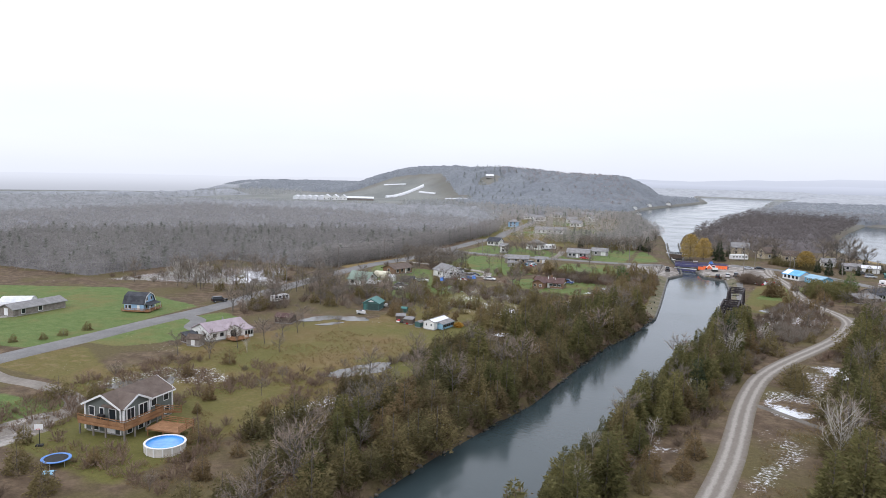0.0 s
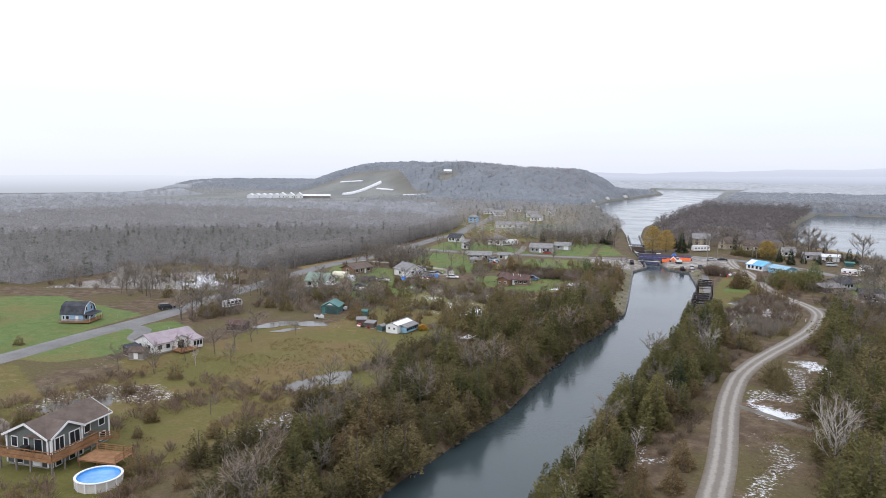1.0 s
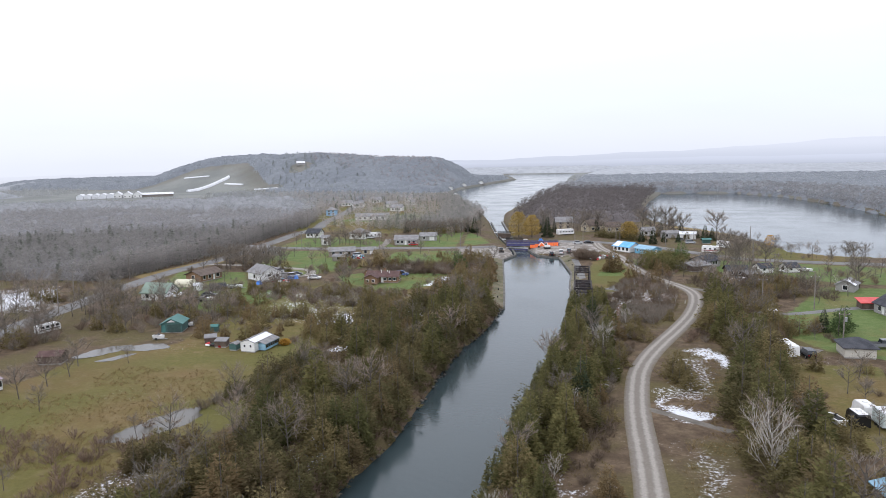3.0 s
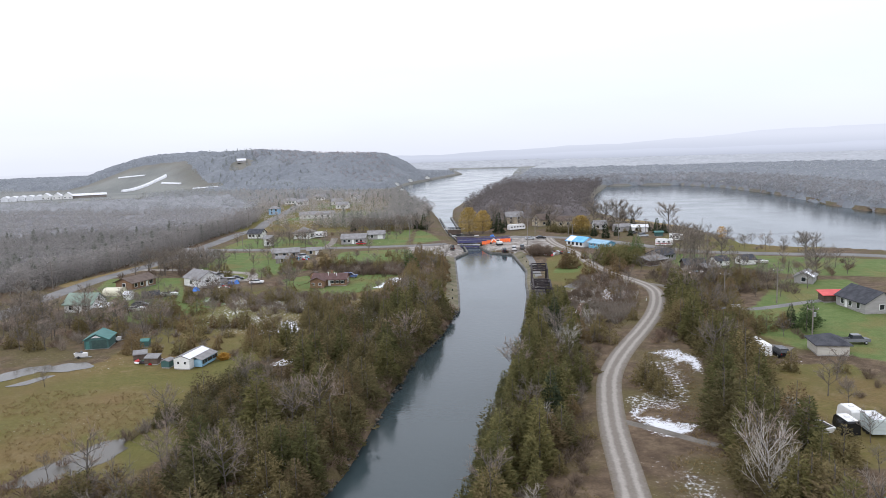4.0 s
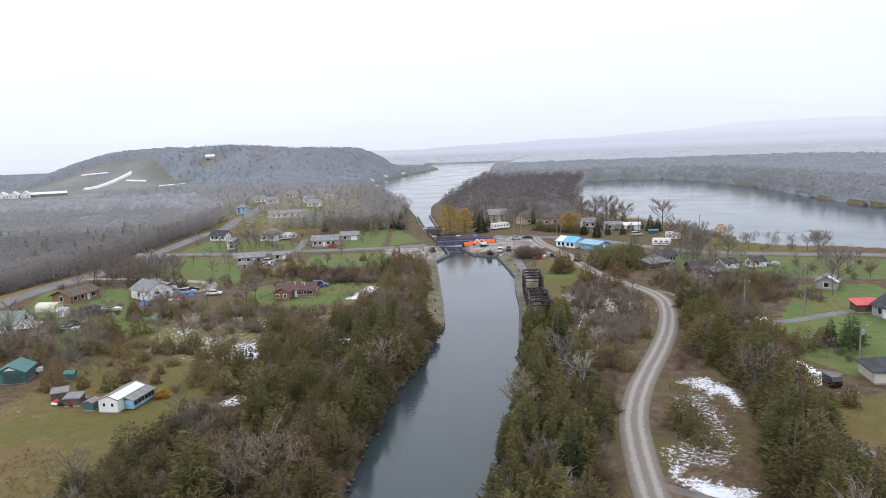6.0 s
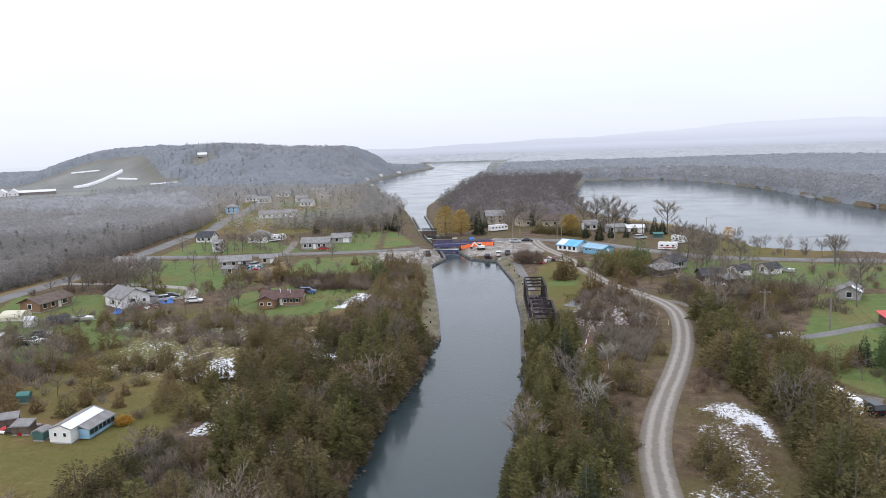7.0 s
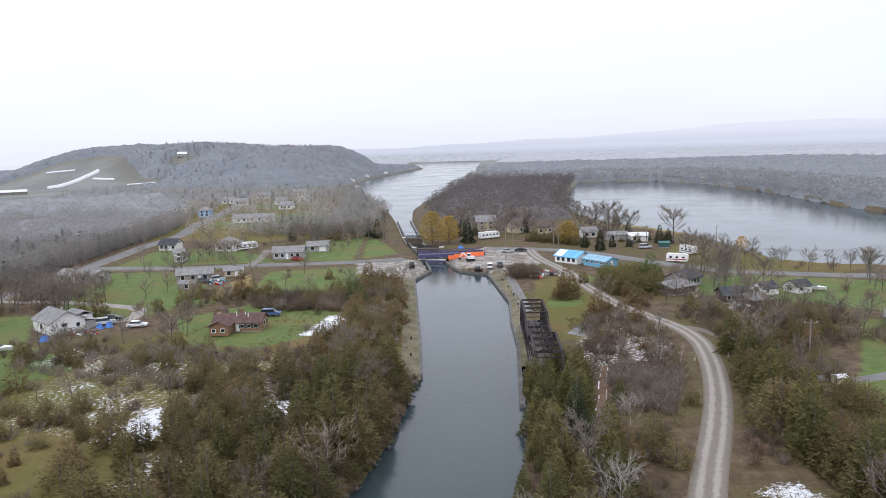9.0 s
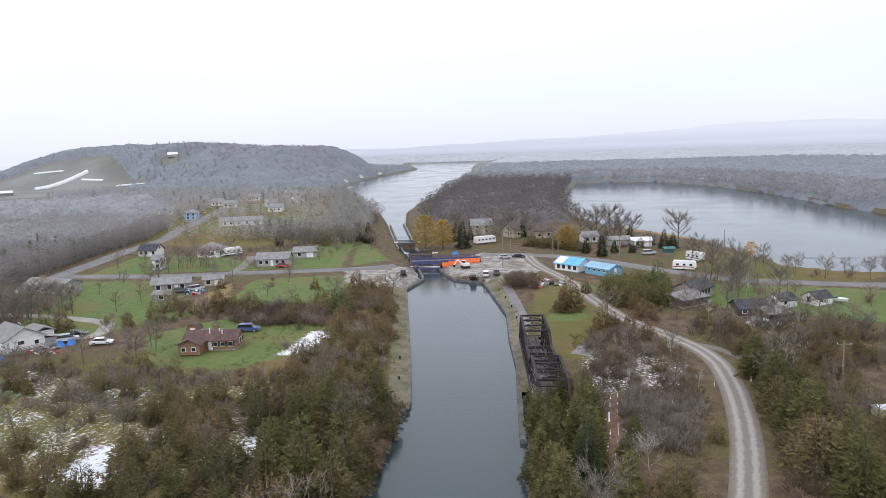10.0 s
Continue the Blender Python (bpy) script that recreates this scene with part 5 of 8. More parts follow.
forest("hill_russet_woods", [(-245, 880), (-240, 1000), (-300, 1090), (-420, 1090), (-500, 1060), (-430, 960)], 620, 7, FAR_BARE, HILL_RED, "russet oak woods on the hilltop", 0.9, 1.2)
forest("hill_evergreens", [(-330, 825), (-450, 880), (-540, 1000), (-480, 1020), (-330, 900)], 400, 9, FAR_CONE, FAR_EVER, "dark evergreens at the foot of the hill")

# ---- buildings ----
def siding(name, c, rough=0.7, k=0.9):
    return surf(name, [v * k for v in c], [min(1, v * 1.06) for v in c], 0.4, 6, rough, 0.15, grain=0.12, stretch=(1, 1, 6))


WHITE = siding("white_siding", (0.72, 0.72, 0.70))
TRIM = surf("white_trim", (0.70, 0.70, 0.69), (0.78, 0.78, 0.77), 1, 8, 0.6, 0.05, grain=0.08)
GREYGREEN = siding("grey_green_siding", (0.125, 0.138, 0.125))
LTBLUE = siding("light_blue_siding", (0.27, 0.42, 0.58))
AQUA = siding("sky_blue_siding", (0.16, 0.40, 0.56))
GREEN = siding("green_metal_siding", (0.058, 0.120, 0.112))
GREY = siding("grey_siding", (0.33, 0.32, 0.31))
TAN = siding("tan_siding", (0.45, 0.39, 0.28))
BRICK = surf("brown_brick", (0.19, 0.115, 0.070), (0.26, 0.16, 0.10), 1.2, 9, 0.9, 0.3, stretch=(1, 1, 3))
WOOD = surf("weathered_wood", (0.22, 0.11, 0.05), (0.31, 0.17, 0.085), 1.0, 10, 0.8, 0.3)
GREYWOOD = surf("grey_weathered_wood", (0.17, 0.15, 0.13), (0.26, 0.235, 0.21), 1.0, 10, 0.9, 0.3)
DARKWOOD = surf("dark_wood", (0.075, 0.055, 0.045), (0.13, 0.10, 0.08), 1.0, 10, 0.9, 0.3)
R_BROWN = surf("brown_shingles", (0.105, 0.080, 0.066), (0.15, 0.118, 0.10), 0.6, 7, 0.95, 0.35)
R_GREY = surf("grey_shingles", (0.19, 0.185, 0.185), (0.27, 0.265, 0.265), 0.6, 7, 0.95, 0.35)
R_DARK = surf("charcoal_shingles", (0.040, 0.042, 0.050), (0.075, 0.078, 0.088), 0.6, 7, 0.95, 0.35)
R_LILAC = surf("lilac_metal_roof", (0.29, 0.235, 0.26), (0.36, 0.30, 0.325), 0.5, 4, 0.5, 0.1, grain=0.1)
R_RED = surf("red_metal_roof", (0.52, 0.06, 0.06), (0.62, 0.10, 0.09), 0.6, 5, 0.5, 0.1, grain=0.1)
R_MAROON = surf("maroon_shingles", (0.085, 0.050, 0.045), (0.13, 0.082, 0.075), 0.6, 7, 0.9, 0.3)
R_BLUE = surf("bright_blue_roof", (0.10, 0.36, 0.66), (0.18, 0.47, 0.78), 0.5, 4, 0.5, 0.1, grain=0.12)
R_PALEBLUE = surf("pale_blue_metal_roof", (0.20, 0.36, 0.48), (0.28, 0.46, 0.58), 0.5, 4, 0.45, 0.1, grain=0.1)
R_GREEN = surf("green_metal_roof", (0.050, 0.150, 0.138), (0.075, 0.200, 0.182), 0.5, 4, 0.5, 0.1, grain=0.15)
R_SAGE = surf("sage_green_roof", (0.17, 0.23, 0.185), (0.23, 0.30, 0.245), 0.5, 4, 0.5, 0.1, grain=0.1)
R_WHITE = surf("white_metal_roof", (0.60, 0.61, 0.63), (0.74, 0.75, 0.77), 0.5, 4, 0.5, 0.1, grain=0.1)
SNOWMAT = surf("thin_snow", (0.70, 0.72, 0.76), (0.80, 0.81, 0.84), 1.5, 6, 0.8, 0.3, grain=0.1)


def on_wall(ob, name, side, L, W, u, z, w, h, material, out=0.05, label=""):
    """A flat fitting on a wall: u along it from its middle, z to its middle."""
    g = Geo()
    if side in "SN":
        y = -W / 2 if side == "S" else W / 2
        s = -1 if side == "S" else 1
        g.box(u - w / 2, u + w / 2, *sorted((y - s * 0.02, y + s * out)), z - h / 2, z + h / 2)
    else:
        x = L / 2 if side == "E" else -L / 2
        s = 1 if side == "E" else -1
        g.box(*sorted((x - s * 0.02, x + s * out)), u - w / 2, u + w / 2, z - h / 2, z + h / 2)
    return part(name, g, material, ob, label)


def window(ob, side, L, W, u, z, w=1.1, h=1.2, trim=None):
    f = on_wall(ob, "window", side, L, W, u, z, w + 0.24, h + 0.24, trim or TRIM, 0.05)
    on_wall(f, "pane", side, L, W, u, z, w, h, GLASS, 0.07)
    return f


def door(ob, side, L, W, u, w=0.95, h=2.05, material=None, base=0.0):
    return on_wall(ob, "door", side, L, W, u, base + h / 2, w, h, material or TRIM, 0.06)


def roof_shape(L, W, h, rise, style, over=0.45, thick=0.16):
    l, w = L / 2 + over, W / 2 + over
    e = h - rise * over / (W / 2)
    g = Geo()
    if style == "gable":
        g.slab([(-l, -w, e), (l, -w, e), (l, 0, h + rise), (-l, 0, h + rise)], thick)
        g.slab([(-l, 0, h + rise), (l, 0, h + rise), (l, w, e), (-l, w, e)], thick)
    elif style == "hip":
        k = max(L / 2 - W / 2, 0.3)
        e = h - 0.1
        a, b = (-k, 0, h + rise), (k, 0, h + rise)
        g.slab([(-l, -w, e), (l, -w, e), b, a], thick), g.slab([(l, w, e), (-l, w, e), a, b], thick)
        g.slab([(l, -w, e), (l, w, e), b], thick), g.slab([(-l, w, e), (-l, -w, e), a], thick)
    elif style == "gambrel":
        m, hm = W * 0.34, h + rise * 0.68
        for s in (-1, 1):
            g.slab([(-l, s * (W / 2 + 0.25), h - 0.3), (l, s * (W / 2 + 0.25), h - 0.3), (l, s * m, hm), (-l, s * m, hm)], thick)
            g.slab([(-l, s * m, hm), (l, s * m, hm), (l, 0, h + rise), (-l, 0, h + rise)], thick)
    elif style == "shed":
        g.slab([(-l, -w, h), (l, -w, h), (l, w, h + rise), (-l, w, h + rise)], thick)
    elif style == "arch":
        n = 8
        p = [(-w * math.cos(math.pi * i / n), h + rise * math.sin(math.pi * i / n)) for i in range(n + 1)]
        ring = p + [(y * 0.96, z - thick) for y, z in p[::-1]]
        k = len(ring)
        g.add([(-l, y, z) for y, z in ring] + [(l, y, z) for y, z in ring], [(i, (i + 1) % k, k + (i + 1) % k, k + i) for i in range(k)])
        g.add([(x, y, z) for x in (-l + 0.1, l - 0.1) for y, z in p], [tuple(range(n + 1)), tuple(range(n + 1, 2 * n + 2))])
    return g


def wall_shape(L, W, h, rise, style):
    l, w = L / 2, W / 2
    if style == "gable":
        end = [(-w, 0), (w, 0), (w, h), (0, h + rise - 0.12), (-w, h)]
    elif style == "gambrel":
        m, hm = W * 0.34, h + rise * 0.68 - 0.12
        end = [(-w, 0), (w, 0), (w, h - 0.2), (m, hm), (0, h + rise - 0.12), (-m, hm), (-w, h - 0.2)]
    elif style == "shed":
        end = [(-w, 0), (w, 0), (w, h + rise - 0.1), (-w, h - 0.1)]
    else:
        end = [(-w, 0), (w, 0), (w, h), (-w, h)]
    n = len(end)
    return Geo().add([(-l, y, z) for y, z in end] + [(l, y, z) for y, z in end],
                     [tuple(range(n))[::-1], tuple(range(n, 2 * n))] + [(i, (i + 1) % n, n + (i + 1) % n, n + i) for i in range(n)])


def building(name, label, category, x, y, rot, L, W, h, rise, wall, roof, style="gable", windows="", doors="", chimney=None, base=0.25, over=0.45, snow=0.0, group="", trim=None):
    """A building whose ridge runs along its own x. windows and doors: 'S-2.0,1.5 E0,1.5' side, place along it, height of the middle."""
    z = float(height(np.array([x]), np.array([y]))[0])
    ob = thing(name, label, category, pose(x, y, z, 0, 0, rot), group)
    part("foundation", Geo().box(-L / 2 + 0.05, L / 2 - 0.05, -W / 2 + 0.05, W / 2 - 0.05, -0.6, base + 0.05), CONCRETE, ob)
    walls = wall_shape(L, W, h, rise, style)
    walls.v = [(a, b, max(c, base)) for a, b, c in walls.v]
    part("wall", walls, wall, ob)
    part("roof", roof_shape(L, W, h, rise, style, over), roof, ob)
    for w in windows.split():
        u, wz, *size = [float(q) for q in w[1:].split(",")]
        window(ob, w[0], L, W, u, wz, *size, **({"trim": trim} if trim else {}))
    for d in doors.split():
        u, *size = [float(q) for q in d[1:].split(",")]
        door(ob, d[0], L, W, u, *size, base=base)
    if chimney:
        part("chimney", Geo().box(chimney[0] - 0.35, chimney[0] + 0.35, chimney[1] - 0.35, chimney[1] + 0.35, h, h + rise + 0.7), BRICK, ob)
    if snow:
        e = h - rise * 0.2 / (W / 2)
        part("snow", Geo().slab([(-L / 2, -W / 2 - 0.2, e + 0.05), (L / 2 * snow, -W / 2 - 0.2, e + 0.05), (L / 2 * snow, -0.3, h + rise - 0.08), (-L / 2, -0.3, h + rise - 0.08)], 0.04), SNOWMAT, ob, "patch of thin snow")
    return ob


def at_ground(x, y):
    return float(height(np.array([x]), np.array([y]))[0])


def rail(g, a, b, h, post=1.5):
    """Posts, two bars and a top rail from a to b."""
    a, b = Vector(a), Vector(b)
    n = max(1, round((b - a).length / post))
    for i in range(n + 1):
        p = a.lerp(b, i / n)
        g.beam(p, p + Vector((0, 0, h)), 0.1, 0.1)
    for z in (h * 0.35, h * 0.68, h):
        g.beam(a + Vector((0, 0, z)), b + Vector((0, 0, z)), 0.08, 0.1)
    return g


# ---- the grey-green house with its deck and pool ----
def grey_house():
    L, W = 11.2, 7.0
    ob = building("house", "grey-green two-storey house with white trim and brown roof", "house", -97.5, 77.0, 99, L, W, 4.5, 1.7, GREYGREEN, R_BROWN, "gable",
                  "W-1.9,3.2,1.2,1.6 W0.2,3.4,0.7,1.1 W2.2,3.3,0.9,1.3 S4.2,3.5,1.0,1.1 S4.3,1.2,1.0,1.1 S1.4,3.4,1.0,1.2 W1.6,1.1,1.4,1.4", "W-1.6,1.6,1.7")
    # cross gable that faces the pool
    c, w, out = -2.9, 5.4, 0.55
    e = W / 2 + out
    ring = [(c - w / 2, 0.25), (c + w / 2, 0.25), (c + w / 2, 4.5), (c, 5.75), (c - w / 2, 4.5)]
    part("cross_wall", Geo().add([(x, -e, z) for x, z in ring] + [(x, -1.0, z) for x, z in ring], [(4, 3, 2, 1, 0), (5, 6, 7, 8, 9)] + [(i, (i + 1) % 5, 5 + (i + 1) % 5, 5 + i) for i in range(5)]), GREYGREEN, ob)
    r = Geo()
    for s in (-1, 1):
        r.slab([(c + s * (w / 2 + 0.4), -e - 0.4, 4.42), (c, -e - 0.4, 6.0), (c, 0, 6.0), (c + s * (w / 2 + 0.4), 0, 4.42)], 0.16)
    part("cross_roof", r, R_BROWN, ob)
    for s in (-1, 1):
        part("gable_trim", Geo().beam((c + s * (w / 2 + 0.4), -e - 0.43, 4.32), (c, -e - 0.43, 5.9), 0.06, 0.3), TRIM, ob, "white gable board")
        part("gable_trim", Geo().beam((-L / 2 - 0.48, s * (W / 2 + 0.4), 4.2), (-L / 2 - 0.48, 0, 6.08), 0.06, 0.3), TRIM, ob, "white gable board")
        part("gable_trim", Geo().beam((L / 2 + 0.48, s * (W / 2 + 0.4), 4.2), (L / 2 + 0.48, 0, 6.08), 0.06, 0.3), TRIM, ob, "white gable board")
    for x, y in ((-L / 2, -W / 2), (-L / 2, W / 2), (L / 2, -W / 2), (c - w / 2, -e), (c + w / 2, -e)):
        part("corner_board", Geo().box(x - 0.13, x + 0.13, y - 0.13, y + 0.13, 0.25, 4.4), TRIM, ob, "white corner board")
    for u, wd in ((c - 1.3, 1.5), (c + 1.4, 1.8)):
        f = part("patio_door", Geo().box(u - wd / 2 - 0.14, u + wd / 2 + 0.14, -e - 0.05, -e + 0.02, 2.15, 4.2), TRIM, ob, "white framed glass patio door")
        for s in (-1, 1):
            part("pane", Geo().box(u + s * wd / 4 - wd / 4 + 0.06, u + s * wd / 4 + wd / 4 - 0.06, -e - 0.07, -e, 2.25, 4.05), GLASS, f)
    for u in (c - 1.6, c + 0.8, c + 2.1):
        f = part("basement_door", Geo().box(u - 0.6, u + 0.6, -e - 0.05, -e + 0.02, 0.2, 1.8), TRIM, ob, "white framed basement door")
        part("pane", Geo().box(u - 0.45, u + 0.45, -e - 0.07, -e, 0.3, 1.65), GLASS, f)
    part("fascia", Geo().box(c + w / 2, L / 2 + 0.45, -W / 2 - 0.50, -W / 2 - 0.45, 4.1, 4.32), TRIM, ob, "white eaves board")
    x0, x1, y0 = -L / 2 - 1.5, 1.2, -e - 1.5
    part("deck_floor", Geo().extrude([(x0, y0), (x1, y0), (x1, -e), (-L / 2, -e), (-L / 2, W / 2), (x0, W / 2)], 1.92, 2.08), WOOD, ob, "brown wooden deck")
    for a, b in (((x0, y0), (x1, y0)), ((x0, y0), (x0, W / 2)), ((x1, y0), (x1, -e))):
        n = Vector((b[0] - a[0], b[1] - a[1], 0)).normalized()
        part("deck_skirt", Geo().beam((*a, 1.85), (*b, 1.85), 0.08, 0.42), WOOD, ob)
        part("railing", rail(Geo(), (*a, 2.08), (*b, 2.08), 1.0, 1.4), WOOD, ob)
        part("privacy_board", Geo().beam((a[0], a[1], 2.5), (b[0], b[1], 2.5), 0.05, 0.62), WOOD, ob)
    for x, y in [(x0 + 0.15, y0 + 0.15), (-4.8, y0 + 0.15), (-2.4, y0 + 0.15), (0, y0 + 0.15), (x1 - 0.15, y0 + 0.15), (x0 + 0.15, -1.8), (x0 + 0.15, 0.6), (x0 + 0.15, W / 2 - 0.2)]:
        part("deck_post", Geo().box(x - 0.1, x + 0.1, y - 0.1, y + 0.1, -0.4, 1.95), GREYWOOD, ob)
    st = part("stairs", Geo().beam((1.4, y0 + 0.2, 1.95), (4.4, y0 - 0.9, 1.2), 0.07, 0.32).beam((1.2, y0 + 1.2, 1.95), (4.2, y0 + 0.1, 1.2), 0.07, 0.32), WOOD, ob)
    for i in range(8):
        t = (i + 0.5) / 8
        part("step", Geo().beam((1.4 + 3 * t, y0 + 0.2 - 1.1 * t, 2.05 - 0.8 * t), (1.2 + 3 * t, y0 + 1.2 - 1.1 * t, 2.05 - 0.8 * t), 0.3, 0.05), WOOD, st)
    part("railing", rail(Geo(), (1.4, y0 + 0.2, 2.05), (4.4, y0 - 0.9, 1.25), 0.95), WOOD, st)
    part("downpipe", Geo().tube((L / 2 + 0.1, -W / 2 - 0.1, 5.0), (L / 2 + 0.1, -W / 2 - 0.1, 0.3), 0.06), TRIM, ob)
    grill = thing("barbecue_grill", "black covered barbecue grill on the deck", "grill", ob.matrix_basis @ pose(-L / 2 - 0.8, -0.4, 2.08, 0, 0, 90))
    part("cabinet", Geo().box(-0.5, 0.5, -0.3, 0.3, 0.05, 0.75), BLACK, grill)
    part("hood", Geo().extrude([(-0.55, -0.32), (0.55, -0.32), (0.5, 0.32), (-0.5, 0.32)], 0.75, 1.15), BLACK, grill)
    return ob


grey_house()
POOL_BLUE = surf("pool_liner", (0.06, 0.26, 0.62), (0.10, 0.36, 0.74), 0.6, 3, 0.15, 0.1, grain=0.1, spec=0.6)
POOL_WALL = surf("pool_wall", (0.50, 0.47, 0.42), (0.60, 0.57, 0.52), 1.2, 8, 0.6, 0.1, grain=0.1)
BLUE_PAD = surf("blue_vinyl", (0.08, 0.20, 0.52), (0.12, 0.27, 0.62), 1, 6, 0.5, 0.1, grain=0.1)
STEEL = surf("galvanised_steel", (0.36, 0.37, 0.38), (0.46, 0.47, 0.48), 1, 9, 0.45, 0.1, 0.6, grain=0.15)


def ring_shape(r0, r1, z0, z1, n=40, sx=1.0):
    g = Geo()
    c = [(math.cos(6.2832 * i / n), math.sin(6.2832 * i / n)) for i in range(n)]
    v = [(r * x * sx, r * y, z) for r, z in ((r0, z0), (r1, z0), (r1, z1), (r0, z1)) for x, y in c]
    f = [(a * n + i, a * n + (i + 1) % n, ((a + 1) % 4) * n + (i + 1) % n, ((a + 1) % 4) * n + i) for a in range(4) for i in range(n)]
    return g.add(v, f)


def disc(r, z0, z1, n=40, sx=1.0):
    return Geo().extrude([(r * sx * math.cos(6.2832 * i / n), r * math.sin(6.2832 * i / n)) for i in range(n)], z0, z1)


pool = thing("swimming_pool", "round blue above-ground pool with a pale wall", "pool", pose(-83.4, 72.0, at_ground(-83.4, 72.0), 0, 0, 30))
part("wall", ring_shape(2.75, 2.85, -0.2, 1.2), POOL_WALL, pool)
part("rim", ring_shape(2.68, 2.98, 1.2, 1.28), TRIM, pool, "white pool rim")
part("liner", ring_shape(2.6, 2.74, 0.0, 1.19), POOL_BLUE, pool)
part("cover", disc(2.7, 0.85, 1.0), POOL_BLUE, pool, "bright blue pool cover")
for i in range(14):
    a = 6.2832 * i / 14
    part("upright", Geo().box(-0.06, 0.06, -0.09, 0.09, -0.2, 1.22), TRIM, pool).matrix_basis = pose(2.88 * math.cos(a), 2.88 * math.sin(a), 0, 0, 0, math.degrees(a))
pdeck = thing("pool_deck", "light brown wooden deck beside the pool", "deck", pose(-87.2, 76.6, at_ground(-87.2, 76.6), 0, 0, 12))
for i in range(20):
    part("plank", Geo().box(-3.4, 2.6, -1.9 + 0.19 * i, -1.9 + 0.19 * i + 0.17, 1.2, 1.26), WOOD, pdeck)
for x in (-3.2, -0.4, 2.4):
    for y in (-1.7, 1.7):
        part("post", Geo().box(x - 0.07, x + 0.07, y - 0.07, y + 0.07, -0.4, 1.2), WOOD, pdeck)
part("joist", Geo().box(-3.4, 2.6, -1.85, -1.75, 1.0, 1.2).box(-3.4, 2.6, 1.75, 1.85, 1.0, 1.2), WOOD, pdeck)
part("railing", rail(Geo(), (2.5, -1.8, 1.26), (2.5, 1.8, 1.26), 0.9), WOOD, pdeck)
part("railing", rail(Geo(), (2.5, 1.8, 1.26), (-3.3, 1.8, 1.26), 0.9), WOOD, pdeck)

tramp = thing("trampoline", "round trampoline with a blue edge pad", "trampoline", pose(-91.7, 60.6, at_ground(-91.7, 60.6)))
part("pad", ring_shape(1.55, 1.95, 0.82, 0.9), BLUE_PAD, tramp, "blue edge pad")
part("mat", disc(1.55, 0.84, 0.86), BLACK, tramp, "black jumping mat")
for i in range(6):
    a = 1.047 * i
    part("leg", Geo().tube((1.8 * math.cos(a), 1.8 * math.sin(a), -0.2), (1.8 * math.cos(a), 1.8 * math.sin(a), 0.85), 0.04), STEEL, tramp)
slide = thing("play_slide", "weathered wooden play tower with a pale slide", "slide", pose(-87.0, 56.6, at_ground(-87.0, 56.6), 0, 0, 35))
slide.scale = (0.8, 0.8, 0.75)
for x in (-0.6, 0.6):
    for y in (-0.6, 0.6):
        part("post", Geo().box(x - 0.06, x + 0.06, y - 0.06, y + 0.06, -0.3, 1.9), GREYWOOD, slide)
part("platform", Geo().box(-0.7, 0.7, -0.7, 0.7, 1.1, 1.2), GREYWOOD, slide)
part("ladder", Geo().beam((-0.7, -0.4, 0), (-0.7, -0.4, 1.2), 0.06, 0.06).beam((-0.7, 0.4, 0), (-0.7, 0.4, 1.2), 0.06, 0.06).beam((-0.7, -0.4, 0.4), (-0.7, 0.4, 0.4), 0.06, 0.06).beam((-0.7, -0.4, 0.8), (-0.7, 0.4, 0.8), 0.06, 0.06), GREYWOOD, slide)
part("canopy", Geo().slab([(-0.8, -0.8, 1.8), (0.8, -0.8, 1.8), (0.8, 0, 2.25), (-0.8, 0, 2.25)], 0.05).slab([(-0.8, 0, 2.25), (0.8, 0, 2.25), (0.8, 0.8, 1.8), (-0.8, 0.8, 1.8)], 0.05), R_PALEBLUE, slide, "pale blue canopy")
hoop = thing("basketball_hoop", "portable basketball hoop with a white backboard", "hoop", pose(-99.8, 63.3, at_ground(-99.8, 63.3), 0, 0, 40))
part("base", Geo().box(-0.5, 0.5, -0.35, 0.35, -0.05, 0.25), BLACK, hoop)
part("pole", Geo().tube((0, 0, 0.2), (0, 0, 3.0), 0.06), BLACK, hoop)
part("backboard", Geo().box(-0.6, 0.6, -0.28, -0.24, 2.6, 3.4), TRIM, hoop)
part("rim", ring_shape(0.2, 0.24, 2.72, 2.75, 16), R_RED, hoop).matrix_basis = pose(0, -0.5, 0)

# ---- houses west of the canal ----
lilac = building("house", "white bungalow with a lilac metal roof and deck", "house", -130.6, 128.2, 80, 11.5, 7.8, 2.7, 1.7, WHITE, R_LILAC, "gable", "S-4.3,1.5,1.0,1.0 S-2.2,1.5,1.0,1.0 W-1.8,1.5,0.9,0.9 W1.8,1.5,0.9,0.9 N0,1.5", "S3.6")
lilac.scale = (0.93, 0.93, 0.93)
part("cross_wall", Geo().add([(x, y, z) for y in (-4.6, -1) for x, z in ((-0.9, 0.25), (2.5, 0.25), (2.5, 2.7), (0.8, 3.6), (-0.9, 2.7))], [(4, 3, 2, 1, 0), (5, 6, 7, 8, 9)] + [(i, (i + 1) % 5, 5 + (i + 1) % 5, 5 + i) for i in range(5)]), WHITE, lilac)
part("cross_roof", Geo().slab([(-1.2, -4.9, 2.68), (0.8, -4.9, 3.78), (0.8, 0, 3.78), (-1.2, 0, 2.68)], 0.12).slab([(2.8, -4.9, 2.68), (0.8, -4.9, 3.78), (0.8, 0, 3.78), (2.8, 0, 2.68)], 0.12), R_LILAC, lilac)
part("patio_door", Geo().box(0.0, 1.7, -4.67, -4.58, 0.3, 2.35), GLASS, lilac, "dark glass patio door")
part("sunroom", Geo().box(3.0, 5.7, -6.4, -3.8, 0.2, 2.45), WHITE, lilac)
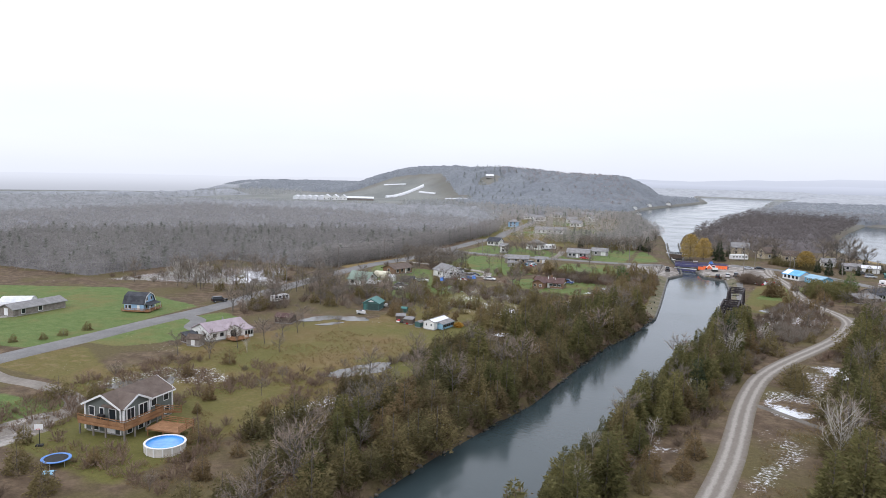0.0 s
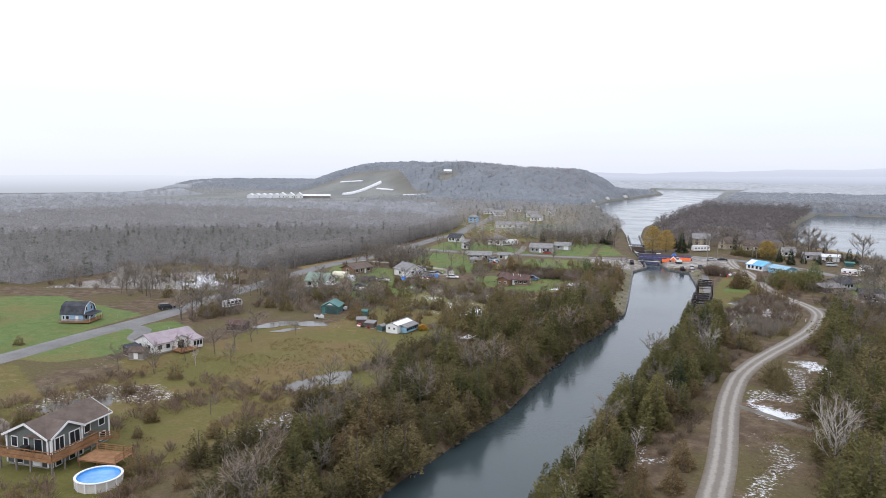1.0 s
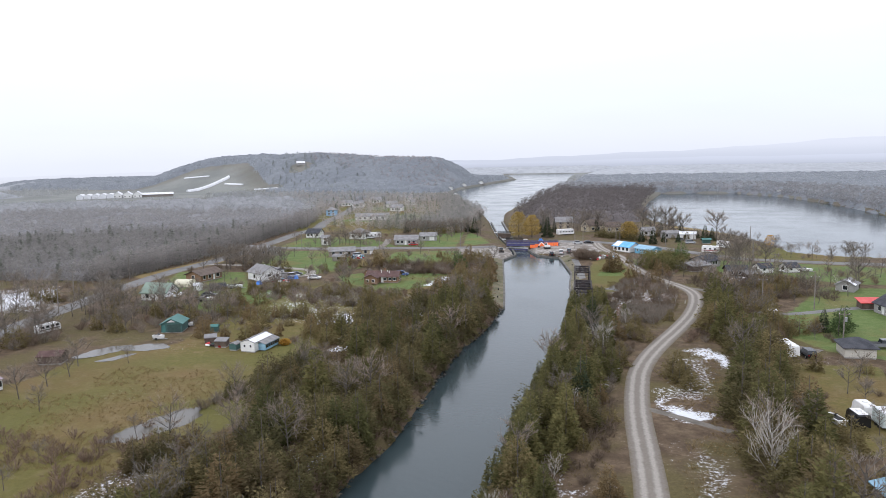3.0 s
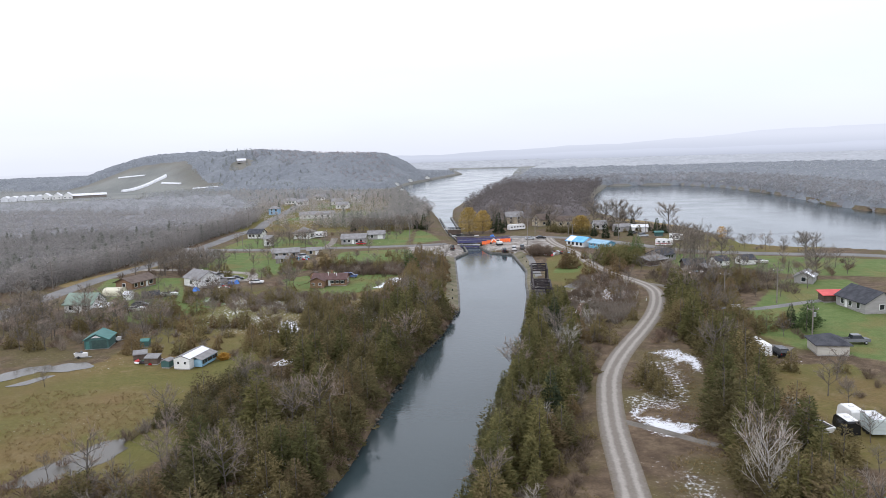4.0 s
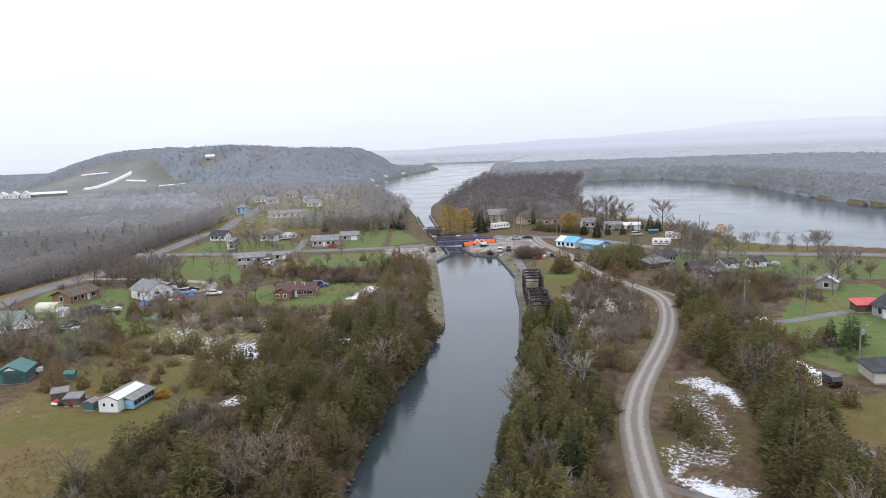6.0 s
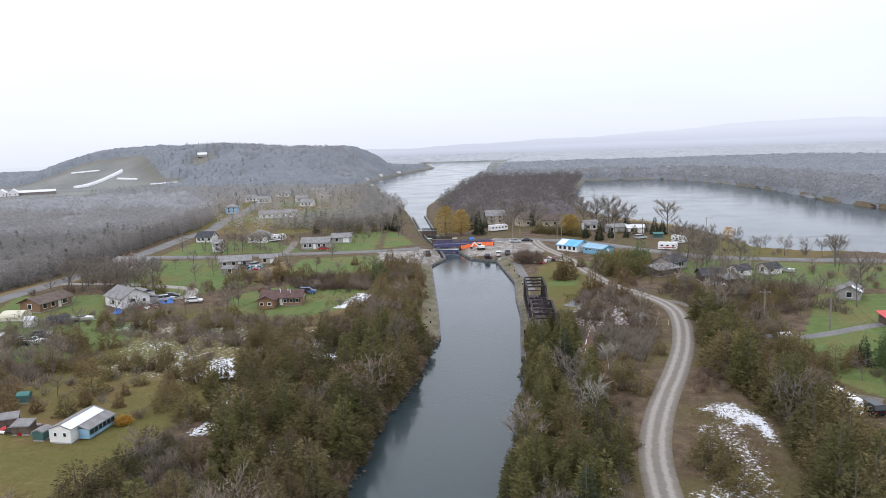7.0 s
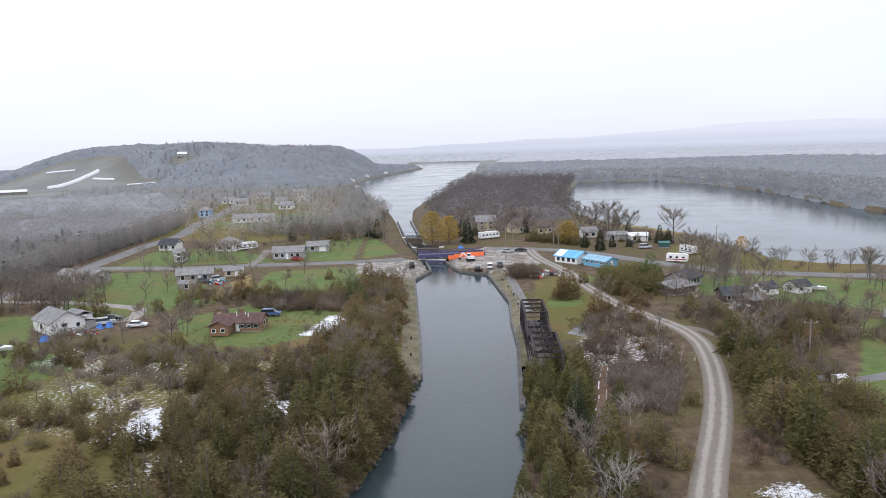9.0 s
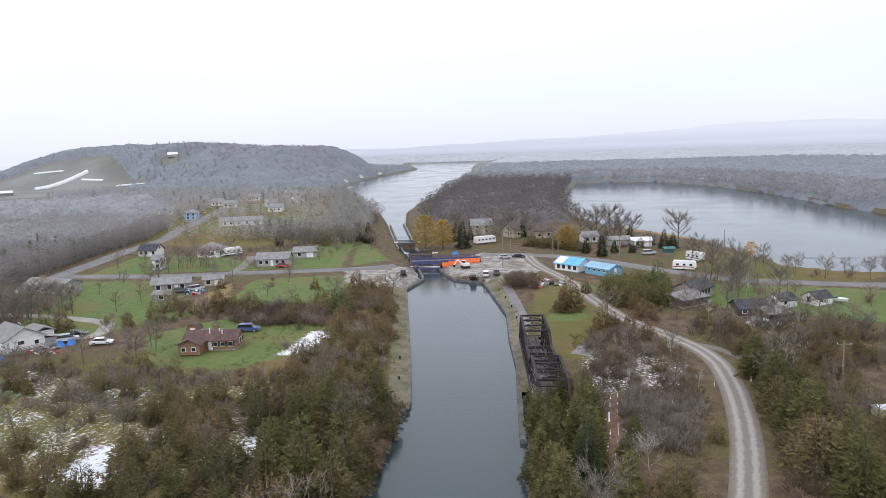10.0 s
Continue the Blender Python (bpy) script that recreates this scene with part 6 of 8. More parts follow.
part("sunroom_roof", Geo().slab([(2.8, -6.7, 2.4), (6.0, -6.7, 2.4), (6.0, -3.2, 3.1), (2.8, -3.2, 3.1)], 0.14), R_LILAC, lilac)
for u in (3.5, 4.35, 5.2):
    part("window", Geo().box(u - 0.33, u + 0.33, -6.45, -6.38, 0.9, 2.0), GLASS, lilac)
part("deck", Geo().box(-1.5, 2.9, -8.2, -4.65, 0.3, 0.5), WOOD, lilac, "brown wooden deck")
part("railing", rail(rail(Geo(), (-1.5, -8.2, 0.5), (2.9, -8.2, 0.5), 0.9), (-1.5, -8.2, 0.5), (-1.5, -4.7, 0.5), 0.9), WOOD, lilac)
part("vent_pipe", Geo().tube((1.0, 0.4, 4.0), (1.0, 0.4, 4.9), 0.14), STEEL, lilac)
building("shed", "brown weathered garden shed with a pitched roof", "shed", -128.8, 118.8, 20, 3.2, 2.6, 1.9, 0.8, GREYWOOD, DARKWOOD, "gable", "", "S0,0.9,1.6", over=0.2)
building("shed", "small dark lean-to shed beside the bungalow", "shed", -132.6, 120.4, 80, 3.0, 2.2, 1.8, 0.5, DARKWOOD, R_DARK, "shed", over=0.2)
barn = building("house", "light blue gambrel-roofed house with a charcoal roof", "house", -172.8, 138.2, 22, 7.2, 7.0, 3.0, 3.3, LTBLUE, R_DARK, "gambrel", "E-1.4,4.2,0.9,1.1 E1.4,4.2,0.9,1.1 S-1.5,1.6,0.9,1.2 S-2.8,1.6,0.6,1.2 E-1.8,1.6 E1.6,1.6", "S1.6")
barn.scale = (0.82, 0.82, 0.82)
part("porch_roof", Geo().slab([(3.4, -3.7, 3.1), (3.4, 3.7, 3.1), (6.0, 3.7, 2.5), (6.0, -3.7, 2.5)], 0.14), R_DARK, barn)
for y in (-3.5, 0, 3.5):
    part("porch_post", Geo().box(5.75, 5.9, y - 0.08, y + 0.08, 0.5, 2.5), TRIM, barn)
part("porch_deck", Geo().extrude([(-3.6, -5.2), (6.1, -5.2), (6.1, 3.8), (3.55, 3.8), (3.55, -3.45), (-3.6, -3.45)], 0.35, 0.55), WOOD, barn, "brown wooden porch deck")
part("railing", rail(rail(Geo(), (-3.6, -5.2, 0.55), (6.1, -5.2, 0.55), 0.9), (6.1, -5.2, 0.55), (6.1, 3.8, 0.55), 0.9), WOOD, barn)
for s in (-1, 1):
    part("gable_trim", Geo().beam((4.08, s * 3.7, 2.6), (4.08, s * 2.38, 5.2), 0.06, 0.25).beam((4.08, s * 2.38, 5.2), (4.08, 0, 6.25), 0.06, 0.25), TRIM, barn, "white gable board")
building("barn", "long low grey shed with a weathered metal roof", "shed", -193.5, 120, 96, 16, 5.5, 2.2, 1.1, GREYWOOD, R_GREY, "gable", "S-5,1.2 S0,1.2", "W0,1.4,1.9")
building("storage_tent", "white arched storage tent on the lawn", "tent", -202.8, 121.5, 40, 8, 6, 1.2, 1.9, R_WHITE, R_WHITE, "arch", over=0.05)
garage = building("garage", "green metal garage with a wide dark door", "garage", -120.3, 179.2, 109, 6.6, 5.8, 2.7, 1.4, GREEN, R_GREEN, "gable", "", "", over=0.35)
garage.scale = (0.85, 0.85, 0.85)
on_wall(garage, "garage_door", "W", 6.6, 5.8, -0.7, 1.3, 3.6, 2.2, surf("dark_green_door", (0.035, 0.065, 0.06), (0.05, 0.09, 0.08), 1, 8, 0.6), 0.06)
on_wall(garage, "side_door", "W", 6.6, 5.8, 2.1, 1.2, 0.9, 2.0, R_GREEN, 0.06)
part("gable_panel", Geo().extrude([(-1.2, 0), (1.2, 0), (0, 0.62)], 0, 0.06), TRIM, garage, "white gable panel").matrix_basis = Matrix(((0, 0, -1, -3.3), (-1, 0, 0, 0), (0, 1, 0, 3.02), (0, 0, 0, 1)))
building("shed", "small green metal garden shed", "shed", -109.6, 179.4, 15, 1.8, 1.5, 1.5, 0.4, GREEN, R_GREEN, over=0.1)
building("house", "white house with a sage green roof behind trees", "house", -148.8, 213.6, 3, 8, 6.8, 2.7, 2.3, WHITE, R_SAGE, "gable", "S-2,1.5 S2,1.5 E0,3.4,0.8,1.0 E-1.8,1.5", "E1.6")
building("lean_to", "low lean-to with a pale blue-grey roof", "shed", -143.3, 212.5, 20, 4.2, 3.0, 1.6, 0.5, GREYWOOD, R_WHITE, "shed")
building("storage_tent", "cream arched storage tent on the grass", "tent", -155, 235.6, 6, 5.4, 4.4, 1.1, 1.3, siding("cream_fabric", (0.58, 0.55, 0.42)), siding("cream_roof_fabric", (0.62, 0.59, 0.46)), "arch", over=0.03)
building("house", "brown brick bungalow with a brown shingle roof", "house", -156.2, 248.6, 80, 10.4, 6.6, 2.6, 1.3, BRICK, R_BROWN, "gable", "S-3.6,1.5 S-1,1.5 S3,1.5,1.6,1.2 W0,1.5", "S1.2", over=0.7)
building("shed", "small white shed with a dark open doorway", "shed", -145.8, 228.6, 10, 2.2, 2.6, 1.9, 0.7, WHITE, R_WHITE, "gable", "", "S0,1.0,1.6", over=0.15)
building("quonset", "dark grey arched metal store", "shed", -139.9, 230.6, 35, 5, 3.2, 0.9, 1.4, DARKWOOD, R_DARK, "arch", over=0.05)
building("shed", "low dark weathered shed on the grass", "shed", -128.6, 149.6, 18, 4.6, 3.4, 1.9, 0.7, DARKWOOD, R_MAROON, "gable", over=0.25)
cot = building("cottage", "white mobile home with a snow-dusted grey roof", "mobile home", -92.0, 167.5, 88, 9, 3.9, 2.6, 0.7, WHITE, R_GREY, "gable", "W-0.9,1.6,0.45,0.6 W0.8,1.6,0.45,0.6 N-2,1.6 N2,1.6", "N0", over=0.12, snow=0.92)
cot.scale = (0.85, 0.85, 0.85)
part("sunroom", Geo().box(-2.6, 4.4, -3.9, -1.96, 0.2, 1.85), R_PALEBLUE, cot, "pale blue glazed sunroom")
part("sunroom_roof", Geo().slab([(-2.8, -4.1, 1.85), (4.6, -4.1, 1.85), (4.6, -1.95, 2.55), (-2.8, -1.95, 2.55)], 0.07), R_GREY, cot)
for i in range(6):
    part("window", Geo().box(-2.3 + 1.12 * i, -1.4 + 1.12 * i, -3.96, -3.88, 0.8, 1.6), GLASS, cot)
building("shed", "small grey-green shed beside the mobile home", "shed", -95.9, 165.2, 88, 2.0, 1.7, 1.5, 0.3, GREEN, R_GREY, "gable", over=0.1)
for x, y, r in ((-100.2, 167.0, 8), (-104.5, 169.5, 30)):
    building("shed", "low weathered shed with a dull grey roof", "shed", x, y, r, 2.6, 2.0, 1.5, 0.4, DARKWOOD, R_GREY, "shed", over=0.1)

wg = building("house", "white gabled house with a light grey roof", "house", -134.8, 251.6, 147, 9.2, 7.6, 3.0, 2.1, WHITE, R_GREY, "gable", "W0.8,2.0,1.2,0.7 S-2,1.6 S1,1.6 N0,1.6 W-2.2,1.6,0.8,0.8", "W2.6")
part("wing", Geo().box(-0.5, 5.0, -7.4, -3.7, 0.2, 2.6), WHITE, wg)
part("wing_roof", Geo().slab([(-0.9, -7.8, 2.55), (5.4, -7.8, 2.55), (5.4, -5.5, 3.5), (-0.9, -5.5, 3.5)], 0.14).slab([(-0.9, -5.5, 3.5), (5.4, -5.5, 3.5), (5.4, -3.2, 2.7), (-0.9, -3.2, 2.7)], 0.14), R_GREY, wg)
part("porch", Geo().box(-6.4, -4.65, -3.0, 3.0, 0.2, 0.5), GREYWOOD, wg)
part("railing", rail(Geo(), (-6.4, -3.0, 0.5), (-6.4, 3.0, 0.5), 0.9), GREYWOOD, wg)
part("lean_to", Geo().box(-4.4, -1.5, -6.4, -3.85, 0.1, 1.9).slab([(-4.7, -6.7, 1.9), (-1.2, -6.7, 1.9), (-1.2, -3.8, 2.5), (-4.7, -3.8, 2.5)], 0.1), GREY, wg)
part("satellite_dish", disc(0.4, 0, 0.06, 14), TRIM, wg).matrix_basis = pose(3.5, -2.2, 4.3, 50, 0, 20)

bh = building("house", "low brown brick house with a maroon shingle roof", "house", -92.0, 252.6, 6, 11.6, 6.4, 2.6, 1.5, BRICK, R_MAROON, "gable", "S1.2,1.5,0.9,0.8 S2.9,1.5,0.9,0.8 S4.6,1.5,1.0,0.9 E0,1.5,0.9,1.1 E1.8,1.5", "S0.1", trim=TRIM)
bh.scale = (0.9, 0.9, 0.9)
part("front_wing", Geo().add([(x, y, z) for y in (-7.0, -2.8) for x, z in ((-5.6, 0.2), (-1.0, 0.2), (-1.0, 2.6), (-3.3, 3.7), (-5.6, 2.6))], [(4, 3, 2, 1, 0), (5, 6, 7, 8, 9)] + [(i, (i + 1) % 5, 5 + (i + 1) % 5, 5 + i) for i in range(5)]), BRICK, bh)
part("front_wing_roof", Geo().slab([(-6.1, -7.6, 2.5), (-3.3, -7.6, 3.86), (-3.3, 0, 3.86), (-6.1, 0, 2.5)], 0.14).slab([(-0.5, -7.6, 2.5), (-3.3, -7.6, 3.86), (-3.3, 0, 3.86), (-0.5, 0, 2.5)], 0.14), R_MAROON, bh)
for u in (-4.5, -2.3):
    f = part("window", Geo().box(u - 0.55, u + 0.55, -7.06, -6.97, 0.95, 1.95), TRIM, bh)
    part("pane", Geo().box(u - 0.42, u + 0.42, -7.09, -7.0, 1.07, 1.83), GLASS, f)
for u in (0.55, 1.85, 2.25, 3.55, 3.9, 5.3):
    part("shutter", Geo().box(u - 0.13, u + 0.13, -3.27, -3.19, 1.0, 2.0), BLACK, bh)
for x, y in ((-1, 0.2), (1.5, -0.5), (2.4, -1.6), (-0.5, -1.2)):
    part("roof_vent", Geo().tube((x, y, 3.4), (x, y, 4.35), 0.12, n=8), TRIM, bh)
part("chimney", Geo().box(-0.1, 0.5, 0.9, 1.5, 3.0, 4.9), BRICK, bh)
part("rear_wing", Geo().box(-4.6, -0.4, 3.0, 6.0, 0.2, 2.6).slab([(-5.0, 2.6, 3.2), (0, 2.6, 3.2), (0, 6.4, 2.6), (-5.0, 6.4, 2.6)], 0.12), R_GREY, bh)
building("shed", "small brown barn-shaped garden shed", "shed", -101.2, 263.2, 96, 2.8, 2.4, 1.5, 1.1, BRICK, DARKWOOD, "gambrel", "", "W0,1.0,1.4", over=0.1)

building("house", "long pale bungalow with a grey roof and deck", "house", -167.8, 311.5, -14, 15, 7, 2.7, 1.3, GREY, R_GREY, "gable", "S-5,1.5 S-2,1.5 S1,1.5 S4,1.5 E0,1.5", "S-0.5")
building("house", "white house with a dark roof by the road", "house", -173, 378.5, -3, 7.2, 6, 2.8, 2.0, WHITE, R_DARK, "gable", "S-2.4,1.6 S-0.4,1.6 S2.6,1.6 E0,3.3,0.8,0.9", "S1.3")
building("house", "small white two-storey house with a grey roof", "house", -153.2, 347, 10, 3.6, 3.8, 3.8, 1.1, WHITE, R_GREY, "gable", "S0,1.4 S0,3.2 E0,1.4 E0,3.2", "S1.4")
building("house", "white house with a hipped grey roof", "house", -146.6, 374.8, -5, 8.4, 7.6, 3.2, 2.4, WHITE, R_GREY, "hip", "S-2,1.6 S2,1.6 E-1,1.6,1.6,1.6", "S0")
building("house", "grey house with white trim beside the road", "house", -115, 354, 8, 11, 6.4, 2.9, 1.7, GREY, R_GREY, "gable", "S-4,1.6 S-2,1.6 S1.5,1.6 S3.5,1.6", "S-0.3")
building("garage", "grey garage with a light grey roof", "garage", -109.2, 371, 12, 8, 6, 2.6, 1.4, GREY, R_GREY, "gable", "S-2,1.5", "S1.8,2.4,2.1")
building("house", "grey-brown bungalow with a low grey roof", "house", -130.6, 311.5, 20, 10.5, 6.4, 2.6, 1.3, surf("grey_brown_siding", (0.25, 0.21, 0.19), (0.31, 0.27, 0.245), 0.5, 7, 0.8), R_GREY, "gable", "S-3.5,1.5 S-0.5,1.5 S3,1.5", "S1.4")
building("shed", "low grey-brown shed behind the bungalow", "shed", -125.8, 297, 5, 5, 3.6, 2.0, 0.8, GREYWOOD, R_GREY, "gable", "S0,1.2", over=0.2)
building("shed", "yellow-tan garage with a pale roof", "garage", -121.4, 319, 18, 5.6, 4.4, 2.3, 0.9, TAN, R_GREY, "gable", "S-1.4,1.3", "S1.2,1.6,1.9")
building("house", "long white bungalow with a pale grey roof", "house", -179, 484, 20, 22, 8, 2.8, 1.8, WHITE, R_GREY, "gable", "S-8,1.6 S-5,1.6 S-1,1.6 S3,1.6 S7,1.6", "S1")
building("house", "blue house with a grey hipped roof", "house", -221, 515, 10, 7, 6, 4.4, 1.8, LTBLUE, R_GREY, "hip", "S-1.5,1.6 S1.5,1.6 S-1.5,3.4 S1.5,3.4")
for x, y, r in ((-258, 556, 20), (-232, 598, 10), (-204, 601, 25), (-186, 560, 0), (-216, 690, 15), (-240, 660, 30), (-292, 640, 40), (-274, 586, 30), (-250, 618, 10), (-296, 700, 20), (-196, 632, 70)):
    building("house", "distant white village house with a grey roof", "house", x, y, r, 9, 7, 3.2, 2.0, WHITE, R_GREY, "gable", "S-2.5,1.7 S0,1.7 S2.5,1.7", group="village houses")

# ---- the farm below the hill and the house on top of it ----
for i in range(5):
    building("barn", "white arched barn in a farm row", "barn", -632 + 6.6 * i, 745 + 4.5 * i, 124, 26, 7.4, 3.0, 2.6, R_WHITE, R_WHITE, "arch", over=0.05, group="arched farm barns")
for i in range(3):
    building("barn", "white gabled barn with a pale metal roof", "barn", -600 + 9 * i, 768 + 6 * i, 124, 24, 10, 4.0, 3.4, WHITE, R_WHITE, "gable", "W-2.5,2 W2.5,2", group="gabled farm barns")
building("barn", "long low white farm shed", "barn", -566, 790, 34, 42, 12, 3.2, 2.0, GREYWOOD, R_WHITE, "gable")
def tunnel(line, r, label):
    """A low white growing tunnel that follows the slope."""
    g, n, k = Geo(), 7, 24
    a, b = (Vector((*q, 0)) for q in line)
    d = (b - a).normalized()
    s = Vector((d.y, -d.x, 0))
    for i in range(k + 1):
        p = a + (b - a) * i / k
        z = at_ground(p.x, p.y) - 0.5
        g.v += [tuple(p + s * (r * math.cos(math.pi * j / (n - 1))) + Vector((0, 0, z + 1.1 * r * math.sin(math.pi * j / (n - 1))))) for j in range(n)]
        if i:
            g.f += [((i - 1) * n + j, (i - 1) * n + j + 1, i * n + j + 1, i * n + j) for j in range(n - 1)]
    g.f += [tuple(range(n))[::-1], tuple(range(k * n, k * n + n))]
    ob = thing("greenhouse", label, "greenhouse", group="growing tunnels on the slope")
    part("cover", g, R_WHITE, ob)


tunnel([(-593, 898), (-560, 950)], 3.6, "long white tunnel greenhouse on the slope")
tunnel([(-648, 976), (-601, 966)], 1.5, "low white growing tunnel below the woods")
tunnel([(-553, 928), (-519, 916)], 1.8, "low white growing tunnel below the woods")
tunnel([(-487, 888), (-452, 886)], 1.6, "low white growing tunnel below the woods")
building("house", "white house high on the wooded hill", "house", -452, 956, 30, 11, 7, 3, 2.4, GREY, R_WHITE, "gable", "S-3,2 S0,2 S3,2")
# ---- houses east of the canal ----
building("house", "bright blue-roofed house patched with white", "house", -14.6, 337.8, -42, 9, 6.4, 2.5, 1.6, WHITE, R_BLUE, "gable", "S-3,1.4 S-1,1.4 S1.2,1.4 S3.2,1.4", "S0.1", snow=-0.3)
building("house", "low sky-blue building with a pale blue roof", "house", -6.2, 330.6, -48, 9.2, 5.6, 2.5, 1.0, AQUA, R_PALEBLUE, "gable", "S-3,1.6,0.8,0.5 S-1,1.6,0.8,0.5 S1,1.6,0.8,0.5 S3,1.6,0.8,0.5", "E0")
building("house", "dark-roofed lakeside house with white windows", "house", 12.6, 299.4, 50, 8.6, 6.6, 2.6, 1.6, GREY, R_DARK, "gable", "S-3,1.5,1,1.1 S-1.4,1.5,1,1.1 S0.2,1.5,1,1.1 S1.8,1.5,1,1.1 W0,1.5")
building("garage", "dark garage with a pale translucent roof", "garage", 9.4, 289.6, 38, 8.4, 4.4, 2.0, 0.9, DARKWOOD, R_GREY, "shed")
building("house", "low dark house with a charcoal roof", "house", 20.2, 279.4, 8, 6.4, 5.2, 2.2, 1.4, DARKWOOD, R_DARK, "gable", "S-2,1.4,0.9,0.9 S0.6,1.4,0.9,0.9 E0,1.4,0.9,0.9", "S2,0.9,1.8")
building("shed", "low open shed with a slatted pale roof", "shed", 24.4, 275.5, 20, 4.6, 3.6, 1.6, 0.7, DARKWOOD, R_GREY, "shed")
building("cabin", "white cabin with a charcoal roof", "cabin", 29.7, 286.9, 25, 4.8, 4.4, 2.0, 1.3, WHITE, R_DARK, "gable", "S-1,1.4,0.8,0.8 W0,1.4", group="white cabins", over=0.25)
building("cabin", "white cabin with a charcoal roof", "cabin", 38.4, 289.4, 25, 4.8, 4.4, 2.0, 1.3, WHITE, R_DARK, "gable", "S-1,1.4,0.8,0.8 W0,1.4", group="white cabins", over=0.25)
building("garage", "pale stone-grey garage with a slate hip roof", "garage", 29.8, 184.4, 0, 5.6, 6.0, 2.3, 1.4, siding("cream_siding", (0.52, 0.50, 0.44)), R_DARK, "hip", "", over=0.5)
building("house", "pale house with a charcoal roof", "house", 50.6, 222.6, 104, 11, 8, 2.7, 2.4, GREY, R_DARK, "gable", "N-3,1.5 N0,1.5 N3,1.5 W0,1.5", "N1.6")
building("porch", "open porch under a bright red metal roof", "porch", 45.6, 230.6, 6, 5.2, 3.2, 1.9, 0.7, DARKWOOD, R_RED, "shed")
building("house", "weathered white house with a snow-dusted roof", "house", 47.6, 258, 65, 6.6, 4.8, 2.2, 1.3, GREY, R_GREY, "gable", "N-1.6,1.3 N1,1.3 W0,1.3", snow=-0.3)
building("shed", "metal shed with a pale blue-grey roof", "shed", 17.2, 114.0, 100, 9, 6, 2.4, 0.8, GREY, R_PALEBLUE, "gable")
building("shed", "tiny cream garden shed on the lawn", "shed", 20.6, 219.4, 10, 1.9, 1.5, 1.4, 0.3, TAN, R_WHITE, "gable", over=0.1)
building("house", "brown roofed house on the island", "house", -48.4, 431, 10, 9, 7, 4.4, 2.4, TAN, R_GREY, "gable", "S-2,1.6 S2,1.6 S-2,3.6 S2,3.6")
building("house", "brown gabled house on the island", "house", -32.6, 420, 40, 9, 7, 3.6, 2.6, TAN, R_BROWN, "gable", "S-2,1.6 S2,1.6 W0,1.6 W0,4")
building("house", "tan house behind the hedge on the island", "house", -22.5, 415, 20, 8, 6, 3.4, 2.0, TAN, R_BROWN, "gable", "S-2,1.6 S2,1.6")
building("boathouse", "white boathouse with a bright white roof", "boathouse", 13.4, 388, 0, 7, 6, 2.6, 0.9, WHITE, R_WHITE, "gable", "S-1.5,1.4", "S1,2.2,2")
building("shed", "grey shed with a pale roof by the lake", "shed", 5.6, 391, 10, 8, 5, 2.6, 1.0, GREY, R_GREY, "gable", "S-2,1.4")
building("house", "white lakeside cabin with a grey roof", "cabin", -4.5, 400, 15, 6, 5, 2.8, 1.6, WHITE, R_GREY, "gable", "S-1.5,1.5 S1.2,1.5")
building("shed", "green garden shed by the lake", "shed", 19.8, 369, 10, 3.2, 2.6, 2.0, 0.4, GREEN, R_GREEN, "gable")
for x, y, r, wall, roof in ((156, 662, 70, WHITE, R_GREY), (160, 590, 80, GREY, R_DARK), (163, 560, 80, WHITE, R_PALEBLUE), (168, 534, 70, GREY, R_WHITE), (172, 512, 70, DARKWOOD, R_BROWN), (128, 775, 40, WHITE, R_GREY)):
    building("cottage", "distant cottage on the far lake shore", "cottage", x, y, r, 9, 7, 3.0, 1.8, wall, roof, "gable", "N-2,1.6 N0,1.6 N2,1.6", group="far shore cottages")
for x, y in ((-206, 838), (-228, 905), (-232, 1000), (-226, 1090), (-232, 1180), (-240, 870)):
    building("cottage", "distant white cottage below the hill", "cottage", x, y, -75, 9, 7, 3.0, 1.8, WHITE, R_GREY, "gable", "S-2,1.6 S2,1.6", group="river cottages")

# ---- quays, lock and bridges ----
STONE = surf("grey_lime_stone", (0.10, 0.097, 0.088), (0.175, 0.168, 0.152), 0.5, 4, 0.9, 0.5)
RUST = surf("rusty_dark_steel", (0.026, 0.023, 0.026), (0.062, 0.050, 0.048), 0.7, 6, 0.8, 0.3, 0.3)
PURPLE = surf("violet_blue_steel", (0.060, 0.060, 0.145), (0.095, 0.095, 0.20), 0.7, 6, 0.6, 0.2, 0.2)
ORANGE = surf("orange_barrier_plastic", (0.86, 0.16, 0.045), (0.95, 0.24, 0.08), 1.0, 6, 0.5, 0.1, grain=0.1)
TIE = surf("old_sleepers", (0.11, 0.10, 0.095), (0.19, 0.175, 0.165), 1.5, 8, 0.95, 0.4)


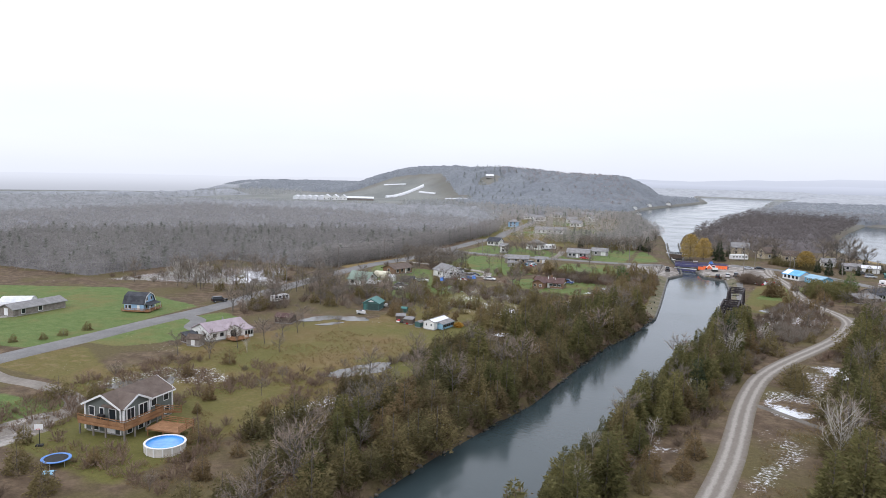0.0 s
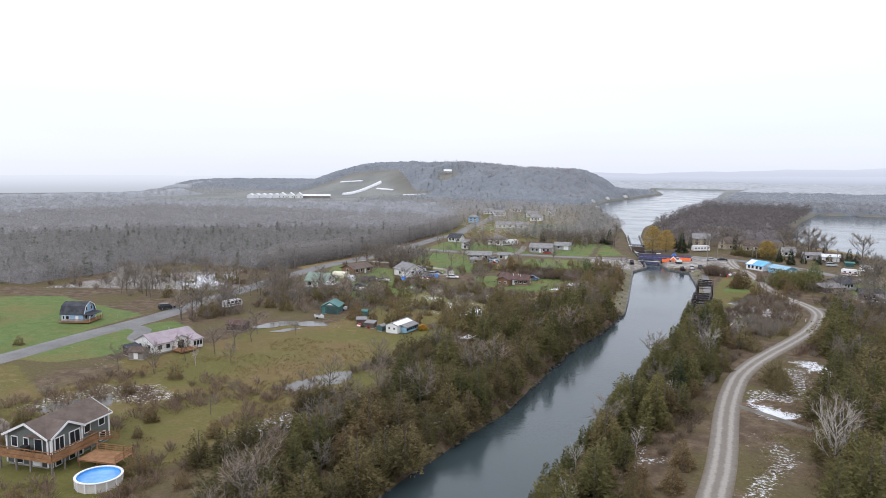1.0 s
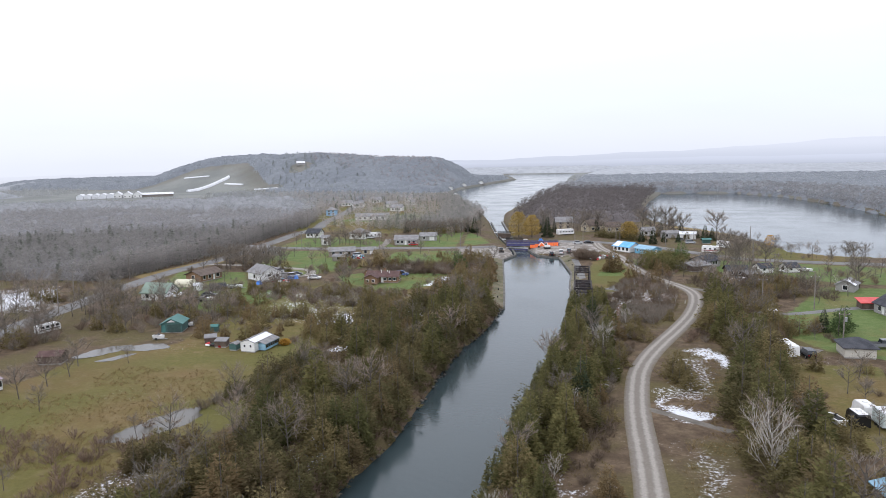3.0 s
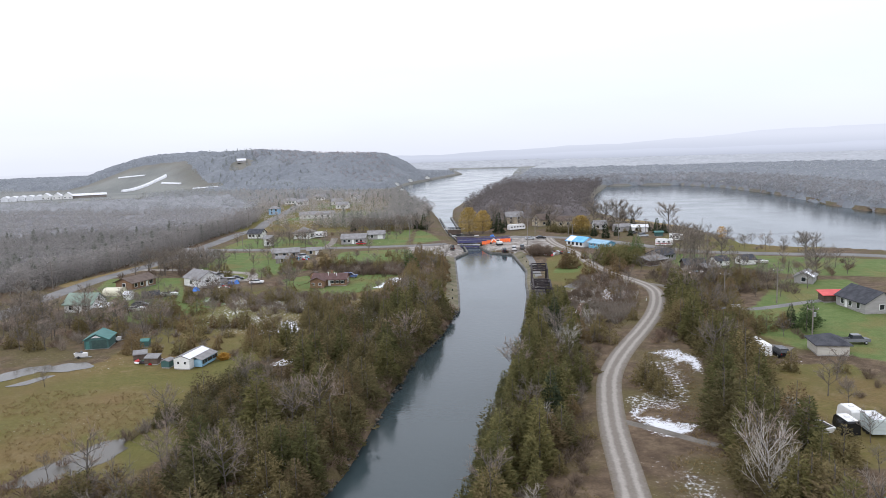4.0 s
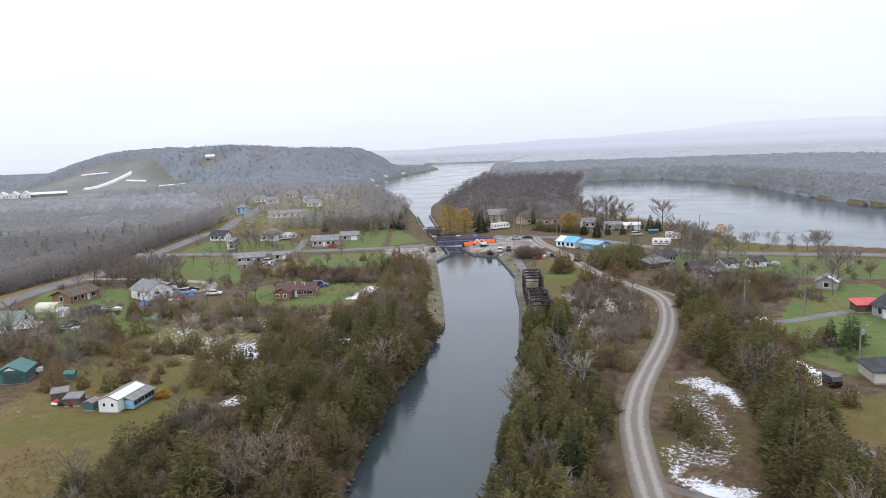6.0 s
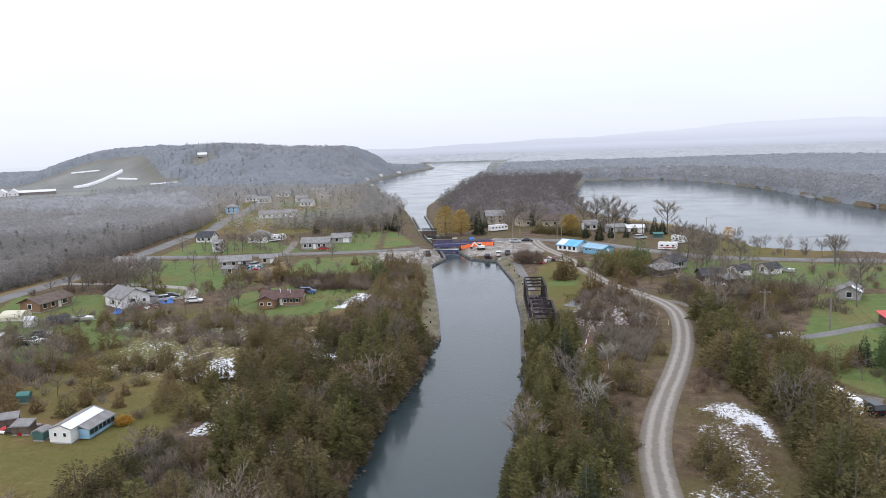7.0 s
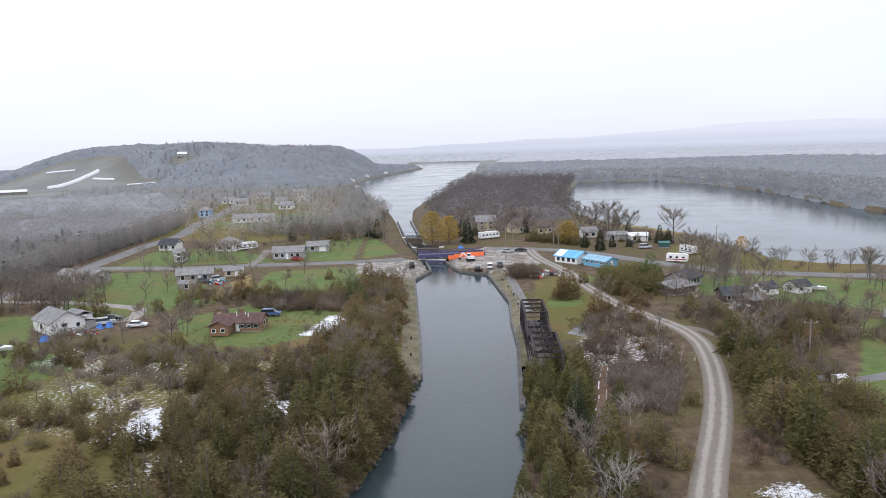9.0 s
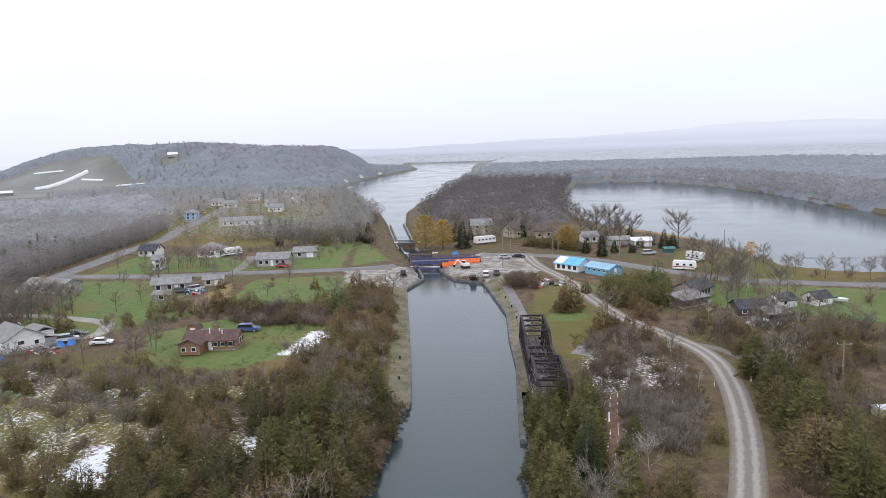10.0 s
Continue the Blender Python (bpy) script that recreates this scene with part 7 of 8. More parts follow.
def quay(name, line, label):
    """A wall along the water with a flat coping on top; the water lies on the line's left."""
    ob = thing(name, label, "quay wall", kind="structure")
    p = [Vector((*q, 0)) for q in line]
    g, c = Geo(), Geo()
    for a, b in zip(p, p[1:]):
        d = (b - a).normalized()
        s = Vector((d.y, -d.x, 0))
        ring = [a - s * 0.1, b - s * 0.1 + d * 0.05, b + s * 0.6 + d * 0.05, a + s * 0.6]
        g.extrude([(q.x, q.y) for q in ring], -4.2, -1.42)
        n = max(1, round((b - a).length / 2.4))
        for i in range(n):
            u, w = a + d * ((b - a).length * i / n + 0.02), a + d * ((b - a).length * (i + 1) / n - 0.02)
            part("coping_stone", Geo().extrude([(q.x, q.y) for q in (u - s * 0.16, w - s * 0.16, w + s * 0.5, u + s * 0.5)], -1.42, -1.3), STONE, ob)
    part("wall", g, STONE, ob)
    return ob


quay("quay_wall", [(-48.6, 222), (-48.0, 226), (-51.8, 250), (-63.6, 318), (-60.6, 333), (-62, 340), (-67.2, 361), (-77.5, 395), (-86.3, 430), (-99.4, 486)], "low stone quay wall with concrete coping")
quay("quay_wall", [(-92.6, 490), (-79, 429), (-71.5, 395), (-60.2, 361), (-58.5, 355), (-53.5, 340), (-50.6, 333), (-41, 327), (-33.2, 287), (-32.1, 266), (-30.4, 247), (-29.9, 231), (-29.3, 212)], "low stone quay wall with concrete coping")
VERGE = surf("trodden_grassy_verge", (0.100, 0.098, 0.048), (0.185, 0.160, 0.110), 0.3, 2.2, 0.95, 0.4, grain=0.5)


def apron(line, label):
    """The trodden strip behind a quay wall, from its coping up to the bank."""
    g, n = ribbon(line, (0.15, -0.9, -2.0, -3.4), (0, 0, 0, 0)), 4
    flat = (-1.31, -1.24, -0.68, -0.60)
    g.v = [(x, y, max(flat[i % n], z + 0.05) if i % n > 1 else flat[i % n]) for i, (x, y, z) in enumerate(g.v)]
    return structure("quay_apron", g, VERGE, label, "path")


apron([(-47.4, 223), (-51.8, 250), (-57.7, 284), (-63.6, 318)], "worn gravel strip with grass along the quay wall")
apron([(-41, 327), (-37, 307), (-33.2, 287), (-32.1, 266), (-30.4, 247), (-29.9, 231)], "worn gravel strip along the quay wall")
for x, y in ((-50.7, 236), (-52.6, 248), (-55.4, 262), (-58.0, 276), (-60.4, 290), (-62.8, 303), (-37.2, 312), (-35.2, 302), (-33.4, 292), (-32.0, 280), (-31.2, 268)):
    side = -0.4 if x < -45 else 0.9
    ob = thing("bollard", "small black iron mooring bollard on the quay", "bollard", pose(x + side, y, -0.95), "quay bollards")
    part("post", Geo().tube((0, 0, -0.3), (0, 0, 0.45), 0.16, 0.14, 8), BLACK, ob)
    part("cap", Geo().tube((0, 0, 0.45), (0, 0, 0.6), 0.24, 0.2, 8), BLACK, ob)


def rail_bridge():
    """A through-truss swing bridge, parked open along the bank."""
    ob = thing("railway_bridge", "dark rusty steel truss swing bridge parked on the bank", "bridge", look((-24.9, 211.0, 0.0), (-28.0, 256.5, 0.0)) @ pose(0, 0, 0, -90, 0, 0))
    W, n, bot, top = 2.15, 12, 0.7, 6.3
    D = 3.85
    tops = [0, 1, 1, 1, 1, 0.66, 0.66, 0.66, 1, 1, 1, 1, 0]
    tops = [bot + (top - bot) * t for t in tops]
    for s in (-1, 1):
        x = s * W
        tr = part("truss", Geo().beam((x, 0, bot), (x, n * D, bot), 0.42, 0.55), RUST, ob)
        for i in range(n):
            a, b = i * D, (i + 1) * D
            part("top_chord", Geo().beam((x, a, tops[i]), (x, b, tops[i + 1]), 0.40, 0.42), RUST, tr)
            part("diagonal", Geo().beam((x, a, bot if i < 6 else tops[i]), (x, b, tops[i + 1] if i < 6 else bot), 0.14, 0.24), RUST, tr)
            part("diagonal", Geo().beam((x, b, bot if i < 6 else tops[i + 1]), (x, a, tops[i] if i < 6 else bot), 0.10, 0.14), RUST, tr)
            if i:
                part("post", Geo().beam((x, a, bot), (x, a, tops[i]), 0.26, 0.3), RUST, tr)
    for i in (1, 2, 3, 4, 8, 9, 10, 11):
        part("portal_beam", Geo().beam((-W, i * D, tops[i]), (W, i * D, tops[i]), 0.16, 0.32), RUST, ob)
        part("sway_beam", Geo().beam((-W, i * D, tops[i] - 0.9), (W, i * D, tops[i] - 0.9), 0.1, 0.16), RUST, ob)
    for i in (1, 2, 3, 8, 9, 10):
        part("lateral_brace", Geo().beam((-W, i * D, top), (W, (i + 1) * D, top), 0.10, 0.10).beam((W, i * D, top + 0.02), (-W, (i + 1) * D, top + 0.02), 0.10, 0.10), RUST, ob)
    for i in range(5, 8):
        part("mid_beam", Geo().beam((-W, i * D, tops[i]), (W, i * D, tops[i]), 0.3, 0.4), RUST, ob)
    for x in (-0.7, 0.7):
        part("mid_beam", Geo().beam((x, 5 * D, tops[5] + 0.1), (x, 7 * D, tops[5] + 0.1), 0.2, 0.25), RUST, ob)
    for i in range(n + 1):
        part("floor_beam", Geo().beam((-W, i * D, bot), (W, i * D, bot), 0.3, 0.5), RUST, ob)
    for x in (-0.9, 0.9):
        part("stringer", Geo().beam((x, 0, bot + 0.12), (x, n * D, bot + 0.12), 0.3, 0.4), RUST, ob)
    for i in range(76):
        part("sleeper", Geo().box(-1.35, 1.35, i * 0.6 + 0.2, i * 0.6 + 0.44, bot + 0.32, bot + 0.5), TIE, ob)
    for x in (-0.72, 0.72):
        part("rail", Geo().beam((x, 0, bot + 0.57), (x, n * D, bot + 0.57), 0.09, 0.14), RUST, ob)
    part("pivot_pier", disc(2.3, -1.5, 0.42, 24), STONE, ob).matrix_basis = pose(0, n * D / 2, 0)
    for y in (0.6, n * D - 0.6):
        part("end_pier", Geo().box(-2.6, 2.6, y - 0.6, y + 0.6, -1.5, 0.42), CONCRETE, ob)
    return ob


rail_bridge()


def road_bridge():
    """The low swing bridge over the lock, with its railings."""
    ob = thing("lock_bridge", "low violet-blue steel swing bridge over the lock", "bridge", look((-67.4, 353.4, 0.15), (-44.5, 358.2, 0.15)) @ pose(0, 0, 0, -90, 0, 0))
    n = 23.4
    part("deck", Geo().box(-2.6, 2.6, 0, n, 0.15, 0.5), ASPHALT, ob)
    for s in (-1, 1):
        gd = part("girder", Geo().box(s * 2.75 - 0.16, s * 2.75 + 0.16, 0, n, -0.1, 0.95), PURPLE, ob)
        part("top_rail", Geo().beam((s * 2.75, 0, 1.75), (s * 2.75, n, 1.75), 0.16, 0.16), PURPLE, gd)
        part("mid_rail", Geo().beam((s * 2.75, 0, 1.35), (s * 2.75, n, 1.35), 0.1, 0.1), PURPLE, gd)
        for i in range(12):
            part("post", Geo().box(s * 2.75 - 0.08, s * 2.75 + 0.08, i * 2 - 0.08, i * 2 + 0.08, 0.95, 1.8), PURPLE, gd)
        for i in range(11):
            part("brace", Geo().beam((s * 2.75, i * 2, 0.95), (s * 2.75, i * 2 + 2, 1.75), 0.07, 0.07), PURPLE, gd)
    for i in range(6):
        part("cross_beam", Geo().box(-2.6, 2.6, i * 4 - 0.15, i * 4 + 0.15, -0.3, 0.15), PURPLE, ob)
    return ob


road_bridge()
for i in range(7):
    x, y = -57.6 + 2.06 * i, 350.9 + 0.43 * i
    ob = thing("barrier", "orange plastic construction barrier beside the bridge", "barrier", pose(x, y, at_ground(x, y), 0, 0, 12), "orange barriers")
    part("panel", Geo().extrude([(-1.02, -0.12), (1.02, -0.12), (1.02, 0.12), (-1.02, 0.12)], 0.25, 1.6), ORANGE, ob)
    part("foot", Geo().box(-0.8, -0.5, -0.35, 0.35, -0.05, 0.35).box(0.5, 0.8, -0.35, 0.35, -0.05, 0.35), ORANGE, ob)
for y0, ax, bx in ((402, -80.0, -72.6), (372, -71.0, -62.6)):
    ob = thing("lock_gate", "dark timber lock gate with a walkway rail", "lock gate", pose(0, 0, 0))
    part("leaf", Geo().beam((ax, y0, -1.4), (bx, y0 - 0.6, -1.4), 0.5, 3.4), DARKWOOD, ob)
    part("walkway", Geo().beam((ax, y0, 0.4), (bx, y0 - 0.6, 0.4), 1.2, 0.12), GREYWOOD, ob)
    part("railing", rail(rail(Geo(), (ax, y0 + 0.5, 0.4), (bx, y0 - 0.1, 0.4), 1.1), (ax, y0 - 0.5, 0.4), (bx, y0 - 1.1, 0.4), 1.1), BLACK, ob)
    for px in (ax - 2, bx + 2):
        part("balance_beam", Geo().beam((px, y0 + 1, 0.7), ((ax if px < ax else bx), y0, 0.7), 0.35, 0.35), TRIM, ob)
gate = thing("foot_bridge", "pale steel stop-log deck across the lock mouth", "bridge", pose(0, 0, 0))
part("deck", Geo().beam((-67.5, 353.2, -0.9), (-57.5, 352.0, -0.9), 1.6, 0.25), R_WHITE, gate, "pale steel deck")
part("beam", Geo().beam((-67.5, 351.6, -1.5), (-57.5, 350.4, -1.5), 0.4, 0.6), PURPLE, gate)

# ---- vehicles ----
PAINTS = {n: surf(n + "_car_paint", c, [min(1, v * 1.15) for v in c], 0.8, 6, 0.25, 0.0, 0.2, grain=0.04, spec=0.6) for n, c in
          {"black": (0.012, 0.013, 0.016), "silver": (0.42, 0.44, 0.46), "white": (0.75, 0.75, 0.75), "blue": (0.06, 0.10, 0.22), "red": (0.35, 0.02, 0.02), "grey": (0.12, 0.125, 0.13), "green": (0.05, 0.13, 0.08)}.items()}
PLASTIC = surf("white_fibreglass", (0.70, 0.70, 0.69), (0.80, 0.80, 0.79), 1, 6, 0.35, 0.05, grain=0.06)
LAMP = surf("lamp_lens", (0.7, 0.7, 0.68), (0.8, 0.8, 0.78), 2, 8, 0.1, 0.0, grain=0.02)


def side_ring(points, w):
    """A side outline (x, z) drawn out to w wide, a little narrower towards the top."""
    top = max(z for _, z in points)
    g, n = Geo(), len(points)
    half = lambda z: w / 2 * (1 - 0.14 * max(0, (z - 0.9)) / max(0.2, top - 0.9))
    g.add([(x, -half(z), z) for x, z in points] + [(x, half(z), z) for x, z in points], [tuple(range(n)), tuple(range(n, 2 * n))[::-1]] + [(i, n + i, n + (i + 1) % n, (i + 1) % n) for i in range(n)])
    return g


BODIES = {"car": ([(-2.2, 0.35), (2.2, 0.35), (2.25, 0.7), (1.3, 0.92), (-1.9, 0.98), (-2.25, 0.85)], [(1.15, 0.92), (0.45, 1.42), (-1.2, 1.42), (-1.85, 0.97)]),
          "suv": ([(-2.3, 0.4), (2.3, 0.4), (2.35, 0.9), (1.25, 1.05), (-2.3, 1.1)], [(1.15, 1.05), (0.6, 1.68), (-2.0, 1.7), (-2.28, 1.1)]),
          "pickup": ([(-2.8, 0.5), (2.7, 0.5), (2.72, 1.0), (1.6, 1.15), (-2.8, 1.15)], [(1.5, 1.15), (0.95, 1.8), (-0.6, 1.8), (-0.85, 1.15)])}


def vehicle(kind, paint, label, x, y, rot, group=""):
    name = {"car": "car", "suv": "car", "pickup": "pickup_truck"}[kind]
    ob = thing(name, label, "car" if name == "car" else "truck", pose(x, y, at_ground(x, y) + 0.05, 0, 0, rot), group)
    body, cabin = BODIES[kind]
    w = 1.8 if kind == "car" else 1.9
    bd = part("body", side_ring(body, w), PAINTS[paint], ob)
    part("cabin", side_ring(cabin, w - 0.16), GLASS, ob, "dark glazed cabin")
    zt = max(z for _, z in cabin)
    xs = [p[0] for p in cabin if p[1] > zt - 0.05]
    part("roof", Geo().box(min(xs) - 0.05, max(xs) + 0.05, -w / 2 + 0.17, w / 2 - 0.17, zt - 0.03, zt + 0.04), PAINTS[paint], ob)
    if kind == "pickup":
        part("bed", Geo().box(-2.65, -0.95, -w / 2 + 0.12, w / 2 - 0.12, 1.12, 1.165), BLACK, ob)
    fx, rx = body[1][0], body[0][0]
    for s in (-1, 1):
        part("headlight", Geo().box(fx - 0.08, fx + 0.06, s * 0.62 - 0.18, s * 0.62 + 0.18, 0.62, 0.8), LAMP, bd)
        part("taillight", Geo().box(rx - 0.05, rx + 0.08, s * 0.68 - 0.12, s * 0.68 + 0.12, 0.7, 0.9), PAINTS["red"], bd)
        for wx in (fx - 0.85, rx + 0.85):
            wheel = part("wheel", Geo().tube((wx, s * (w / 2 - 0.2), 0.32), (wx, s * (w / 2 + 0.02), 0.32), 0.34, n=14), BLACK, ob)
            part("rim", Geo().tube((wx, s * (w / 2 + 0.0), 0.32), (wx, s * (w / 2 + 0.035), 0.32), 0.2, n=10), STEEL, wheel)
    return ob


for kind, paint, label, x, y, rot in (
        ("suv", "silver", "silver estate car on the gravel drive", -126.6, 256.2, 35), ("car", "black", "black car parked on the gravel drive", -127.2, 260.4, 20), ("car", "white", "white car at the edge of the lawn", -117.6, 254.4, 15),
        ("suv", "blue", "dark blue minivan on the lawn", -89.6, 265.0, 5), ("pickup", "black", "black pickup truck on the gravel lot", -66.4, 331.8, 102), ("suv", "black", "black car on the gravel by the canal", -45.0, 331.0, 100),
        ("suv", "white", "white van on the gravel by the canal", -41.0, 331.6, 95), ("suv", "grey", "dark grey car on the gravel by the canal", -37.8, 332.2, 95), ("car", "silver", "silver car parked by the bridge road", -36.2, 361.5, 10),
        ("car", "black", "black car parked by the bridge road", -31.5, 363.5, 10), ("car", "red", "dark red car beside the grey house", -110.4, 349.0, 5), ("pickup", "grey", "dark grey pickup truck beside the garage", 36.6, 190.4, 5),
        ("suv", "black", "black jeep beside the travel trailer", 20.4, 181.6, 100), ("car", "silver", "silver car on the asphalt driveway", -137.6, 133.4, 170), ("suv", "black", "black car parked by the country road", -164.5, 160.5, 60),
        ("car", "grey", "old grey car among the scrap", -136.2, 219.5, 15), ("car", "grey", "grey car in the lakeside yard", 9.5, 379, 60),
        ("suv", "silver", "silver car by the lakeside road", 13.0, 367, 20), ("car", "grey", "grey car near the long bungalow", -126.5, 307.5, 30), ("suv", "silver", "silver car by the grey-brown bungalow", -123.0, 310.2, 60)):
    vehicle(kind, paint, label, x, y, rot)


def trailer(name, label, category, x, y, rot, L, W, H, wall, roof, windows=3, stripe=None):
    ob = thing(name, label, category, pose(x, y, at_ground(x, y), 0, 0, rot))
    g = side_ring([(-L / 2, 0.5), (L / 2 - 0.3, 0.5), (L / 2, 1.0), (L / 2 - 0.1, H - 0.35), (L / 2 - 0.5, H), (-L / 2 + 0.15, H), (-L / 2, H - 0.2)], W)
    body = part("body", g, wall, ob)
    part("roof", Geo().box(-L / 2 + 0.2, L / 2 - 0.55, -W / 2 + 0.25, W / 2 - 0.25, H - 0.02, H + 0.05), roof, ob)
    part("roof_vent", Geo().box(-0.3, 0.3, -0.3, 0.3, H + 0.04, H + 0.22), PLASTIC, ob)
    for s in (-1, 1):
        for i in range(windows):
            u = -L / 2 + (i + 0.7) * L / (windows + 0.4)
            part("window", Geo().box(u - 0.4, u + 0.4, s * W * 0.455 - 0.12, s * W * 0.455 + 0.12, 1.5, 2.05), GLASS, body)
        if stripe:
            part("stripe", Geo().box(-L / 2 + 0.1, L / 2 - 0.4, s * W / 2 - 0.03, s * W / 2 + 0.02, 1.0, 1.25), stripe, body)
        for wx in (-0.5, 0.4):
            part("wheel", Geo().tube((wx, s * (W / 2 - 0.25), 0.33), (wx, s * (W / 2 - 0.02), 0.33), 0.34, n=12), BLACK, ob)
    part("hitch", Geo().beam((L / 2 - 0.3, 0.4, 0.5), (L / 2 + 1.0, 0, 0.5), 0.1, 0.1).beam((L / 2 - 0.3, -0.4, 0.5), (L / 2 + 1.0, 0, 0.5), 0.1, 0.1), BLACK, ob)
    return ob


trailer("travel_trailer", "white travel trailer parked among cedars", "trailer", 16.9, 182.6, 101, 6.6, 2.3, 2.6, PLASTIC, PLASTIC, 3)
trailer("camper", "white camper parked beside bare trees", "trailer", -150.2, 171.6, 80, 5.8, 2.1, 2.3, PLASTIC, PLASTIC, 4, PAINTS["grey"])
trailer("travel_trailer", "long white trailer beside the white house", "trailer", -140.6, 377.0, 45, 9.0, 2.5, 2.9, PLASTIC, PLASTIC, 4, PAINTS["grey"])
trailer("travel_trailer", "white and red travel trailer by the lakeside road", "trailer", 18.4, 336.6, -20, 6.6, 2.4, 2.8, PLASTIC, PLASTIC, 3, PAINTS["red"])
trailer("camper", "white camper with striped sides by the lake", "trailer", 25.2, 353.0, -60, 6.4, 2.4, 2.9, PLASTIC, PLASTIC, 3, PAINTS["grey"])
trailer("site_trailer", "pale site trailer by the lock", "trailer", -45.0, 400.0, 35, 9.0, 2.6, 2.9, PLASTIC, PLASTIC, 5)
trailer("cargo_trailer", "black enclosed cargo trailer with a white top", "trailer", 18.6, 142.4, 100, 3.6, 2.0, 2.4, PAINTS["black"], PLASTIC, 0)
trailer("cargo_trailer", "white enclosed cargo trailer", "trailer", 20.6, 146.6, 100, 3.6, 2.1, 2.4, PLASTIC, PLASTIC, 0)
trailer("cargo_trailer", "pale grey-green cargo trailer", "trailer", 22.4, 143.4, 96, 4.2, 2.3, 2.5, siding("pale_grey_green_panel", (0.46, 0.52, 0.50)), R_WHITE, 0)


def boat(label, x, y, rot, L=4.5, hull=None):
    ob = thing("boat", label, "boat", pose(x, y, at_ground(x, y) + 0.35, 0, 0, rot))
    b = 0.19 * L
    deck = [(-L / 2, -b), (L * 0.15, -b), (L * 0.36, -b * 0.6), (L / 2, 0), (L * 0.36, b * 0.6), (L * 0.15, b), (-L / 2, b)]
    n = len(deck)
    part("hull", Geo().add([(x1, y1, 0.75) for x1, y1 in deck] + [(x1 * 0.9, y1 * 0.55, 0) for x1, y1 in deck], [tuple(range(n)), tuple(range(n, 2 * n))[::-1]] + [(i, n + i, n + (i + 1) % n, (i + 1) % n) for i in range(n)]), hull or PLASTIC, ob)
    part("cockpit", Geo().box(-L * 0.42, L * 0.05, -b * 0.7, b * 0.7, 0.72, 0.78), BLACK, ob)
    part("windscreen", Geo().slab([(L * 0.08, -b * 0.7, 0.78), (L * 0.08, b * 0.7, 0.78), (-0.02 * L, b * 0.6, 1.15), (-0.02 * L, -b * 0.6, 1.15)], 0.04), GLASS, ob)
    part("trailer_frame", Geo().beam((-L / 2, -0.5, -0.12), (L / 2 + 0.7, 0, -0.12), 0.1, 0.1).beam((-L / 2, 0.5, -0.12), (L / 2 + 0.7, 0, -0.12), 0.1, 0.1), STEEL, ob)
    for s in (-1, 1):
        part("wheel", Geo().tube((-L * 0.15, s * (b + 0.02), -0.08), (-L * 0.15, s * (b + 0.18), -0.08), 0.28, n=10), BLACK, ob)
    return ob


boat("small white motorboat on a trailer in the yard", 15.7, 143.4, 110, 4.2)
boat("small pale dinghy lying in the yard", 12.0, 141.6, 60, 2.6)
boat("white motorboat on a trailer by the cabins", 43.6, 291.8, -25, 5.2)
boat("pale boat hull on the meadow", -118.2, 170.0, 10, 2.8)
boat("white boat on the scrap heap", -119.0, 183.0, 60, 2.4)
boat("long white boat beside the scrap cars", -133.5, 213.5, 5, 6.0)
boat("white boat beside the quonset store", -136.2, 234.4, 10, 5.5)

# ---- digger and scrap by the lock ----


def digger(label, x, y, rot, paint):
    ob = thing("excavator", label, "excavator", pose(x, y, at_ground(x, y), 0, 0, rot))
    for s in (-1, 1):
        part("track", Geo().extrude([(-1.3, -0.25), (1.3, -0.25), (1.3, 0.25), (-1.3, 0.25)], 0.0, 0.7), BLACK, ob).matrix_basis = pose(0, s * 0.85, 0)
    part("body", Geo().box(-1.2, 0.9, -0.9, 0.9, 0.75, 1.6), paint, ob)
    cab = part("cab", Geo().box(-0.2, 0.9, -0.9, 0.1, 1.6, 2.5), paint, ob)
    part("window", Geo().box(0.0, 0.93, -0.93, 0.13, 1.75, 2.35), GLASS, cab)
    part("boom", Geo().beam((0.9, 0.4, 1.3), (2.6, 0.4, 3.0), 0.3, 0.4).beam((2.6, 0.4, 3.0), (3.8, 0.4, 1.4), 0.25, 0.3), paint, ob)
    part("bucket", Geo().extrude([(3.5, 0.0), (4.1, 0.0), (4.1, 0.8), (3.5, 0.8)], 0.7, 1.4), BLACK, ob)


digger("white and grey mini excavator on the gravel", -48.2, 344.0, 200, PLASTIC)
SCRAP_COLOURS = [PAINTS["red"], STEEL, GREYWOOD, PAINTS["green"], PLASTIC, RUST, DARKWOOD, R_PALEBLUE]
scrap_rng = random.Random(5)


def scrap_pile(label, x, y, r, n, size=0.9):
    ob = thing("scrap_pile", label, "scrap", pose(x, y, at_ground(x, y)))
    for i in range(n):
        a, d = scrap_rng.uniform(0, 6.28), r * math.sqrt(scrap_rng.random())
        w, l, h = (scrap_rng.uniform(0.3, 1) * size for _ in range(3))
        q = part("scrap_piece", Geo().add([(sx * w * (1 - 0.3 * (sz > 0)), sy * l, sz * h * 0.5) for sz in (-1, 1) for sx, sy in ((-1, -1), (1, -1), (1, 1), (-1, 1))], [(3, 2, 1, 0), (4, 5, 6, 7), (0, 1, 5, 4), (1, 2, 6, 5), (2, 3, 7, 6), (3, 0, 4, 7)]), SCRAP_COLOURS[scrap_rng.randrange(8)], ob)
        q.matrix_basis = pose(d * math.cos(a), d * math.sin(a), 0.15 + 0.25 * scrap_rng.random(), scrap_rng.uniform(-25, 25), scrap_rng.uniform(-25, 25), scrap_rng.uniform(0, 180))


scrap_pile("heap of red, green and rusty scrap metal", -24.0, 316.0, 5.5, 46)
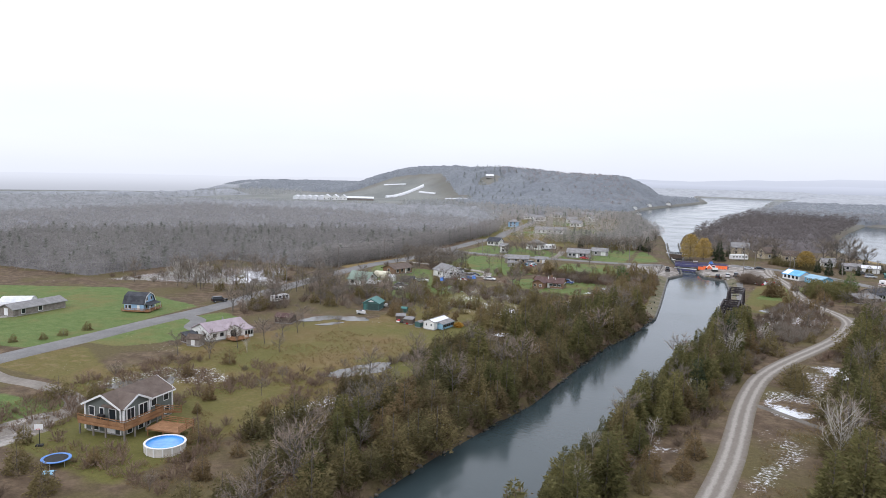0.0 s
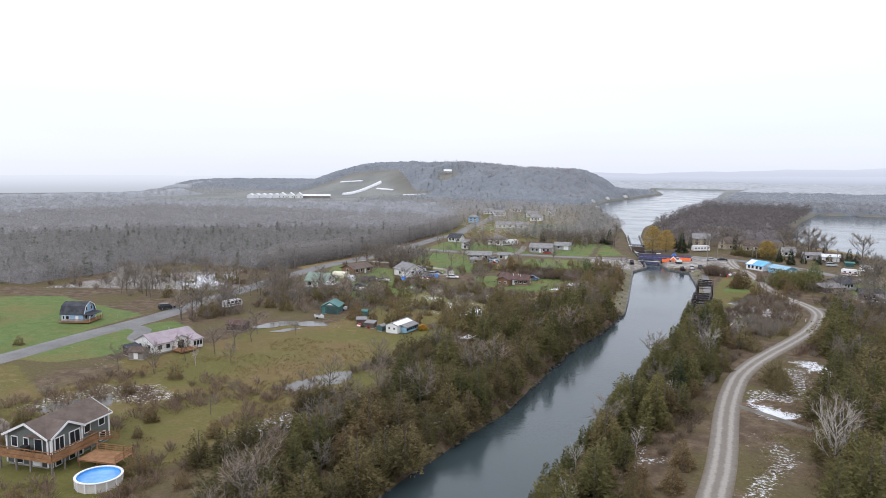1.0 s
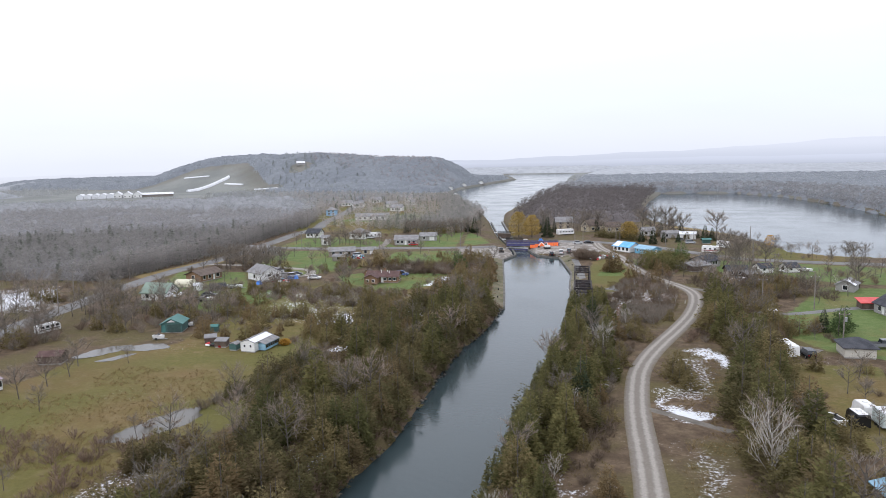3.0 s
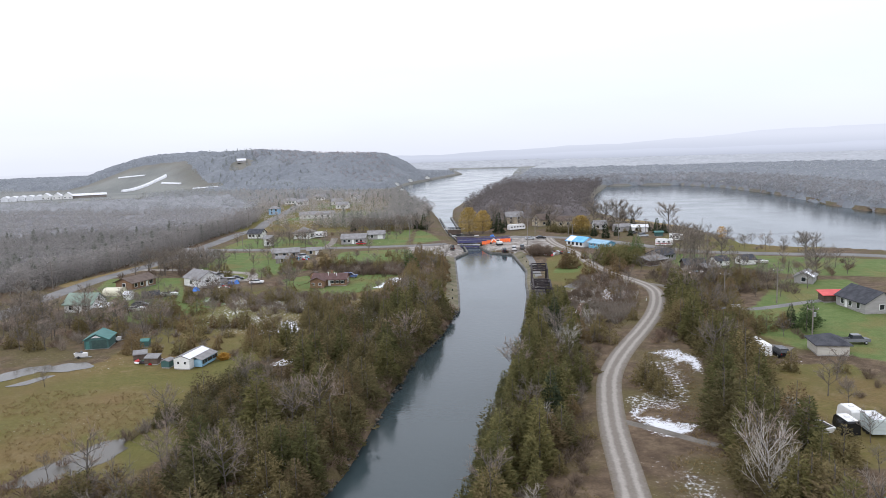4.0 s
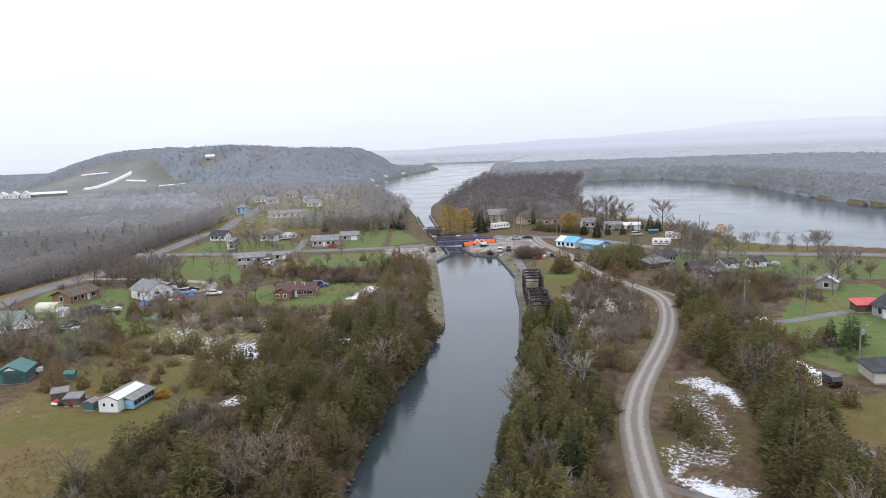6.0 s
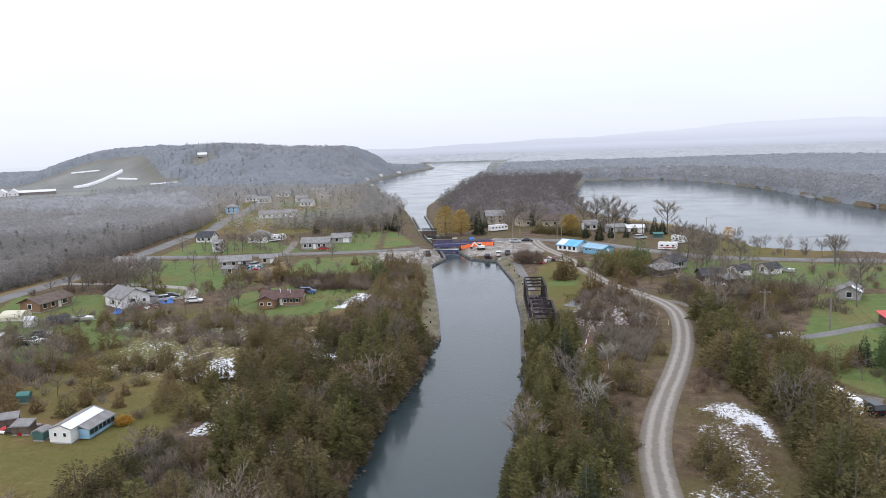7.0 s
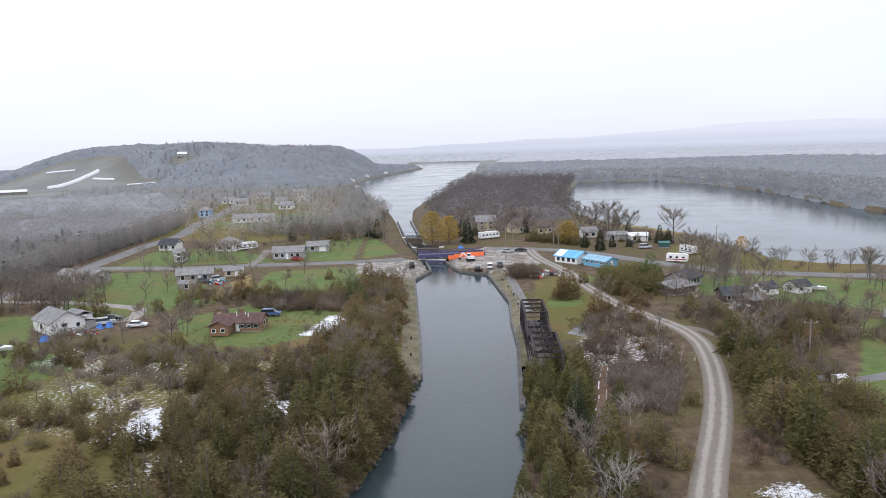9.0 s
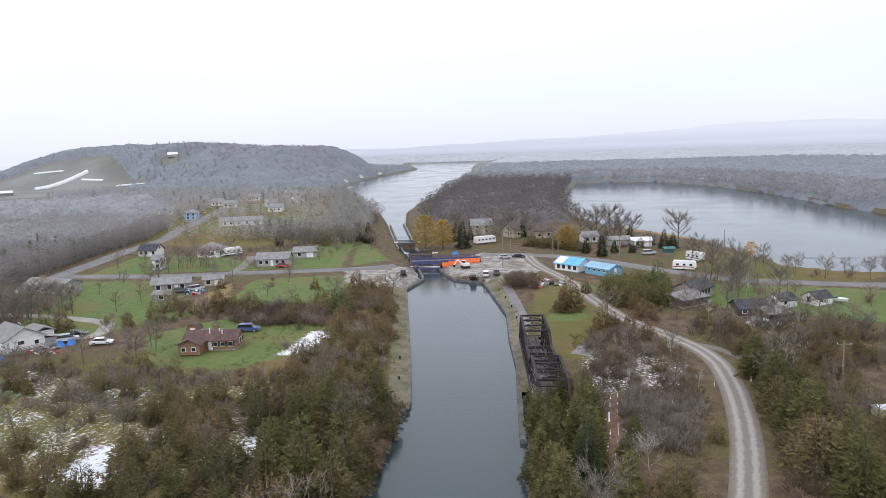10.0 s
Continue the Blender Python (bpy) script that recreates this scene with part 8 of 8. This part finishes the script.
scrap_pile("scattered scrap and old parts on the grass", -137.0, 216.5, 5, 26, 0.7)
scrap_pile("clutter of tubs and boxes by the white house", -126.4, 248.4, 3.0, 18, 0.6)
scrap_pile("scattered junk beside the dark house", 21.5, 271.0, 5, 24, 0.6)
scrap_pile("old boards and junk on the meadow", -101.5, 168.5, 3.0, 14, 0.6)
scrap_pile("junk and firewood beside the bungalow", -121.6, 306, 4, 20, 0.7)
TARP = surf("blue_tarpaulin", (0.04, 0.15, 0.50), (0.07, 0.22, 0.60), 1.2, 6, 0.4, 0.4)
for x, y, s in ((-132.2, 242.6, 1.2), (-125.8, 252.6, 1.0), (-124.4, 254.2, 1.0), (-54.2, 372.5, 1.3)):
    ob = thing("tarpaulin", "crumpled bright blue tarpaulin over a heap", "tarpaulin", pose(x, y, at_ground(x, y)))
    part("cover", Geo().add([(s * math.cos(i * 0.785) * (1 - 0.3 * k), s * math.sin(i * 0.785) * (1 - 0.3 * k), k * 0.5 * (1 + 0.3 * ((i * 5) % 3 - 1))) for k in (0, 1, 2) for i in range(8)],
                            [(k * 8 + i, k * 8 + (i + 1) % 8, k * 8 + 8 + (i + 1) % 8, k * 8 + 8 + i) for k in (0, 1) for i in range(8)] + [tuple(range(16, 24)), tuple(range(8))[::-1]]), TARP, ob)

# ---- poles and wires ----
def pole(x, y, h, arm=True, lamp=False, transformer=False, rot=0):
    ob = thing("utility_pole", "grey wooden utility pole" + (" with a transformer can" if transformer else " with a lamp arm" if lamp else " with a crossarm" if arm else " standing on the grass"), "pole", pose(x, y, at_ground(x, y), 0, 0, rot), "utility poles")
    part("shaft", Geo().tube((0, 0, -0.5), (0, 0, h), 0.16, 0.11, 8), GREYWOOD, ob)
    if arm:
        part("crossarm", Geo().box(-1.1, 1.1, -0.06, 0.06, h - 0.7, h - 0.56), GREYWOOD, ob)
        for u in (-1.0, 0.0, 1.0):
            part("insulator", Geo().tube((u, 0, h - 0.56), (u, 0, h - 0.36), 0.05, n=6), TRIM, ob)
    if lamp:
        part("lamp_arm", Geo().tube((0, 0, h - 0.6), (1.8, 0, h - 0.1), 0.05), STEEL, ob)
        part("lamp_head", Geo().box(1.6, 2.3, -0.14, 0.14, h - 0.16, h - 0.02), STEEL, ob)
    if transformer:
        part("transformer", Geo().tube((0.35, 0, h - 2.2), (0.35, 0, h - 1.3), 0.26, n=12), STEEL, ob)
    return Vector((x, y, at_ground(x, y) + h - 0.4))


WIRE = surf("dark_wire", (0.03, 0.03, 0.03), (0.05, 0.05, 0.05), 1, 5, 0.6, 0)


def wires(tops, label):
    ob = thing("power_line", label, "wire")
    for a, b in zip(tops, tops[1:]):
        for off in (-0.9, 0.9):
            d = (b - a).normalized()
            s = Vector((d.y, -d.x, 0)) * off
            pts = [a.lerp(b, i / 10) + s - Vector((0, 0, 4 * 0.025 * (b - a).length * (i / 10) * (1 - i / 10))) for i in range(11)]
            g = Geo().pipe(pts, 0.022)
            part("wire", g, WIRE, ob)


line_1 = [pole(-170, 178, 9, rot=10), pole(-176, 210, 9, rot=10), pole(-183.5, 245, 9), pole(-187, 285, 9), pole(-190, 337, 9), pole(-195, 390, 9), pole(-201, 430, 9), pole(-215, 470, 9)]
wires(line_1, "sagging power wires along the country road")
line_2 = [pole(-157.4, 329.4, 8.5), pole(-122, 334.2, 8.5), pole(-87.7, 347.2, 11), pole(-36.2, 343.5, 12), pole(-19.4, 371.5, 8.5), pole(2, 358, 8.5), pole(30.7, 314.6, 8.5), pole(62, 306, 9)]
wires(line_2, "sagging power wires along the bridge road")
line_3 = [pole(30.7, 312.8, 8.5, rot=60), pole(32.1, 228.1, 9), pole(30.3, 195.1, 6.5, transformer=True)]
wires(line_3, "sagging power wires to the garage")
for x, y, h, lamp in ((-164.3, 190.8, 8, False), (-188.5, 386, 7, True), (-34.4, 371.5, 8, False), (15.6, 381, 7, False), (38, 368, 8, True), (20.3, 231.3, 7.5, False), (36, 301.7, 5, False), (-17.6, 370.5, 6, False)):
    pole(x, y, h, not lamp, lamp)

# ---- single trees ----
dead = tree_kind("dead_tree", "bleached dead tree with bare white branches", "tree", *bare(np.random.default_rng(31), 8.8, 4.7, 19, 6, 6, 0.018, 0.03, 0.10, 0.04, 1.5), BARK_PALE, TWIG_PALE)
dead.matrix_basis = pose(3.0, 120.2, at_ground(3, 120.2), 0, 0, 20)
rng = np.random.default_rng(41)
for x, y, h, r in ((-67.6, 391.5, 14, 5.2), (-60.2, 386.5, 12, 4.6), (-13.5, 384.5, 9, 4.4)):
    v = clump(rng, h, r, 1300, 1.3, 0.12)
    d = rng.normal(0, 0.05, v[0].shape)
    t = tree_kind("willow", "large willow tree with drooping yellow leaves", "tree", stem(h * 0.7, 0.35), (v[0] + d, v[1]), BARK, YELLOW)
    t.matrix_basis = pose(x, y, at_ground(x, y))
for x, y, h, r in ((45, 362, 5, 2.6), (-87.2, 171.0, 1.4, 1.3)):
    t = tree_kind("ochre_shrub" if h < 2 else "small_tree", "small plant with bright orange autumn leaves", "tree", stem(h * 0.6, 0.1), clump(rng, h, r, 500, 0.7, 0.05), BARK, OCHRE)
    t.matrix_basis = pose(x, y, at_ground(x, y))
for x, y, s in ((-101.4, 239.2, 0.6), (25.5, 381, 1.2), (-1.5, 405.5, 1.25), (4.5, 408, 1.2), (8, 402, 1.0), (-7, 410, 1.1), (12, 400, 0.9), (28.9, 318.6, 0.85), (21.6, 319, 0.8), (25, 306, 0.8), (-141.4, 323.8, 0.6), (-163, 277, 0.7), (-156, 275, 0.75), (-150, 272, 0.7), (-88.2, 388, 0.6), (-102, 466, 0.7), (52, 262, 0.9), (60, 300, 0.8)):
    plant(TALLS, x, y, s)
for x, y, s in ((-96, 224.5, 0.8), (-151, 344.5, 0.6), (-105.5, 252.5, 0.8), (-85, 118, 0.5), (-117, 112, 0.7), (-108, 124, 0.7), (-112.5, 152, 0.5), (46, 333, 0.7), (55, 326, 0.6), (42, 376, 0.6), (-13, 241, 0.6), (28.7, 373, 0.6), (69, 332, 0.6), (10, 262, 0.9), (20, 292, 0.8), (33.5, 281.5, 0.7), (36.5, 283, 0.7), (18.5, 268, 1.0), (29, 236, 0.7), (35, 236, 0.8), (-6, 228, 0.9)):
    plant(BARES, x, y, s)
for x, y, s in ((-52.5, 387.3, 1.35), (20.5, 381, 1.0), (23.4, 380.5, 0.9), (-3.3, 364, 0.95), (-8, 372, 0.8), (28.5, 203.5, 0.75), (-152.5, 222, 0.6), (2, 372, 0.7), (8, 372, 0.6)):
    plant(SPRUCES, x, y, s)
for x, y, s in ((4.7, 304, 0.95), (-72.0, 276, 0.85), (30.5, 199.5, 0.75), (33, 205, 0.7)):
    plant(PINES, x, y, s)
for x, y, s in ((-18.8, 175.5, 1.05), (-21.0, 187.5, 0.6), (-27.4, 128.0, 0.6), (-14.4, 199.8, 0.7), (-28.6, 172.0, 0.6)):
    plant(PALEWIDES, x, y, s)
for x, y, s in ((-12.5, 193.4, 0.95), (-10.6, 188.2, 0.8), (-13.6, 190.5, 0.7), (-4.2, 209.0, 0.5), (-15.5, 168.0, 0.9)):
    plant(CEDARS, x, y, s)
for x, y, s in ((-19.6, 212.5, 0.9), (-20.6, 216.0, 1.1), (-22.5, 206.0, 1.1)):
    plant(GREENS, x, y, s)
for x, y in ((1.0, 231.5), (7.2, 233.4)):
    ob = thing("marker_post", "short white marker post beside the gravel road", "post", pose(x, y, at_ground(x, y)), "road marker posts")
    part("post", Geo().tube((0, 0, -0.2), (0, 0, 0.95), 0.07, 0.06, 8), TRIM, ob)
    part("band", Geo().tube((0, 0, 0.72), (0, 0, 0.84), 0.075, 0.075, 8), BLACK, ob, "dark reflector band")
for x, y, s in ((-13.5, 304, 0.8), (-32.8, 319, 0.7)):
    plant(BRONZES, x, y, s)
grove([(-31, 322), (-26, 324), (-23, 312), (-28, 306)], 7, 2, [(SHRUBS, 1)], 1.0, 1.5, "scrub by the quay road")
forest("road_hedge", [(-9.8, 299), (-6, 288), (4, 287), (9, 300), (2, 314), (-5, 314)], 70, 1.8, LITE, CEDAR_GREEN, "tall cedar hedge along the gravel road", 0.85, 1.3)
forest("island_hedge", [(-30, 392), (-10, 376), (-6, 380), (-26, 400)], 40, 1.8, LITE, CEDAR, "dark cedar hedge by the island houses", 0.6, 0.9)
grove([(-118, 282), (-75, 282), (-76, 287), (-118, 290)], 26, 3, [(SHRUBS, 4), (BRONZES, 1), (CEDARS, 1)], 0.7, 1.2, "hedge between the lawns")
THICKETS = ([(-97, 273), (-88, 269), (-82, 271), (-82, 284), (-90, 286), (-97, 280)], [(-82, 272), (-74, 269), (-73, 282), (-80, 287)])
for ring in THICKETS:
    grove(ring, 20, 2.0, [(SHRUBS, 4), (GREYSHRUBS, 2), (CEDARS, 1)], 1.0, 1.5, "dense thicket between the lawns")
    forest("lawn_brush", ring, 90, 0.9, BRUSH, TWIG_RED, "tangled dark brush between the lawns", 0.9, 1.7)
grove([(-33.5, 312), (-28.5, 310), (-28, 318), (-33, 320)], 9, 1.4, [(SHRUBS, 1)], 1.4, 2.0, "tall brush beside the quay")
for x, y, q in ((-18.6, 284, 1.45), (-20.2, 282.5, 1.1)):
    plant(BRONZES, x, y, q)
grove([(-140, 262), (-100, 276), (-98, 284), (-128, 276)], 12, 4, [(SHRUBS, 4), (CEDARS, 1)], 0.6, 1.1, "hedge between the lawns")
grove([(20, 340), (50, 322), (62, 330), (45, 372), (30, 372)], 26, 4, [(SHRUBS, 3), (GREYSHRUBS, 2), (BARES, 1)], 0.5, 0.9, "shrubs along the lake shore")
grove([(-160, 80), (-150, 120), (-158, 128), (-168, 92)], 10, 4, [(CEDARS, 2), (SHRUBS, 2)], 0.35, 0.55, "bushes along the country road")
grove([(-112, 42), (-86, 40), (-84, 56), (-112, 60)], 14, 4, [(CEDARS, 3), (SHRUBS, 1)], 0.6, 0.9, "trees below the grey-green house")

for ring, n, gap, mix, lo, hi, group in (
        ([(-130, 396), (-88, 398), (-96, 418), (-132, 420)], 44, 3.4, [(BARES, 5), (CEDARS, 1), (SPRUCES, 1)], 0.8, 1.2, "trees behind the upper houses"),
        ([(-180, 262), (-146, 266), (-142, 284), (-172, 300)], 40, 3.2, [(BARES, 5), (SHRUBS, 3)], 0.8, 1.2, "bare trees by the white house"),
        ([(-100, 192), (-70, 190), (-72, 226), (-104, 226)], 18, 5.0, [(BARES, 0.6), (SHRUBS, 1), (CEDARS, 5)], 0.5, 1.05, "clumps on the snowy meadow"),
        ([(-20, 392), (22, 378), (30, 388), (0, 412), (-20, 410)], 36, 3.6, [(BARES, 5), (SPRUCES, 1), (CEDARS, 2), (TALLS, 1)], 0.5, 0.95, "trees by the lakeside cabins"),
        ([(-60, 398), (-20, 400), (-24, 440), (-58, 446)], 34, 4.2, [(BARES, 4), (SPRUCES, 1), (TALLS, 1)], 0.7, 1.1, "trees by the island houses"),
        ([(-18, 200), (-10, 200), (0, 232), (-4, 258), (-17, 258)], 30, 3.0, [(PALES, 2), (GREYSHRUBS, 3), (SHRUBS, 3)], 0.5, 1.0, "scrub beside the gravel road"),
        ([(8, 250), (44, 240), (56, 268), (24, 272)], 16, 4.6, [(BARES, 4), (SHRUBS, 2), (PALES, 1)], 0.7, 1.1, "scrub by the lakeside houses"),
        ([(4, 300), (26, 286), (44, 296), (30, 318), (12, 318)], 14, 4.5, [(TALLS, 1), (BARES, 3), (PALES, 1)], 0.6, 0.9, "trees by the white cabins"),
        ([(16, 196), (30, 190), (30, 206), (18, 212)], 10, 3.4, [(CEDARS, 2), (BRONZES, 1), (SHRUBS, 3), (BARES, 1)], 0.6, 0.95, "trees on the east lawn"),
        ([(20, 344), (44, 330), (48, 360), (30, 372)], 12, 4.0, [(BARES, 3), (TALLS, 1)], 0.5, 0.8, "trees along the lake shore"),
        ([(-150, 220), (-128, 222), (-112, 236), (-120, 248), (-146, 240)], 22, 4.0, [(BARES, 2), (SHRUBS, 4)], 0.5, 0.9, "brush between the yards"),
        ([(-105, 345), (-120, 340), (-160, 338), (-160, 344), (-105, 352)], 8, 6, [(BARES, 1)], 0.5, 0.7, "yard trees along the road")):
    grove(ring, n, gap, mix, lo, hi, group)
for ring, n, gap, mix, lo, hi, group in (
        ([(9, 128), (30, 130), (33, 172), (12, 172)], 26, 4.2, [(SHRUBS, 3), (CEDARS, 1), (BARES, 2), (GREYSHRUBS, 1)], 0.5, 0.9, "scrub round the yard"),
        ([(4, 100), (16, 98), (20, 132), (6, 138)], 16, 3.2, [(CEDARS, 2), (BARES, 1), (SHRUBS, 1)], 0.7, 1.1, "trees east of the gravel road"),
        ([(-8, 154), (-3, 156), (-3, 164), (-8, 166)], 5, 2.0, [(CEDARS, 2), (SHRUBS, 1)], 0.6, 0.9, "bushes in the snowy loop"),
        ([(9, 214), (19, 212), (24, 236), (34, 262), (14, 262), (8, 246)], 75, 2.3, [(CEDARS, 4), (BRONZES, 2), (SHRUBS, 3), (BARES, 2)], 0.5, 0.95, "thicket by the lakeside lane"),
        ([(7, 190), (17, 186), (22, 210), (8, 214)], 34, 2.4, [(CEDARS, 4), (BRONZES, 2), (SHRUBS, 2), (BARES, 1)], 0.6, 1.1, "thicket by the lakeside lane"),
        ([(-214, 180), (-204, 180), (-202, 194), (-212, 194)], 26, 1.2, [(PALES, 4), (BARES, 0.5)], 0.9, 1.5, "pale saplings in the snowy clearing"),
        ([(-236, 168), (-172, 172), (-180, 236), (-232, 230)], 70, 4.0, [(BARES, 4), (GREYSHRUBS, 3), (PALES, 2), (SHRUBS, 2), (CEDARS, 1)], 0.6, 1.0, "scrub in the snowy clearing"),
        ([(-22, 140), (-15, 140), (-13.5, 180), (-9, 200), (-15, 214), (-21, 208)], 34, 2.2, [(SHRUBS, 5), (GREYSHRUBS, 2), (BRONZES, 1), (GREENS, 1)], 0.5, 0.95, "scrub beside the gravel road"),
        ([(-21, 92), (-15, 92), (-14.5, 140), (-22, 140)], 18, 2.4, [(SHRUBS, 5), (BRONZES, 1), (CEDARS, 1)], 0.4, 0.8, "scrub beside the gravel road"),
        ([(-21, 150), (-14.5, 150), (-13, 188), (-8, 203), (-3, 224), (-6, 240), (-19, 240), (-21, 208)], 46, 2.4, [(SHRUBS, 6), (GREYSHRUBS, 2), (GREENS, 0.7)], 0.5, 0.95, "scrub beside the gravel road"),
        ([(-4, 188), (6, 188), (7.5, 214), (8, 240), (5, 232)], 34, 1.8, [(SHRUBS, 6), (GREYSHRUBS, 2), (CEDARS, 1)], 0.35, 0.75, "low scrub along the gravel road"),
        ([(-136, 112), (-122, 114), (-118, 128), (-126, 144), (-120, 150), (-112, 122), (-122, 108)], 9, 4.0, [(BARES, 3), (PALES, 1)], 0.7, 1.0, "young trees round the bungalow"),
        ([(-170, 190), (-150, 186), (-156, 206), (-176, 226)], 26, 3.2, [(BARES, 4), (CEDARS, 1), (GREYSHRUBS, 1)], 0.8, 1.2, "trees along the country road")):
    grove(ring, n, gap, mix, lo, hi, group)

# ---- low growth ----
TUFT = [shrub(S_RNG, 0.5, 0.55, 9, 2, 0.05) for _ in range(4)]
STRAW_LEAF = leafy("dead_grass", (0.15, 0.115, 0.060), (0.27, 0.215, 0.125), 0.2)
for nm, ring, n in (("field_grass", [(-122, 60), (-66, 62), (-66, 110), (-74, 150), (-110, 150), (-126, 108)], 2600), ("towpath_grass", [(-24, 100), (-16, 100), (-17, 165), (-10, 200), (-18, 226), (-25, 200)], 900), ("scrub_grass", [(-20, 200), (-6, 200), (2, 240), (-4, 262), (-20, 262)], 1300), ("verge_grass", [(-2, 186), (7, 186), (10, 236), (6.5, 238)], 420), ("meadow_grass", DRY["pasture"], 1400), ("bank_grass", LEFT_INNER, 700), ("east_grass", EAST_WOOD, 500), ("loop_grass", [(-12, 100), (2, 100), (3, 190), (-8, 188)], 700)):
    forest(nm, ring, n, 0.7, TUFT, STRAW_LEAF, "dead straw-coloured grass tufts", 0.5, 1.5, 0.7)
WET_ROCK = surf("wet_dark_rock", (0.060, 0.054, 0.045), (0.15, 0.132, 0.108), 0.8, 5, 0.8, 0.5)
ROCKS = []
for q in range(4):
    b = bmesh.new()
    bmesh.ops.create_icosphere(b, subdivisions=1, radius=0.5)
    ROCKS.append((np.array([(v.co.x * (1 + 0.3 * math.sin(5 * v.index + q)), v.co.y * (1 + 0.25 * math.cos(3 * v.index + q)), v.co.z * 0.6) for v in b.verts]), np.array([[v.index for v in f.verts] for f in b.faces])))
    b.free()
for nm, line in (("bank_rocks", CANAL_LEFT[1:10]), ("towpath_rocks", CANAL_RIGHT[-8:-1])):
    rr = np.random.default_rng(3)
    pts = bend(line, 0.9)
    v, f, k0 = [], [], 0
    for p in pts:
        if p.y < 50:
            continue
        for _ in range(2):
            if rr.random() < 0.55:
                continue
            a, b = ROCKS[int(rr.integers(4))]
            size = rr.uniform(0.25, 0.85)
            v.append(a * size + [p.x + (-0.55 if p.x < -40 else 0.55) + rr.normal(0, 0.3), p.y + rr.normal(0, 0.4), -1.95 + rr.uniform(0, 0.7)])
            f.append(b + k0)
            k0 += len(a)
    tagged(new(nm, fast_mesh(nm, np.concatenate(v), np.concatenate(f), WET_ROCK)), "dark broken rocks along the canal edge", "rocks", kind="stuff")

# ---- puddles ----
def puddle(line, label):
    mid = Vector((sum(q[0] for q in line) / len(line), sum(q[1] for q in line) / len(line)))
    q0 = np.random.default_rng(5)
    p = bend([tuple(mid + (Vector(q) - mid) * 1.05) for q in line + line[:1]], 0.7)
    p = [q + (q - Vector((*mid, 0))) * (0.07 * math.sin(1.1 * i) + 0.10 * math.sin(0.37 * i + 1)) + Vector((q0.normal(0, 0.07), q0.normal(0, 0.07), 0)) for i, q in enumerate(p)]
    z = sum(at_ground(q.x, q.y) for q in p) / len(p) + 0.0
    return structure("puddle", Geo().add([(q.x, q.y, z + 0.06) for q in p[:-1]], [tuple(range(len(p) - 1))]), PUDDLE, label, "water")


puddle([(-88.7, 116), (-87.4, 124), (-83, 131), (-80.5, 128), (-81.4, 122), (-84, 116)], "shallow grey puddle on the field")
puddle([(-127, 154), (-126.5, 161), (-122, 164), (-121, 159), (-124, 154)], "shallow flood water on the meadow")
puddle([(-122, 162), (-117, 167), (-112.5, 165), (-114, 161.5), (-119, 160)], "shallow flood water on the meadow")
puddle([(-120, 152), (-117.5, 158), (-115.5, 158.5), (-117.5, 152.5)], "narrow flooded rut on the meadow")
puddle([(-20, 249), (-18, 256.5), (-14, 258), (-13, 252), (-16, 248)], "shallow puddle beside the lane")
puddle([(-117, 86), (-117, 92), (-112, 97), (-108, 93), (-112, 88)], "muddy puddle on the rough ground")
puddle([(14, 152.5), (13.6, 156), (15.6, 157.5), (16.2, 154)], "dark puddle in the yard")

join_rest()
for ob in (*CEDARS, *BRONZES, *GREENS, *SPRUCES, *PINES, *BARES, *TALLS, *PALES, *PALEWIDES, *SHRUBS, *GREYSHRUBS):
    if ob.name not in used:
        for o in (*ob.children_recursive, ob):
            bpy.data.objects.remove(o)
